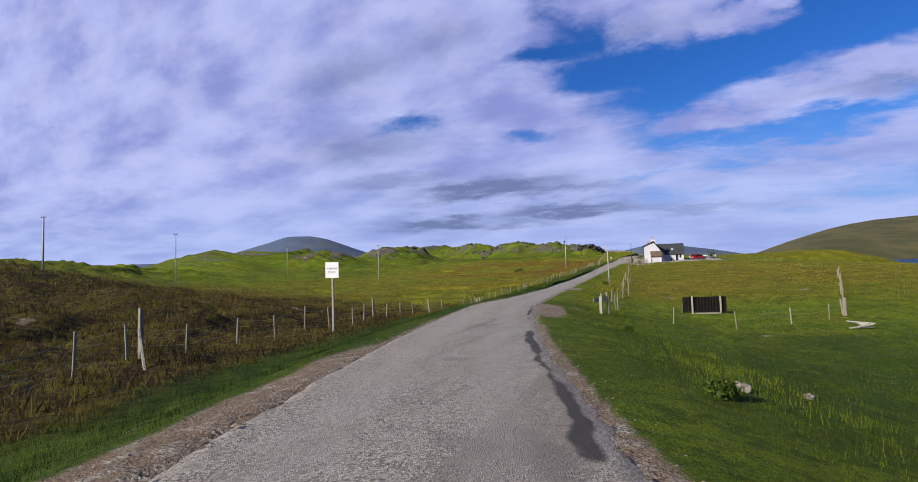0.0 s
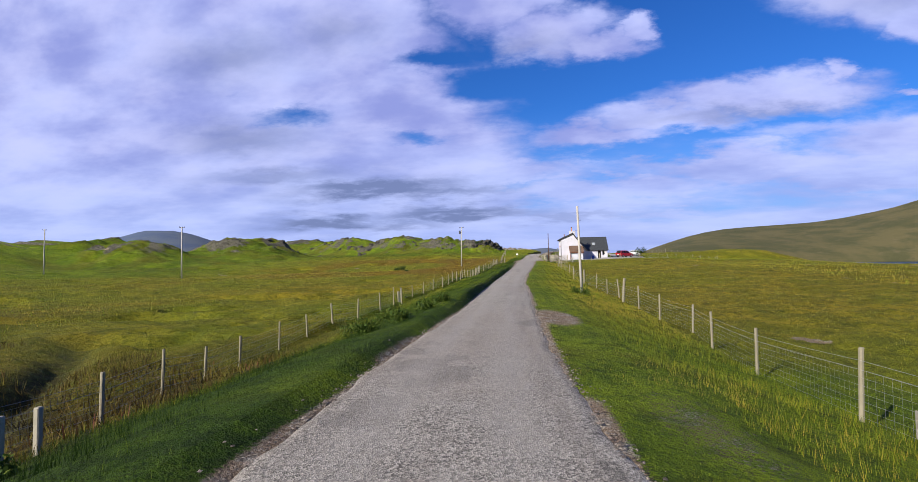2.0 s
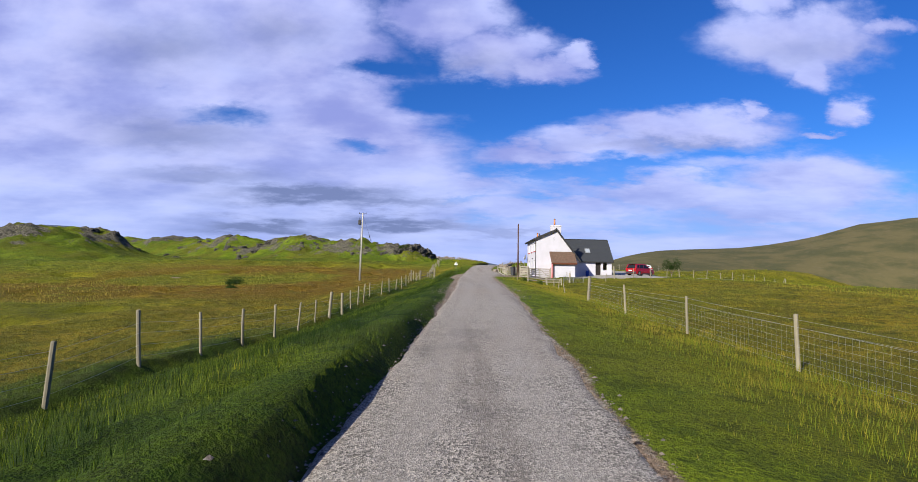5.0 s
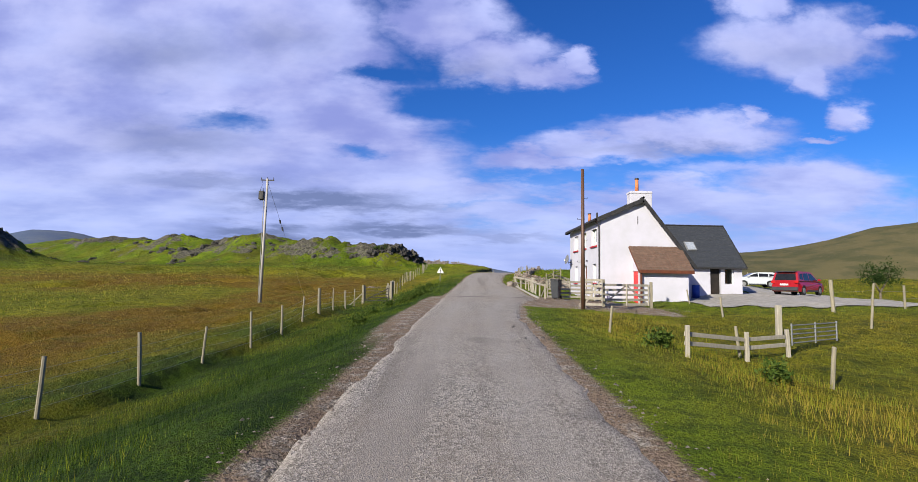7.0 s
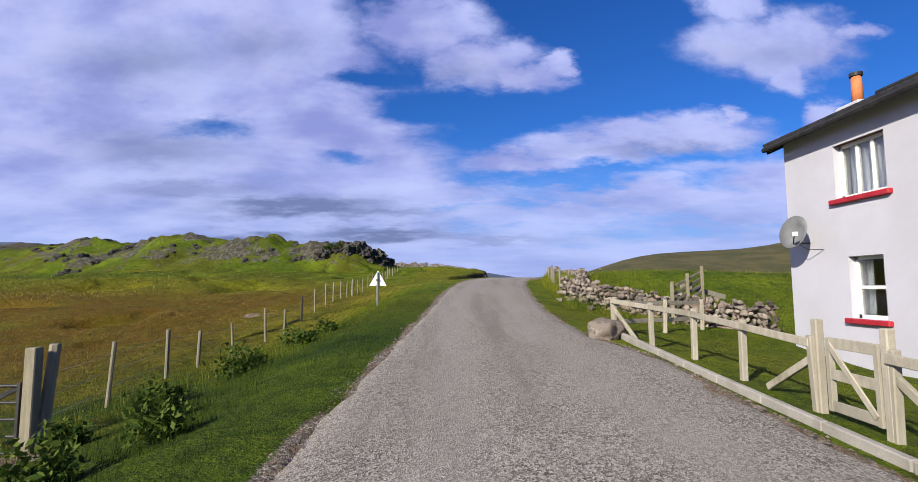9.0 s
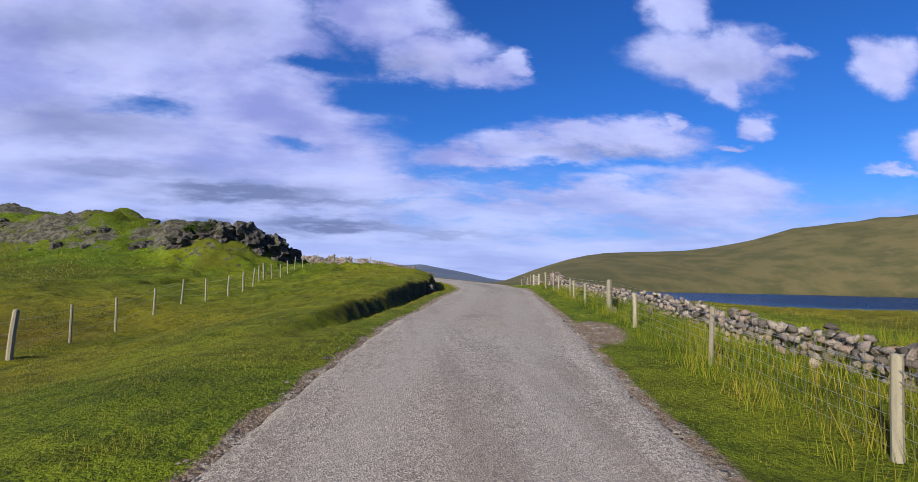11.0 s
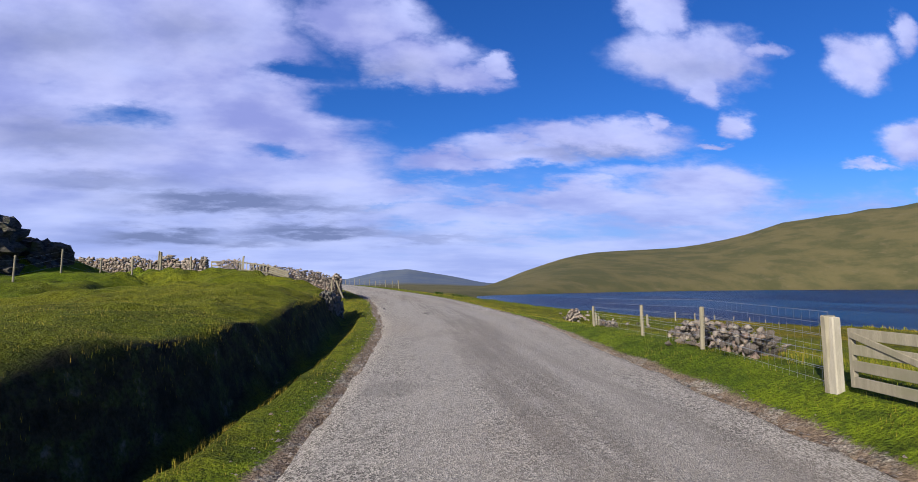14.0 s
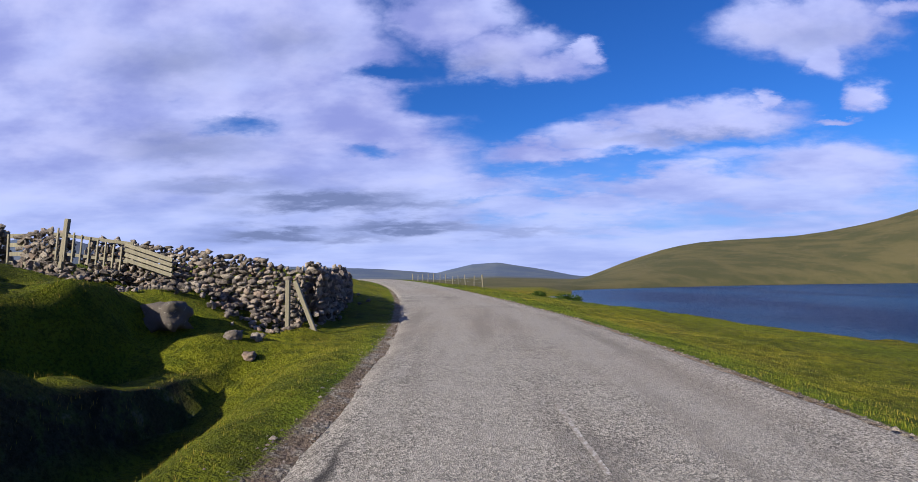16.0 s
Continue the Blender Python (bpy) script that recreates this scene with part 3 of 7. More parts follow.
def knots(table, column=1):
    ys, vs = [r[0] for r in table], [r[column] for r in table]

    def at(y):
        # smooth curve through the knots: piecewise cubic with finite-difference slopes
        a, b = np.array(ys, float), np.array(vs, float)
        m = np.gradient(b, a)
        y = np.clip(np.asarray(y, float), a[0], a[-1])
        i = np.clip(np.searchsorted(a, y) - 1, 0, len(a) - 2)
        h = a[i + 1] - a[i]
        u = (y - a[i]) / h
        return ((2 * u**3 - 3 * u**2 + 1) * b[i] + (u**3 - 2 * u**2 + u) * h * m[i] + (-2 * u**3 + 3 * u**2) * b[i + 1] + (u**3 - u**2) * h * m[i + 1])
    return at


road_x, road_z = knots(ROAD, 1), knots(ROAD, 2)


def edge_l(y):
    return np.interp(y, [r[0] for r in LEFT_EDGE], [r[1] for r in LEFT_EDGE])


def edge_r(y):
    return np.interp(y, [r[0] for r in RIGHT_EDGE], [r[1] for r in RIGHT_EDGE])


# cross sections: metres beyond the road's edge, height over the road
# land beside the road on each side: bog, then the heather bank, then the ditch mouth at the house
BOG_L = (
    (-48, (0, 0), (1.3, -0.1), (3, -0.5), (6, -0.5), (14, 0.3), (31, 2.6), (65, 6), (130, 10)),
    (24, (0, 0), (1.3, -0.15), (3.4, -0.8), (5.5, -1.0), (10, -0.9), (17, -0.2), (38, 2.6), (80, 6.2), (130, 8)),
    (53, (0, 0), (0.12, 0.02), (0.38, 0.2), (1.7, 0.0), (4, -0.9), (7, -1.7), (10, -2.2), (24, -2.0), (50, 0.2), (94, 3), (130, 4)),
    (66, (0, 0), (0.06, 0.10), (0.26, 0.40), (0.8, 0.36), (1.25, 0.10), (1.6, 0.16), (4, -0.65), (7, -1.5), (11, -2.0), (30, -2.0), (70, -1.0), (130, 2)),
    (98, (0, 0), (0.06, 0.10), (0.26, 0.42), (0.8, 0.38), (1.25, 0.12), (1.6, 0.18), (4, -0.6), (7, -1.4), (11, -1.9), (32, -2.0), (75, -1.7), (130, 0)),
    (122, (0, 0), (0.12, 0.02), (0.6, 0.08), (1.4, -0.05), (4, -1.0), (6, -1.7), (8, -1.95), (14, -2.1), (32, -2.1), (130, -1)),
    (141, (0, 0), (0.8, -0.03), (1.6, -0.25), (4, -1.15), (6, -1.65), (9, -1.95), (14, -2.1), (32, -2.2), (130, -1.5)),
)
BANK_L = (
    (157, (0, 0), (0.8, -0.05), (2.5, -0.45), (4.5, -0.85), (7, -1.2), (14, -1.8), (32, -2.1), (130, -1.5)),
    (179, (0, 0), (1.3, -0.02), (2.5, -0.40), (4, -1.0), (7, -1.7), (15, -2.0), (34, -2.2), (130, -1.5)),
    (191, (0, 0), (0.7, 0.04), (1.5, 0.05), (3.4, -0.25), (6, -0.85), (9, -1.3), (17, -1.5), (38, -1.6), (130, -1)),
    (199, (0, 0), (0.8, 0.06), (1.05, -0.15), (1.5, -0.2), (1.85, 0.38), (3.4, 0.16), (6, -0.5), (9, -1.1), (17, -1.3), (38, -1.2), (130, -1)),
    (211, (0, 0), (0.85, 0.08), (1.12, -0.40), (1.8, -0.48), (2.12, 0.52), (3.6, 0.55), (7.2, 0.05), (12, -0.5), (19, -0.4), (38, 0), (130, -0.5)),
    (223, (0, 0), (0.8, 0.10), (1.1, -0.35), (1.7, -0.42), (2.02, 0.80), (3.5, 1.10), (7.0, 0.90), (12, 0.4), (19, 0.2), (38, 0), (130, -0.3)),
)
DITCH_L = (
    (236, (0, 0), (0.7, 0.12), (1.05, -0.12), (1.5, -0.15), (1.85, 0.95), (3.4, 1.35), (6.4, 1.5), (12, 1.3), (130, 0)),
    (238.4, (0, 0), (0.7, 0.12), (1.1, -0.1), (1.6, -0.3), (1.95, 0.8), (3.4, 1.35), (6.4, 1.5), (130, 0)),
    (240.2, (0, 0), (0.7, 0.12), (1.1, -0.05), (1.6, -0.6), (2.3, -0.6), (2.75, 0.1), (3.0, 0.9), (4.0, 1.4), (6, 1.6), (38, 1), (130, 0)),
    (242.6, (0, 0), (0.7, 0.12), (1.3, -0.05), (1.9, -0.6), (2.5, -0.6), (2.75, 0.1), (3.4, 0.16), (3.6, -0.4), (4.2, -0.4), (5.0, 1.5), (7, 1.8), (38, 1), (130, 0)),
    (248, (0, 0), (0.8, 0.1), (1.6, 0.12), (2.6, 0.42), (4.7, 0.95), (7.2, 1.5), (12, 1.8), (19, 1.7), (38, 1), (130, 0)),
    (262, (0, 0), (0.9, 0.1), (2.6, 0.5), (5, 1.0), (10, 1.4), (21, 1.9), (38, 1.2), (130, 0)),
)
CROSS_L = BOG_L + BANK_L + DITCH_L
BOG_R = (
    (-48, (0, 0), (1.7, -0.15), (4, -0.8), (7, -1.3), (20, -1.6), (50, -1.4), (100, -2), (170, -6)),
    (46, (0, 0), (1.4, -0.15), (5.5, -1.1), (11, -1.9), (20, -1.9), (50, -1.3), (100, -1.5), (170, -6)),
    (75, (0, 0), (1.5, -0.08), (3.4, -0.33), (6, -0.8), (9, -1.0), (50, -0.5), (94, -1.6), (170, -6)),
    (122, (0, 0), (1.7, -0.10), (4.5, -0.6), (8, -0.8), (26, -0.5), (50, -0.6), (130, -6.5)),
    (140, (0, 0), (1.7, -0.08), (4.5, -0.6), (8, -0.65), (26, -0.4), (50, -0.6), (130, -7)),
    (151, (0, 0), (1.7, -0.02), (5, -0.2), (26, -0.1), (50, -0.6), (130, -7)),
    (172, (0, 0), (4.3, -0.5), (19, -0.4), (43, -1.8), (81, -7), (130, -9)),
    (183, (0, 0), (1, -0.1), (4.3, 0.6), (7.7, 0.8), (13, 0.4), (38, -2), (76, -8), (130, -10)),
)
SHORE_R = (
    (200, (0, 0), (1.2, 0.18), (2.1, 0.22), (7, -0.3), (23, -0.5), (48, 0.0), (62, -0.3), (72, -3), (86, -8), (130, -12)),
    (212, (0, 0), (0.5, 0.08), (1.1, 0.22), (2.1, 0.3), (3.6, 0.15), (7, -0.4), (25, -0.75), (46, -0.5), (57, -0.9), (67, -3.8), (80, -8), (130, -12)),
    (218, (0, 0), (0.75, 0.42), (1.8, 0.46), (8, -0.6), (25, -1.1), (43, -1.0), (53, -1.6), (62, -4.6), (75, -8.5), (130, -13)),
    (240, (0, 0), (1, -0.2), (2.6, -0.6), (5, -1.0), (10, -1.4), (32, -2.3), (44, -6), (58, -9), (130, -14)),
    (271, (0, 0), (1.7, -0.1), (5, -0.5), (14, -1.8), (31, -5), (48, -9.5), (130, -15)),
)
CROSS_R = BOG_R + SHORE_R


def cross(tables, y, e):
    stations = np.array([r[0] for r in tables], float)
    rows = np.stack([np.interp(e, [k[0] for k in r[1:]], [k[1] for k in r[1:]]) for r in tables])
    y = np.clip(y, stations[0], stations[-1])
    i = np.clip(np.searchsorted(stations, y) - 1, 0, len(stations) - 2)
    u = (y - stations[i]) / (stations[i + 1] - stations[i])
    u = u * u * (3 - 2 * u)
    n = np.arange(len(y))
    return rows[i, n] * (1 - u) + rows[i + 1, n] * u


def lattice(x, y, seed):
    """Smooth value noise, 0 to 1, for arrays."""
    xi, yi = np.floor(x).astype(np.int64), np.floor(y).astype(np.int64)
    u, v = x - xi, y - yi
    u, v = u * u * (3 - 2 * u), v * v * (3 - 2 * v)

    def h(a, b):
        k = (a * 374761393 + b * 668265263 + seed * 974634613) & 0xFFFFFFFF
        k = ((k ^ (k >> 13)) * 1274126177) & 0xFFFFFFFF
        return ((k ^ (k >> 16)) & 0xFFFF) / 65535.0
    return (h(xi, yi) * (1 - u) + h(xi + 1, yi) * u) * (1 - v) + (h(xi, yi + 1) * (1 - u) + h(xi + 1, yi + 1) * u) * v


def fractal(x, y, size, octaves, seed, fall=0.5):
    total, amp, norm = np.zeros_like(x), 1.0, 0.0
    for o in range(octaves):
        total += amp * lattice(x / size + 13.7 * o, y / size - 7.1 * o, seed + o)
        norm += amp
        amp *= fall
        size *= 0.5
    return total / norm


# rocky green hills beyond the bog: x, y, half-lengths, height, turn in degrees, share of bare rock
LONG_RIDGE = (
    (-13.5, 244.5, 3.5, 4, 2.8, 25, 1.0), (-17.5, 241, 6, 5, 4.6, 20, 1.0), (-26, 245, 9, 7, 5.2, 20, 0.8), (-36, 252, 12, 9, 6.8, 20, 1.0),
    (-56, 265, 20, 12, 7.6, 25, 0.9), (-88, 284, 26, 14, 8.2, 30, 0.9), (-125, 310, 34, 20, 9.5, 30, 1.0), (-170, 350, 45, 26, 11.5, 30, 0.7),
    (-230, 390, 70, 34, 13, 20, 0.5), (-300, 330, 70, 60, 13, 0, 0.3), (-150, 70, 60, 60, 6, 0, 0.1),
)
SIDE_RIDGE = (
    (-74, 262, 8, 6, 4.0, 0, 1.0), (-104, 238, 14, 8, 6.5, 30, 1.0), (-112, 226, 22, 15, 8.0, 25, 0.9), (-150, 206, 30, 18, 8.8, 15, 1.0), (-196, 190, 36, 22, 9.5, 10, 0.9), (-215, 240, 40, 24, 10.0, 10, 0.9),
)
HILLS = LONG_RIDGE + SIDE_RIDGE
# skyline of the far hills: degrees left of +y, and rise in degrees at their range
SKY_NEAR = ((-100, 4), (-75, 6), (-62, 7.6), (-53, 7.0), (-42, 6.0), (-38, 4.9), (-33, 4.0), (-24, 3.9), (-21, 3.5), (-16, 1.9), (-12, 0.3), (-9, 0.0), (40, 0.0), (100, 0))
SKY_FAR = ((-100, 1), (-30, 1), (-12, 0.3), (-8, 1.1), (-3, 1.9), (0, 1.7), (4, 0.8), (10, 1.3), (18, 1.6), (25, 1.8), (32, 1.6), (35, 2.6), (37.5, 3.5), (39.5, 3.95), (42.5, 3.95), (44.5, 3.3), (49, 1.9), (53, 1.3), (70, 1), (100, 1))
WATER_Z = -6.0


def bump(r, centre, width):
    return np.exp(-((r - centre) / width) ** 2)


def height(x, y, rough=True):
    """Ground height, and the share of bare rock, for arrays x, y."""
    x, y = np.asarray(x, float), np.asarray(y, float)
    slope = (road_x(y + 1) - road_x(y - 1)) / 2
    d = (x - road_x(y)) / np.sqrt(1 + slope**2)
    base = road_z(y)
    el, er = edge_l(y), edge_r(y)
    left, right = cross(CROSS_L, y, -d - el), cross(CROSS_R, y, d - er)
    z = base + np.where(d < 0, left, right)
    out = np.maximum(np.where(d < 0, -d - el, d - er), 0)
    if rough:
        wild = np.clip(out / 3.0, 0, 1)
        z += wild * (fractal(x, y, 5.0, 3, 3) - 0.5) * 0.35 + np.clip(out / 20, 0, 1) * (fractal(x, y, 23.0, 3, 9) - 0.5) * 1.1
        z += np.clip(out / 1.2, 0, 1) * (fractal(x, y, 0.9, 2, 5) - 0.5) * (0.12 + 0.16 * np.clip((out - 3) / 4, 0, 1))
        bank = np.clip((-d - el - 1.5) / 1.0, 0, 1) * np.clip((y - 196) / 8, 0, 1) * np.clip((256 - y) / 6, 0, 1)
        z += bank * (fractal(x, y, 1.6, 3, 23) - 0.5) * (0.50 + 0.75 * np.clip((y - 233) / 6, 0, 1))
        bog = np.clip((-d - el - 6) / 6, 0, 1) * np.clip((y - 35) / 25, 0, 1)
        z -= bog * np.clip(fractal(x, y, 6.0, 3, 27) - 0.62, 0, 1) * 4.5
        moor = np.clip((-d - el - 5) / 8, 0, 1) * np.clip((60 - y) / 25, 0, 1)
        z += moor * (fractal(x, y, 3.0, 4, 21) - 0.45) * 1.3
        # turf stands higher on the ungrazed side of the fence
        past = np.interp(y, [k[1] for k in LEFT_A], [k[0] for k in LEFT_A]) - x
        z += 0.30 * np.clip(past / 0.3 + 0.5, 0, 1) * np.clip((7 - past) / 5, 0, 1) * np.clip((y - 58) / 8, 0, 1) * np.clip((164 - y) / 6, 0, 1) * (0.6 + 0.8 * lattice(x / 1.7, y / 1.7, 19))
        # a narrow burn cut into the peat
        side = (x + 10.1) * 0.80 + (y - 47.2) * 0.60 + 0.9 * (lattice(x / 3.1, y / 3.1, 15) - 0.5)
        z -= 0.8 * np.exp(-(side / 0.85) ** 2) * np.clip((-x - 7.2) / 0.8, 0, 1) * np.clip((x + 26) / 8, 0, 1)
    rock = np.zeros_like(z)
    lump = np.zeros_like(z)
    for hx, hy, a, b, h, turn, stone in HILLS:
        c, s = math.cos(radians(turn)), math.sin(radians(turn))
        u, v = ((x - hx) * c - (y - hy) * s) / a, ((x - hx) * s + (y - hy) * c) / b
        g = np.exp(-(u * u + v * v) ** 1.3 * 0.9)
        lump = lump + (h * g) ** 3
        rock = np.maximum(rock, stone * np.clip(g * 1.6 - 0.25, 0, 1))
    lump = np.cbrt(lump)
    keep = np.clip((-d - el - 5) / 5, 0, 1)
    lump, rock = lump * keep, rock * keep
    if rough:
        n = fractal(x, y, 9.0, 5, 31, 0.55)
        lump *= 0.70 + 0.62 * n
        rock = rock * np.clip((fractal(x, y, 6.0, 4, 41, 0.62) - 0.47) * 7, 0, 1)
        lump += rock * (np.abs(fractal(x, y, 2.2, 4, 51, 0.6) - 0.5) * 2.4) * np.clip(lump / 3, 0, 1)
        lump += (np.abs(fractal(x, y, 7.0, 4, 57, 0.6) - 0.5) - 0.12) * 4.4 * np.clip(lump / 4, 0, 1)
    z = z + lump
    # far land
    dx, dy = x - 5, y - 210
    r = np.hypot(dx, dy)
    az = np.degrees(np.arctan2(-dx, dy))
    far = np.clip((r - 230) / 150, 0, 1)
    far = far * far * (3 - 2 * far)
    near_up = np.interp(az, [k[0] for k in SKY_NEAR], [k[1] for k in SKY_NEAR])
    far_up = np.interp(az, [k[0] for k in SKY_FAR], [k[1] for k in SKY_FAR])
    loch = np.clip((-az - 8) / 6, 0, 1)
    floor_z = -2.0 * (1 - loch) - 10 * loch
    shore = np.interp(az, (-100, -60, -45, -36, -29, -18, -10, 0), (900, 900, 850, 760, 680, 540, 470, 420))
    hills = np.tan(np.radians(near_up)) * (shore + 420) * np.clip((r - shore) / 420, 0, 1) ** 0.8 * np.exp(-np.clip((r - shore - 420) / 500, 0, 9) ** 2)
    hills = hills + 6 * loch * np.clip((r - shore + 25) / 30, 0, 1)
    peaks = np.tan(np.radians(far_up)) * 2300 * bump(r, 2300, 650)
    if rough:
        hills = hills * (0.97 + 0.06 * fractal(x, y, 120.0, 4, 61)) 
        peaks = peaks * (0.90 + 0.20 * fractal(x, y, 420.0, 5, 71, 0.55))
    z = z * (1 - far) + far * (floor_z + hills + peaks)
    return z, rock, d, el, er


def axis(lo, hi, fine_lo, fine_hi, step, grow=1.09, most=60.0):
    mid = list(np.arange(fine_lo, fine_hi, step))
    a, s = [fine_lo], step
    while a[-1] > lo:
        s = min(s * grow, most)
        a.append(a[-1] - s)
    b, s = [mid[-1]], step
    while b[-1] < hi:
        s = min(s * grow, most)
        b.append(b[-1] + s)
    return np.array(a[:0:-1] + mid + b[1:])


def grid_mesh(name, xs, ys, z):
    nx, ny = len(xs), len(ys)
    gx, gy = np.meshgrid(xs, ys)
    co = np.stack([gx.ravel(), gy.ravel(), z.ravel()], 1).astype(np.float32)
    i = (np.arange(ny - 1)[:, None] * nx + np.arange(nx - 1)[None, :]).ravel()
    quads = np.stack([i, i + 1, i + nx + 1, i + nx], 1)
    return quick_mesh(name, co, quads)


def quick_mesh(name, co, faces, smooth=True):
    me = bpy.data.meshes.new(name)
    n, k = faces.shape
    me.vertices.add(len(co))
    me.vertices.foreach_set("co", np.ascontiguousarray(co, np.float32).ravel())
    me.loops.add(n * k)
    me.loops.foreach_set("vertex_index", np.ascontiguousarray(faces, np.int32).ravel())
    me.polygons.add(n)
    me.polygons.foreach_set("loop_start", np.arange(0, n * k, k, dtype=np.int32))
    if smooth:
        me.polygons.foreach_set("use_smooth", np.ones(n, bool))
    me.update(calc_edges=True)
    me.validate()
    return me


mid_x = axis(-150, 60, -13, 18, 0.24, 1.03, 1.3)
gxs = axis(-3600, 3600, 0, 1, 1.0, 1.12)
gxs = np.concatenate([gxs[gxs < mid_x[0] - 1.5], mid_x, gxs[gxs > mid_x[-1] + 1.5]])
gys = axis(-900, 3800, -6, 262, 0.32, 1.025)
GX, GY = np.meshgrid(gxs, gys)
gz, grock, gd, gel, ger = (a.reshape(GX.shape) for a in height(GX.ravel(), GY.ravel()))
under = (gd > -gel + 0.15) & (gd < ger - 0.15)
gz = np.where(under, gz - 0.12, gz)
ground_me = grid_mesh("ground", gxs, gys, gz)


def attribute(me, name, values):
    at = me.attributes.new(name, "FLOAT", "POINT")
    at.data.foreach_set("value", np.ascontiguousarray(values, np.float32).ravel())


def gz_at(x, y):
    """Height of the ground sheet at one place."""
    i = min(max(int(np.searchsorted(gxs, x)) - 1, 0), len(gxs) - 2)
    j = min(max(int(np.searchsorted(gys, y)) - 1, 0), len(gys) - 2)
    u, v = (x - gxs[i]) / (gxs[i + 1] - gxs[i]), (y - gys[j]) / (gys[j + 1] - gys[j])
    return float((gz[j, i] * (1 - u) + gz[j, i + 1] * u) * (1 - v) + (gz[j + 1, i] * (1 - u) + gz[j + 1, i + 1] * u) * v)


ground = tagged(new("ground", ground_me), "rolling moorland with pasture, bog grass, heather and rocky hills", "ground", kind="structure")

# road strip with a cambered, ragged-edged surface
rys = np.arange(-40, 350, 0.25)
rows_n = 29
rv, rf = [], []
for k, yy in enumerate(rys):
    slope = float(road_x(yy + 1) - road_x(yy - 1)) / 2
    nx, ny = 1 / math.hypot(1, slope), -slope / math.hypot(1, slope)
    L = float(edge_l(yy)) + 0.13 * (noise.noise((yy * 0.7, 0, 3)) + 0.5 * noise.noise((yy * 2.3, 5, 3)))
    R = float(edge_r(yy)) + 0.14 * (noise.noise((yy * 0.8, 9, 3)) + 0.6 * noise.noise((yy * 2.6, 2, 3)))
    cx, cz = float(road_x(yy)), float(road_z(yy))
    for j in range(rows_n):
        u = j / (rows_n - 1)
        dd = -L + (L + R) * u
        rim = -0.06 if j in (0, rows_n - 1) else 0.0
        rv.append((cx + nx * dd, yy + ny * dd, cz + 0.03 + 0.05 * (1 - (2 * u - 1) ** 2) * 0.6 + rim))
    if k:
        for j in range(rows_n - 1):
            a = (k - 1) * rows_n + j
            rf.append((a, a + 1, a + rows_n + 1, a + rows_n))
road = tagged(new("road", quick_mesh("road", np.array(rv), np.array(rf))), "worn grey single-track road of chipped asphalt", "road", kind="structure")

water_me = quick_mesh("water", np.array([(20, -900, WATER_Z), (3600, -900, WATER_Z), (3600, 3600, WATER_Z), (20, 3600, WATER_Z)]), np.array([(0, 1, 2, 3)]))
water = tagged(new("water", water_me), "deep blue rippled water of a sea loch", "water", kind="structure")

# ---- what the ground bears, place by place ----
out_l, out_r = np.maximum(-gd - gel, 0), np.maximum(gd - ger, 0)
out = np.where(gd < 0, out_l, out_r)
patchy = fractal(GX, GY, 14.0, 4, 81)
small_patch = fractal(GX, GY, 3.5, 3, 83)


def ramp(v, lo, hi):
    t = np.clip((v - lo) / (hi - lo), 0, 1)
    return t * t * (3 - 2 * t)


def cover(x, y, d, o_l, o_r, p):
    """Shares of dry gold grass, rusty bog grass and heather at places."""
    gold_l = ramp(o_l, 1.6, 6) * (0.78 + 1.1 * (p - 0.5)) * ramp(y, 40, 60) * ramp(-y, -235, -190)
    gold_l = np.maximum(gold_l, (0.42 + 0.5 * (p - 0.5)) * ramp(o_l, 0.1, 0.8) * ramp(-o_l, -16, -9) * ramp(y, 184, 196))
    gold_r = ramp(o_r, 0.5, 3.4) * (0.88 + 1.1 * (p - 0.5)) * (ramp(y, 52, 66) * ramp(-y, -157, -147) + ramp(o_r, 8, 16) * ramp(y, 172, 200) + 0.55 * ramp(-o_r, -12, -8) * ramp(y, 204, 222))
    gold = np.clip(np.where(d < 0, gold_l * ramp(-o_l, -95, -60), gold_r), 0, 1)
    rust = np.where(d < 0, ramp(o_l, 7, 14) * ramp(-o_l, -75, -40) * ramp(y, 118, 150) * ramp(-y, -212, -190) * ramp(p, 0.44, 0.60) * 0.8, 0)
    heath = np.where(d < 0, ramp(o_l, 3.6, 6.5) * ramp(-y, -72, -46) + 0.8 * ramp(o_l, 25, 40) * ramp(-y, -95, -50), 0)
    return gold, rust, np.clip(heath, 0, 1)


gold, rust, heath = cover(GX, GY, gd, out_l, out_r, patchy)
slope_y, slope_x = np.gradient(gz, gys, gxs)
steep = np.hypot(slope_x, slope_y)
rocky = np.clip(grock * 1.0 + ramp(steep, 0.55, 1.0) * (np.hypot(GX, GY - 200) < 300) * (GY > 205) * (gd < -gel - 8) * 0.5, 0, 1)
peat = ramp(steep, 0.7, 1.3) * (gd < 0) * (out_l < 3.2) * (GY > 190) * (GY < 252)
burn = np.exp(-(((GX + 10.1) * 0.80 + (GY - 47.2) * 0.60) / 0.9) ** 2) * ramp(-GX, 7.4, 8.4) * ramp(GX, -26, -18)
peat = np.maximum(peat, 0.9 * burn)
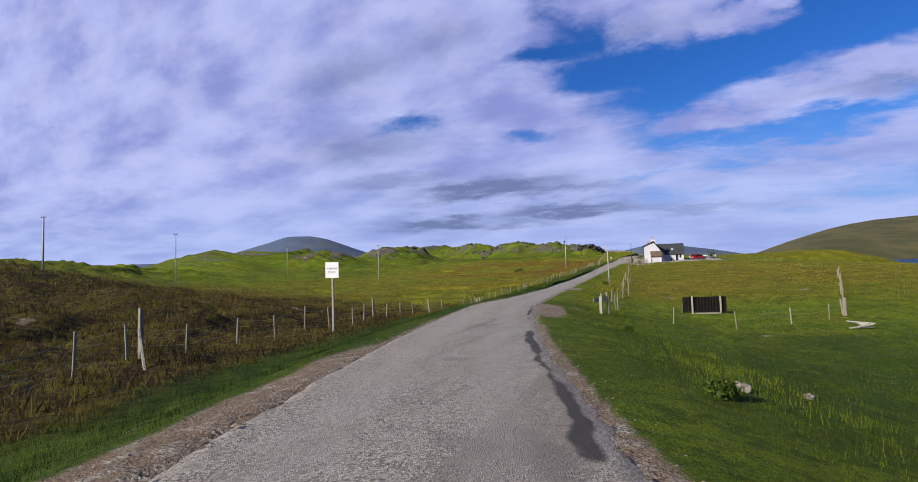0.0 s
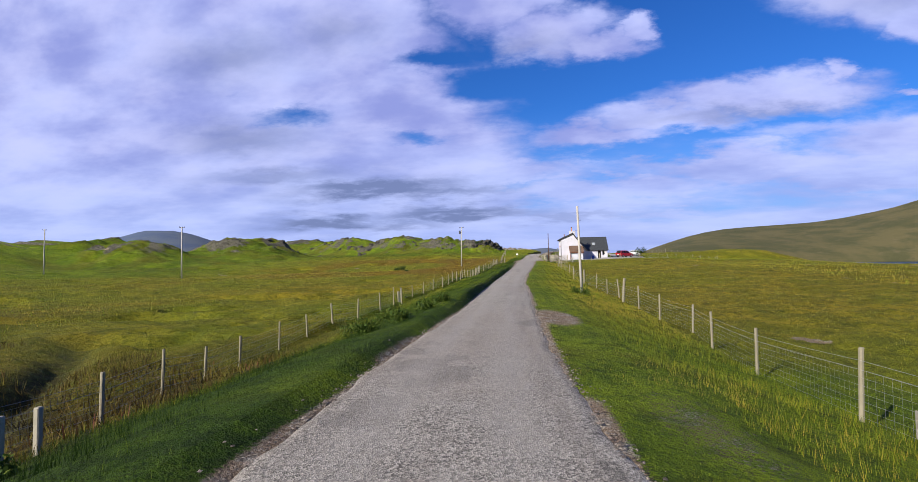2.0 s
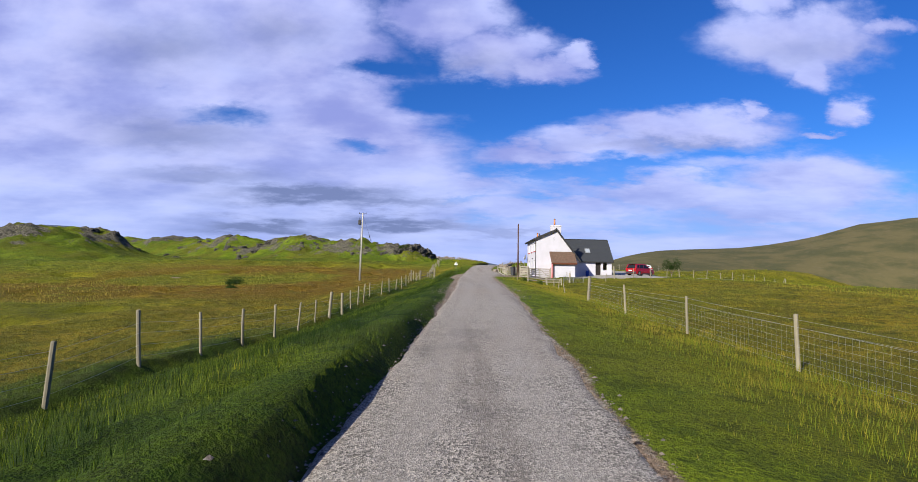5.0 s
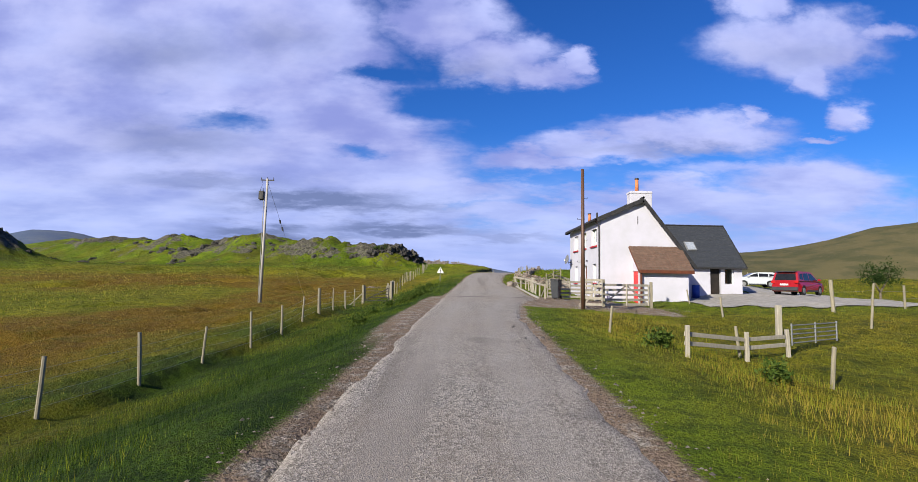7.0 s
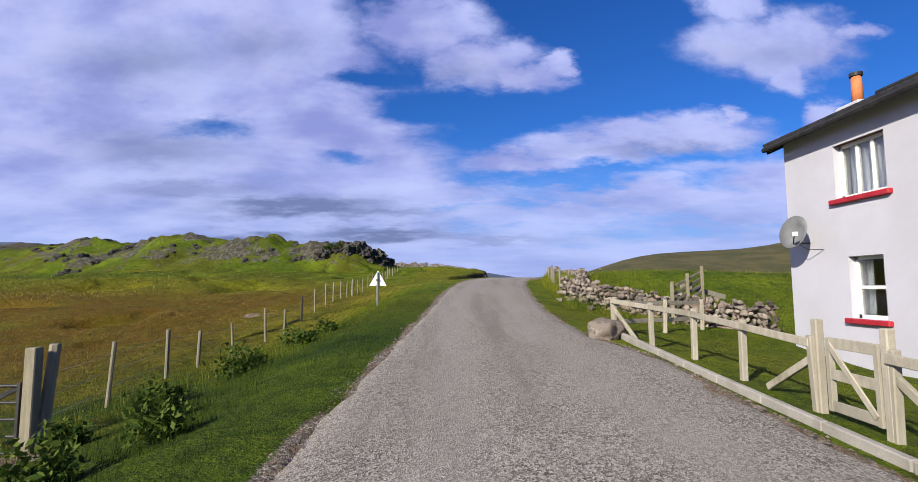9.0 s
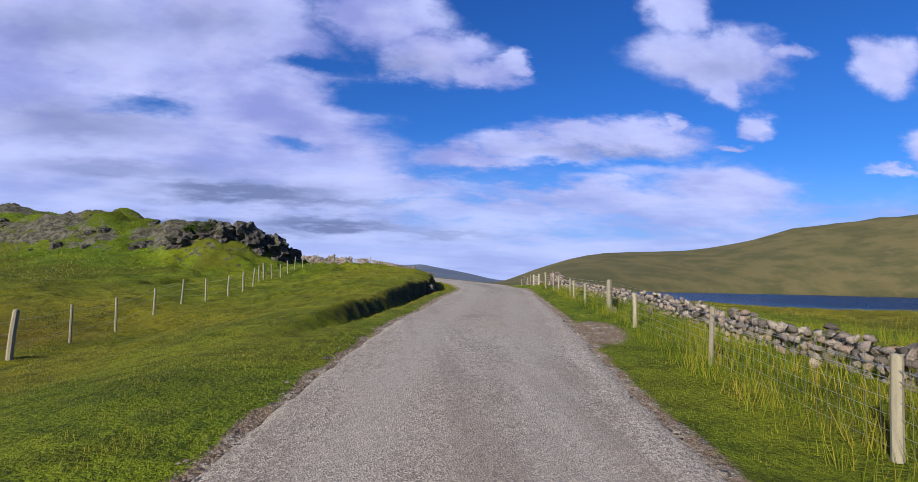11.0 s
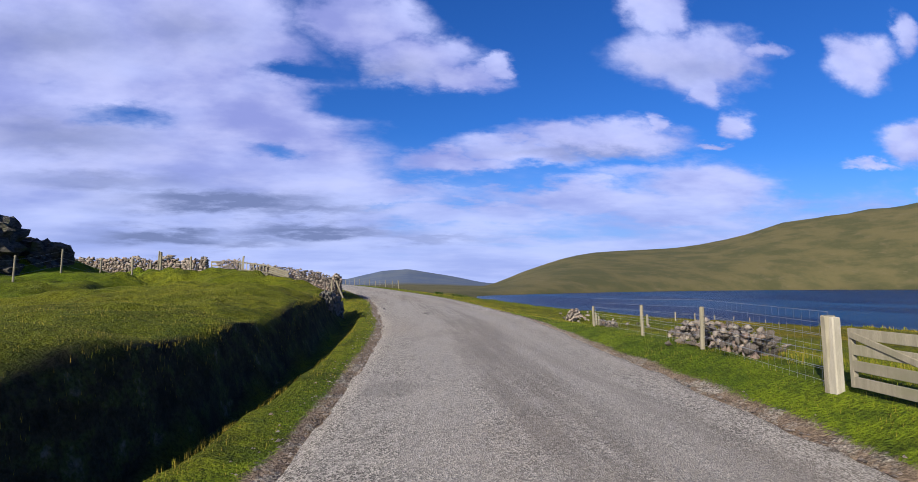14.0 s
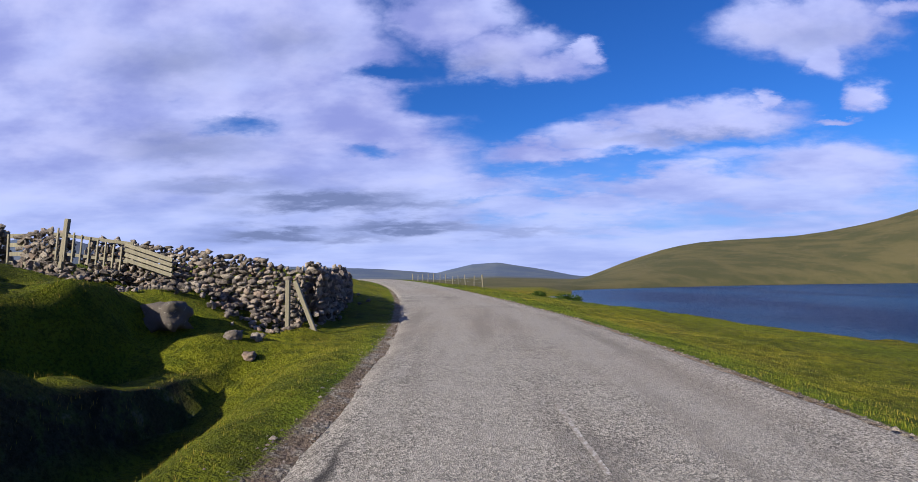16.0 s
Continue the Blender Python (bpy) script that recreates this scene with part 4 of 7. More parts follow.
# gravel shoulders, the worn lay-by, and the yard before the house
near_right = ramp(GY, 120, 132) * ramp(-GY, -152, -147)
near_left = ramp(GY, 112, 124) * ramp(-GY, -150, -138)
scar = bump(GX - road_x(GY) - edge_r(GY), 0.55, 0.75) * bump(GY, 58.5, 2.2)
shoulder = np.where(gd < 0, ramp(-out_l, -(0.10 + 0.35 * (small_patch - 0.35) + 0.45 * near_left + 0.22 * (GY > 200)), -0.02),
                    ramp(-out_r, -(0.10 + 0.30 * (small_patch - 0.4) + 0.40 * (GY < 18) + 0.40 * near_right + 0.16 * (GY > 185)), -0.02))
soil_r = GX - road_x(GY) - edge_r(GY)
scar = scar + bump(soil_r, 0.7, 0.85) * bump(GY, 27.0, 5.0) + 0.32 * bump(soil_r, 1.2, 1.0) * bump(GY, 47.5, 2.2) + bump(soil_r, 0.4, 0.6) * bump(GY, 194.0, 1.6)
apron = ramp(GY, 134, 147) * ramp(-GY, -159.5, -156)
shoulder = np.maximum(shoulder, ramp(-out_l, -1.5, -0.5) * np.maximum(ramp(-GY, -15, -8), apron) * (gd < 0))
shoulder = np.where(gd < 0, shoulder * (1 - ramp(GY, 56, 64) * ramp(-GY, -114, -104)), shoulder)
shoulder = np.maximum(shoulder, np.clip(scar * 1.5, 0, 1))
yard = ramp(GX, 2.4, 3.2) * ramp(-GX, -9.6, -9.0) * ramp(GY, 150.5 - 0.25 * (GX - 4), 152.2 - 0.25 * (GX - 4)) * ramp(-GY, -160.6, -157.6 - 2.8 * ramp(GX, 6.2, 7.2))
drive = ramp(GX, 12.4, 13.4) * ramp(-GX, -24.5, -23.2) * ramp(GY, 154.6, 155.6) * ramp(-GY, -166, -164)
grit = np.clip(np.maximum(shoulder, np.maximum(yard, drive)), 0, 1)
far_r = np.hypot(GX - 5, GY - 210)
hill = ramp(far_r, 330, 460)
# share of the haze-coloured far peaks
peak_haze = ramp(far_r, 1250, 1500)
heath = np.where(far_r < 430, heath, 0)
slopes = np.maximum(ramp(out_l, 14, 24) * ramp(GY, 205, 225) * (gd < 0), ramp(-GX, 70, 100) * ramp(GY, 120, 190))
heath = np.maximum(heath, 0.42 * slopes * ramp(fractal(GX, GY, 5.0, 4, 95), 0.44, 0.62) * (far_r < 330))
# left verge: lush growth and shade, both put into the colour
lush_shade = np.where(gd < 0, ramp(-out_l, -13, -6) * ramp(GY, -25, -12) * ramp(-GY, -180, -166) * (0.55 + 0.45 * ramp(small_patch, 0.35, 0.6)) * (1 - 0.25 * ramp(GY, 54, 62) * ramp(-GY, -108, -96)), ramp(-GY, -42, -30) * (0.20 + 0.45 * ramp(patchy, 0.35, 0.6)))
lush_shade = np.maximum(lush_shade, slopes * (0.05 + 0.38 * ramp(fractal(GX, GY, 9.0, 4, 97), 0.42, 0.60)) * (far_r < 330))
for key, values in (("gold", gold), ("rust", rust), ("heath", heath), ("rock", rocky), ("peat", peat), ("grit", grit), ("hill", hill), ("peak_haze", peak_haze), ("lush_shade", lush_shade)):
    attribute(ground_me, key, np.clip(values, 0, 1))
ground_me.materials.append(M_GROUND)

# dark worn scars in the surface: along, across, half-length, half-width
SCARS = ((236.3, 0.55, 0.6, 0.2), (240.5, -1.0, 1.6, 0.10))
edge_v, tar_shade_v, track_v = [], [], []
for k, yy in enumerate(rys):
    for j in range(rows_n):
        u = abs(2 * j / (rows_n - 1) - 1)
        side = (2 * j / (rows_n - 1) - 1)
        edge_v.append(u**4 if side < 0 or yy < 185 else min(1.0, 1.7 * u**3))
        track_v.append(max(math.exp(-((side - 0.42) / 0.2) ** 2), math.exp(-((side + 0.45) / 0.2) ** 2)))
        dd = side * (float(edge_l(yy)) + float(edge_r(yy))) / 2 + (float(edge_r(yy)) - float(edge_l(yy))) / 2
        mark_share = 0.0
        if yy < 46:
            rut = float(edge_r(yy)) - 0.30 + 0.12 * noise.noise((yy * 0.35, 4, 0))
            mark_share = (0.55 + 0.7 * noise.noise((yy * 0.33, 1.7, 0.2)) + 0.35 * (4 < yy < 15)) * max(0.0, 1 - abs(dd - rut) / (0.22 + 0.10 * noise.noise((yy * 0.8, 7, 1))))
        if 130 < yy < 147:
            rut = float(edge_r(yy)) - 0.42 + 0.16 * noise.noise((yy * 0.55, 11, 0))
            mark_share = (0.42 + 0.5 * noise.noise((yy * 0.6, 3.1, 0.4))) * max(0.0, 1 - abs(dd - rut) / 0.13)
        # the sign post's cast shadow, painted as a thin oblique dark line
        mark_share = max(mark_share, 0.55 * math.exp(-((yy - 17.25 - 0.25 * dd) / 0.11) ** 2))
        mark_share = max(mark_share, 0.9 * math.exp(-((yy - 156.9 - 0.12 * noise.noise((dd * 0.8, 2, 0))) / 0.16) ** 2))
        for sy, sx, sl, sw in SCARS:
            mark_share = max(mark_share, 0.75 * math.exp(-((yy - sy) / sl) ** 2 - ((dd - sx) / sw) ** 2))
        tar_shade_v.append(mark_share)
attribute(road.data, "edge", np.array(edge_v))
attribute(road.data, "tar_shade", np.array(tar_shade_v))
attribute(road.data, "track", np.array(track_v))
road.data.materials.append(M_ROAD)
water.data.materials.append(M_WATER)


# ---- grass ----
def blades(name, count, seed, x0, x1, y0, y1, keep, tall, wide, label, material, tone_of, category="grass", lean=0.5, beside=False):
    """Many single blades, each a leaning sliver, over a stretch of the plan."""
    rng = np.random.default_rng(seed)
    x, y = rng.uniform(x0, x1, count), rng.uniform(y0, y1, count)
    if beside:
        x = x + road_x(y)
    # gather into tufts
    tx, ty = np.floor(x / 0.55), np.floor(y / 0.55)
    hx, hy = lattice(tx * 1.0, ty * 1.0, seed + 5), lattice(tx * 1.0, ty * 1.0, seed + 9)
    pull = rng.uniform(0, 0.55, count)
    x, y = x + ((tx + hx) * 0.55 - x) * pull, y + ((ty + hy) * 0.55 - y) * pull
    z, rock, d, el, er = height(x, y)
    o_l, o_r = np.maximum(-d - el, 0), np.maximum(d - er, 0)
    o = np.where(d < 0, o_l, o_r)
    ok = keep(x, y, d, o, rng.uniform(0, 1, count))
    x, y, z, d, o, o_l, o_r = (a[ok] for a in (x, y, z, d, o, o_l, o_r))
    n = len(x)
    h = tall(x, y, d, o) * rng.uniform(0.45, 1.25, n)
    w = wide * rng.uniform(0.6, 1.4, n) * (0.6 + h * 1.6)
    a = rng.uniform(0, 2 * np.pi, n)
    b = rng.uniform(0, 2 * np.pi, n)
    l = h * rng.uniform(0.1, lean, n)
    cx, cy = np.cos(a) * w / 2, np.sin(a) * w / 2
    lx, ly = np.cos(b) * l, np.sin(b) * l
    co = np.empty((n, 3, 3), np.float32)
    co[:, 0] = np.stack([x - cx, y - cy, z - 0.03], 1)
    co[:, 1] = np.stack([x + cx, y + cy, z - 0.03], 1)
    co[:, 2] = np.stack([x + lx, y + ly, z + h], 1)
    faces = np.arange(n * 3).reshape(n, 3)
    me = quick_mesh(name, co.reshape(-1, 3), faces, smooth=False)
    g, r, hth = cover(x, y, d, o_l, o_r, fractal(x, y, 14.0, 4, 81))
    tone = tone_of(x, y, g, r, hth, rng.uniform(0, 1, n))
    attribute(me, "tone", np.repeat(np.clip(tone, 0, 1), 3))
    me.materials.append(material)
    ob = tagged(new(name, me), label, category, kind="stuff")
    return ob


def bare(x, y, d, o):
    """Places where no grass grows: shoulders, the yard, the drive, the buildings."""
    s = np.where(d < 0, 0.03 + 0.30 * (y > 116) * (y < 146) + 0.12 * (y > 200), 0.05 + 0.5 * (y < 18) + 0.3 * (y > 124) * (y < 150) + 0.10 * (y > 185))
    s = s + 0.22 * (lattice(x / 1.3, y / 1.3, 77) - 0.4)
    mark_share = bump(o, 0.55, 0.75) * bump(y, 58.5, 2.2) + bump(o, 0.7, 0.85) * bump(y, 27.0, 5.0) + 0.6 * bump(o, 1.2, 1.0) * bump(y, 47.5, 2.2) + bump(o, 0.4, 0.6) * bump(y, 194.0, 1.6)
    s = np.where((d > 0) & (mark_share > 0.35), 9.0, s)
    s = np.where((d < 0) & (y < 14), np.maximum(s, 1.1 * ramp(-y, -14, -7) + 0.3 * (lattice(x / 0.8, y / 0.8, 71) - 0.5)), s)
    s = np.where(d < 0, np.maximum(s, 1.1 * ramp(y, 134, 147) * ramp(-y, -159.5, -156) + 0.35 * (lattice(x / 0.8, y / 0.8, 72) - 0.5)), s)
    gravel = (x > 2.6) & (x < 9.3) & (y > 151 - 0.25 * (x - 4)) & (y < 158.6 + 2 * (x > 6.6))
    gravel |= (x > 12.6) & (x < 31.4) & (y > 154.9) & (y < 181) & ((y < 168) | (x > 22.2))
    house = (x > 8.6) & (x < 20) & (y > 159) & (y < 170)
    kerb = (x > 3.2) & (x < 4.6) & (y > 158) & (y < 170) & (o < 0.9)
    return (o > s) & ~gravel & ~house & ~kerb


def grass_tall(x, y, d, o):
    t = 0.06 + 0.14 * ramp(o, 0.5, 3.5)
    t = np.where(d < 0, t * (1 + 0.4 * ramp(y, 45, 70) * ramp(-y, -185, -165)), t * (1 + 0.35 * ramp(o, 2, 4)))
    t = np.where((d < 0) & (y > 188), 0.05 + 0.02 * ramp(o, 3, 8), t)
    t = np.where((d > 0) & (y > 158) & (y < 172) & (o < 6), 0.035, t)
    t = np.where((d > 0) & (y > 174) & (y < 222) & (o > 1.0) & (o < 4.2), 0.26 + 0.12 * (y < 214), t)
    t = np.where((d > 0) & (y >= 222), 0.07, t)
    t = np.where((d < 0) & (y > 40) & (y < 175), t * (1 + 0.5 * ramp(lattice(x / 2.3, y / 2.3, 37), 0.5, 0.8)), t)
    t = np.where((d > 0) & (y < 44), t * 0.7, t)
    return np.minimum(t * (0.55 + 0.9 * lattice(x / 0.9, y / 0.9, 88)), np.where((d > 0) & (y > 174) & (y < 222), 0.46, 0.22))


def grass_tone(x, y, g, r, hth, u):
    # left verge blades toned down for lush growth and painted shade
    dark = 0.50 * np.where(x < road_x(y), (np.abs(x - road_x(y)) < 9) * ramp(-y, -186, -172) * (1 - 0.35 * (y > 57) * (y < 104) - 0.25 * (y > 146) + 0.4 * (y < 30)), 0.45 * (y < 34)) * (0.5 + lattice(x / 1.9, y / 1.9, 93))
    dry = np.where(x < road_x(y), 0.34, 0.06 + 0.20 * (y > 216)) * ((y > 186) & (np.abs(x - road_x(y)) < 9))
    return 0.22 - dark + dry - 0.12 + 0.74 * (u - 0.09) + 0.36 * g + 0.38 * r + 0.80 * (fractal(x, y, 3.2, 4, 91) - 0.5) + 0.70 * (lattice(x / 0.42, y / 0.42, 92) - 0.5) * lattice(x / 5.0, y / 5.0, 94)


blades("verge_grass", 1500000, 1, -9.2, 10.2, -4, 275,
       lambda x, y, d, o, u: bare(x, y, d, o) & (o < 5.5) & (u < np.where(o < 2.5, 1.0, 0.75)),
       lambda x, y, d, o: grass_tall(x, y, d, o) * 0.80, 0.0072, "uneven green roadside grass with dry tips", M_GRASS, grass_tone, beside=True)
blades("field_grass", 900000, 2, -42, 42, 0, 290,
       lambda x, y, d, o, u: bare(x, y, d, o) & (o >= 5) & (u < 1.15 - o / 40) & ~((d < 0) & (y < 58) & (o > 4.5)),
       lambda x, y, d, o: grass_tall(x, y, d, o) * 0.62, 0.009, "tussocky field grass, green turning to gold", M_GRASS, grass_tone)
blades("far_grass", 260000, 3, -120, 110, 10, 300,
       lambda x, y, d, o, u: (o >= 28) & (u < 0.9) & (height(x, y, False)[0] > WATER_Z + 0.8),
       lambda x, y, d, o: 0.22 + 0 * x, 0.055, "coarse bog grass tussocks in the open field", M_GRASS, grass_tone)
blades("heather", 260000, 4, -75, 4, -5, 85,
       lambda x, y, d, o, u: (d < 0) & (o > 4.2) & (u < (1.1 - o / 80)) & (cover(x, y, d, o, 0 * o, fractal(x, y, 14.0, 4, 81))[2] > 0.25 + 0.4 * lattice(x / 2.1, y / 2.1, 66)),
       lambda x, y, d, o: 0.20 + 0.22 * lattice(x / 1.7, y / 1.7, 64), 0.028, "dark brown heather and bracken on the moor", M_HEATH,
       lambda x, y, g, r, hth, u: 0.04 + 0.8 * u * lattice(x / 1.6, y / 1.6, 61) + 1.3 * (fractal(x, y, 4.0, 4, 62) - 0.42), category="heather", lean=0.9)

# ---- the croft house ----
HX, HY, HZ = 8.72, 160.8, 0.30      # near corner of the front wall
house = base("house", (HX, HY, HZ), "white-harled croft house with slate wing and red sills", "house")
FRONT = {"upper_c": (5.95, 7.15, 3.62, 4.72), "upper_b": (3.60, 4.50, 3.62, 4.72), "upper_a": (0.95, 2.25, 3.62, 4.72),
         "lower_c": (6.15, 6.95, 1.25, 2.45), "door": (3.40, 4.30, 0.42, 2.42), "lower_a": (1.10, 1.90, 1.25, 2.45)}


def pierced(y0, y1, z0, z1, x0, x1, holes, bm=None):
    """A wall across y and z, cut by openings."""
    bm = bm or bmesh.new()
    ys = sorted({y0, y1, *[v for h in holes for v in h[:2]]})
    zs = sorted({z0, z1, *[v for h in holes for v in h[2:]]})
    for a, b in zip(ys, ys[1:]):
        for c, d in zip(zs, zs[1:]):
            if not any(h[0] < (a + b) / 2 < h[1] and h[2] < (c + d) / 2 < h[3] for h in holes):
                box(x0, x1, a, b, c, d, bm=bm)
    bmesh.ops.remove_doubles(bm, verts=bm.verts, dist=0.001)
    return bm


walls = pierced(0.5, 8.1, -0.6, 5.25, 0, 0.5, FRONT.values())
gable = [(0, -0.6), (5.5, -0.6), (5.5, 2.55), (2.6, 6.38), (0, 5.25)]
prism(gable, 0, 0.5, walls)
prism(gable, 8.1, 8.6, walls)
box(5.0, 5.5, 0.5, 8.1, -0.6, 2.5, bm=walls)
box(0.5, 5.0, 0.5, 8.1, 0.3, 0.42, bm=walls)
part("wall", walls, M_HARL, house, "white roughcast harling, lightly stained")


def sheet_roof(name, x0, z0, x1, z1, y0, y1, material, ribs, lift, label):
    """A sloping roof slab whose top is ribbed along the slope."""
    bm = bmesh.new()
    n = max(int((y1 - y0) / ribs), 1) * 2
    top_a, top_b, low_a, low_b = [], [], [], []
    for i in range(n + 1):
        y = y0 + (y1 - y0) * i / n
        k = lift * (0.5 - 0.5 * math.cos(math.pi * i))
        top_a.append(bm.verts.new((x0, y, z0 + 0.10 + k)))
        top_b.append(bm.verts.new((x1, y, z1 + 0.10 + k)))
        low_a.append(bm.verts.new((x0, y, z0)))
        low_b.append(bm.verts.new((x1, y, z1)))
    for i in range(n):
        bm.faces.new((top_a[i], top_a[i + 1], top_b[i + 1], top_b[i]))
        bm.faces.new((low_a[i], low_b[i], low_b[i + 1], low_a[i + 1]))
        bm.faces.new((top_a[i], low_a[i], low_a[i + 1], top_a[i + 1]))
        bm.faces.new((top_b[i], top_b[i + 1], low_b[i + 1], low_b[i]))
    bm.faces.new((top_a[0], top_b[0], low_b[0], low_a[0]))
    bm.faces.new((top_a[-1], low_a[-1], low_b[-1], top_b[-1]))
    return part(name, bm, material, house, label)


sheet_roof("roof", -0.28, 5.14, 2.6, 6.42, -0.22, 8.82, M_IRON, 0.16, 0.035, "dark corrugated sheet roof")
sheet_roof("roof", 5.75, 2.28, 2.6, 6.42, -0.22, 8.82, M_SLATE, 0.3, 0.012, "blue-black slate rear roof")
part("ridge_cap", tube([(2.6, -0.24, 6.55), (2.6, 8.84, 6.55)], 0.08, 8), M_IRON, house)
for yy in (-0.24, 8.80):
    part("bargeboard", beam((-0.3, yy, 5.12), (2.6, yy, 6.40), 0.05, 0.26), M_IRON, house, "black-painted bargeboard")
    part("bargeboard", beam((2.6, yy, 6.40), (5.77, yy, 2.24), 0.05, 0.22), M_IRON, house, "black-painted bargeboard")
part("gutter", tube([(-0.34, -0.2, 5.14), (-0.34, 8.8, 5.10)], 0.065, 8), M_IRON, house, "black half-round gutter")
part("downpipe", tube([(-0.34, 0.18, 5.1), (-0.1, 0.18, 4.85), (-0.06, 0.18, 4.5), (-0.06, 0.18, 0.0)], 0.045, 8), M_IRON, house, "black cast-iron downpipe")


def sash(name, y0, y1, z0, z1, lights, red=True):
    """A window set back in the front wall: frame, bars, panes, curtain, sill."""
    w = own(name, None, house)
    frame_w = box(0.14, 0.22, y0, y0 + 0.07, z0, z1)
    box(0.14, 0.22, y1 - 0.07, y1, z0, z1, bm=frame_w)
    box(0.14, 0.22, y0, y1, z0, z0 + 0.07, bm=frame_w)
    box(0.14, 0.22, y0, y1, z1 - 0.07, z1, bm=frame_w)
    part("window_frame", frame_w, M_WHITE, w, "white painted frame")
    if lights == "sash":
        part("glazing_bar", box(0.145, 0.215, y0 + 0.07, y1 - 0.07, (z0 + z1) / 2 - 0.03, (z0 + z1) / 2 + 0.03), M_WHITE, w)
        for a, b in ((z0 + 0.07, (z0 + z1) / 2 - 0.03), ((z0 + z1) / 2 + 0.03, z1 - 0.07)):
            part("pane", box(0.175, 0.185, y0 + 0.07, y1 - 0.07, a, b), M_GLASS, w)
    else:
        for i in range(lights):
            a = y0 + 0.07 + (y1 - y0 - 0.14) * i / lights
            b = y0 + 0.07 + (y1 - y0 - 0.14) * (i + 1) / lights
            if i:
                part("mullion", box(0.145, 0.215, a - 0.03, a + 0.03, z0 + 0.07, z1 - 0.07), M_WHITE, w)
            part("pane", box(0.175, 0.185, a + 0.03 * (i > 0), b - 0.03 * (i < lights - 1), z0 + 0.07, z1 - 0.07), M_GLASS, w)
    fold = bmesh.new()
    n = 24
    ra, rb = [], []
    for i in range(n + 1):
        y = y0 + 0.05 + (y1 - y0 - 0.1) * i / n
        x = 0.30 + 0.025 * math.sin(i * 1.9)
        ra.append(fold.verts.new((x, y, z0 + 0.03)))
        rb.append(fold.verts.new((x, y, z1 - 0.03)))
    for i in range(n):
        if lights == "sash" and 9 < i < 18:
            continue
        fold.faces.new((ra[i], ra[i + 1], rb[i + 1], rb[i]))
    part("curtain", fold, M_CURTAIN, w, "pale net curtain")
    # dark strip at the window head, added in place of the lintel's shade
    part("lintel_shade", box(0.02, 0.14, y0 - 0.04, y1 + 0.04, z1, z1 + 0.05), M_BROWN_DOOR, w)
    if red:
        part("window_sill", box(-0.09, 0.16, y0 - 0.10, y1 + 0.10, z0 - 0.105, z0 - 0.005, 0.012), M_SILL, w, "faded red painted sill")
    return w


for key, lights in (("upper_c", 3), ("upper_b", 2), ("upper_a", 3), ("lower_c", "sash"), ("lower_a", "sash")):
    sash("window", *FRONT[key], lights)
door = own("front_door", None, house, "brown hardwood front door with a glazed top")
part("door_frame", box(0.16, 0.24, 3.40, 3.47, 0.42, 2.42, bm=box(0.16, 0.24, 4.23, 4.30, 0.42, 2.42, bm=box(0.16, 0.24, 3.47, 4.23, 2.35, 2.42))), M_BROWN_DOOR, door)
part("door_leaf", box(0.18, 0.23, 3.47, 4.23, 0.44, 1.15, 0.01), M_BROWN_DOOR, door)
part("door_pane", box(0.19, 0.22, 3.55, 4.15, 1.15, 2.35), M_CURTAIN, door, "white obscured door pane")
part("door_stile", box(0.18, 0.235, 3.47, 3.56, 1.15, 2.35, bm=box(0.18, 0.235, 4.14, 4.23, 1.15, 2.35)), M_BROWN_DOOR, door)
part("step", box(-0.45, 0.15, 3.25, 4.45, 0.0, 0.40, 0.02), M_CONCRETE, house)
part("outside_light", rod((-0.12, 3.2, 2.72), (0.0, 3.2, 2.72), 0.05), M_IRON, house)
part("plinth_step", box(-0.10, -0.02, 0.3, 8.5, -0.3, 0.30, 0.01), M_HARL, house)


def chimney(y0, y1, x0, x1, z0, z1, pot_h):
    stack = own("chimney", None, house)
    part("stack", box(x0, x1, y0, y1, z0, z1, 0.015), M_HARL, stack, "white rendered chimney stack")
    part("cope", box(x0 - 0.03, x1 + 0.03, y0 - 0.03, y1 + 0.03, z1 - 0.16, z1 - 0.02, 0.02), M_HARL, stack)
    bm = rod(((x0 + x1) / 2 - 0.15, (y0 + y1) / 2, z1 - 0.02), ((x0 + x1) / 2 - 0.15, (y0 + y1) / 2, z1 + pot_h), 0.12, 0.10, 14)
    part("chimney_pot", bm, M_POT, stack, "orange clay chimney pot", True)
    part("pot_rim", rod(((x0 + x1) / 2 - 0.15, (y0 + y1) / 2, z1 + pot_h), ((x0 + x1) / 2 - 0.15, (y0 + y1) / 2, z1 + pot_h + 0.08), 0.13, 0.13, 14), M_IRON, stack)


chimney(0.25, 0.95, 1.95, 3.30, 5.9, 7.05, 0.80)
chimney(7.75, 8.35, 1.15, 1.95, 4.9, 5.98, 0.64)
part("stove_flue", rod((1.2, 5.2, 5.7), (1.2, 5.2, 6.35), 0.07), M_IRON, house)

# lean-to porch on the gable
porch = own("lean_to_porch", None, house, "white lean-to porch with a brown tiled roof")
part("porch_wall", box(1.95, 4.75, -1.42, -1.22, -0.5, 2.02), M_HARL, porch)
side = bmesh.new()
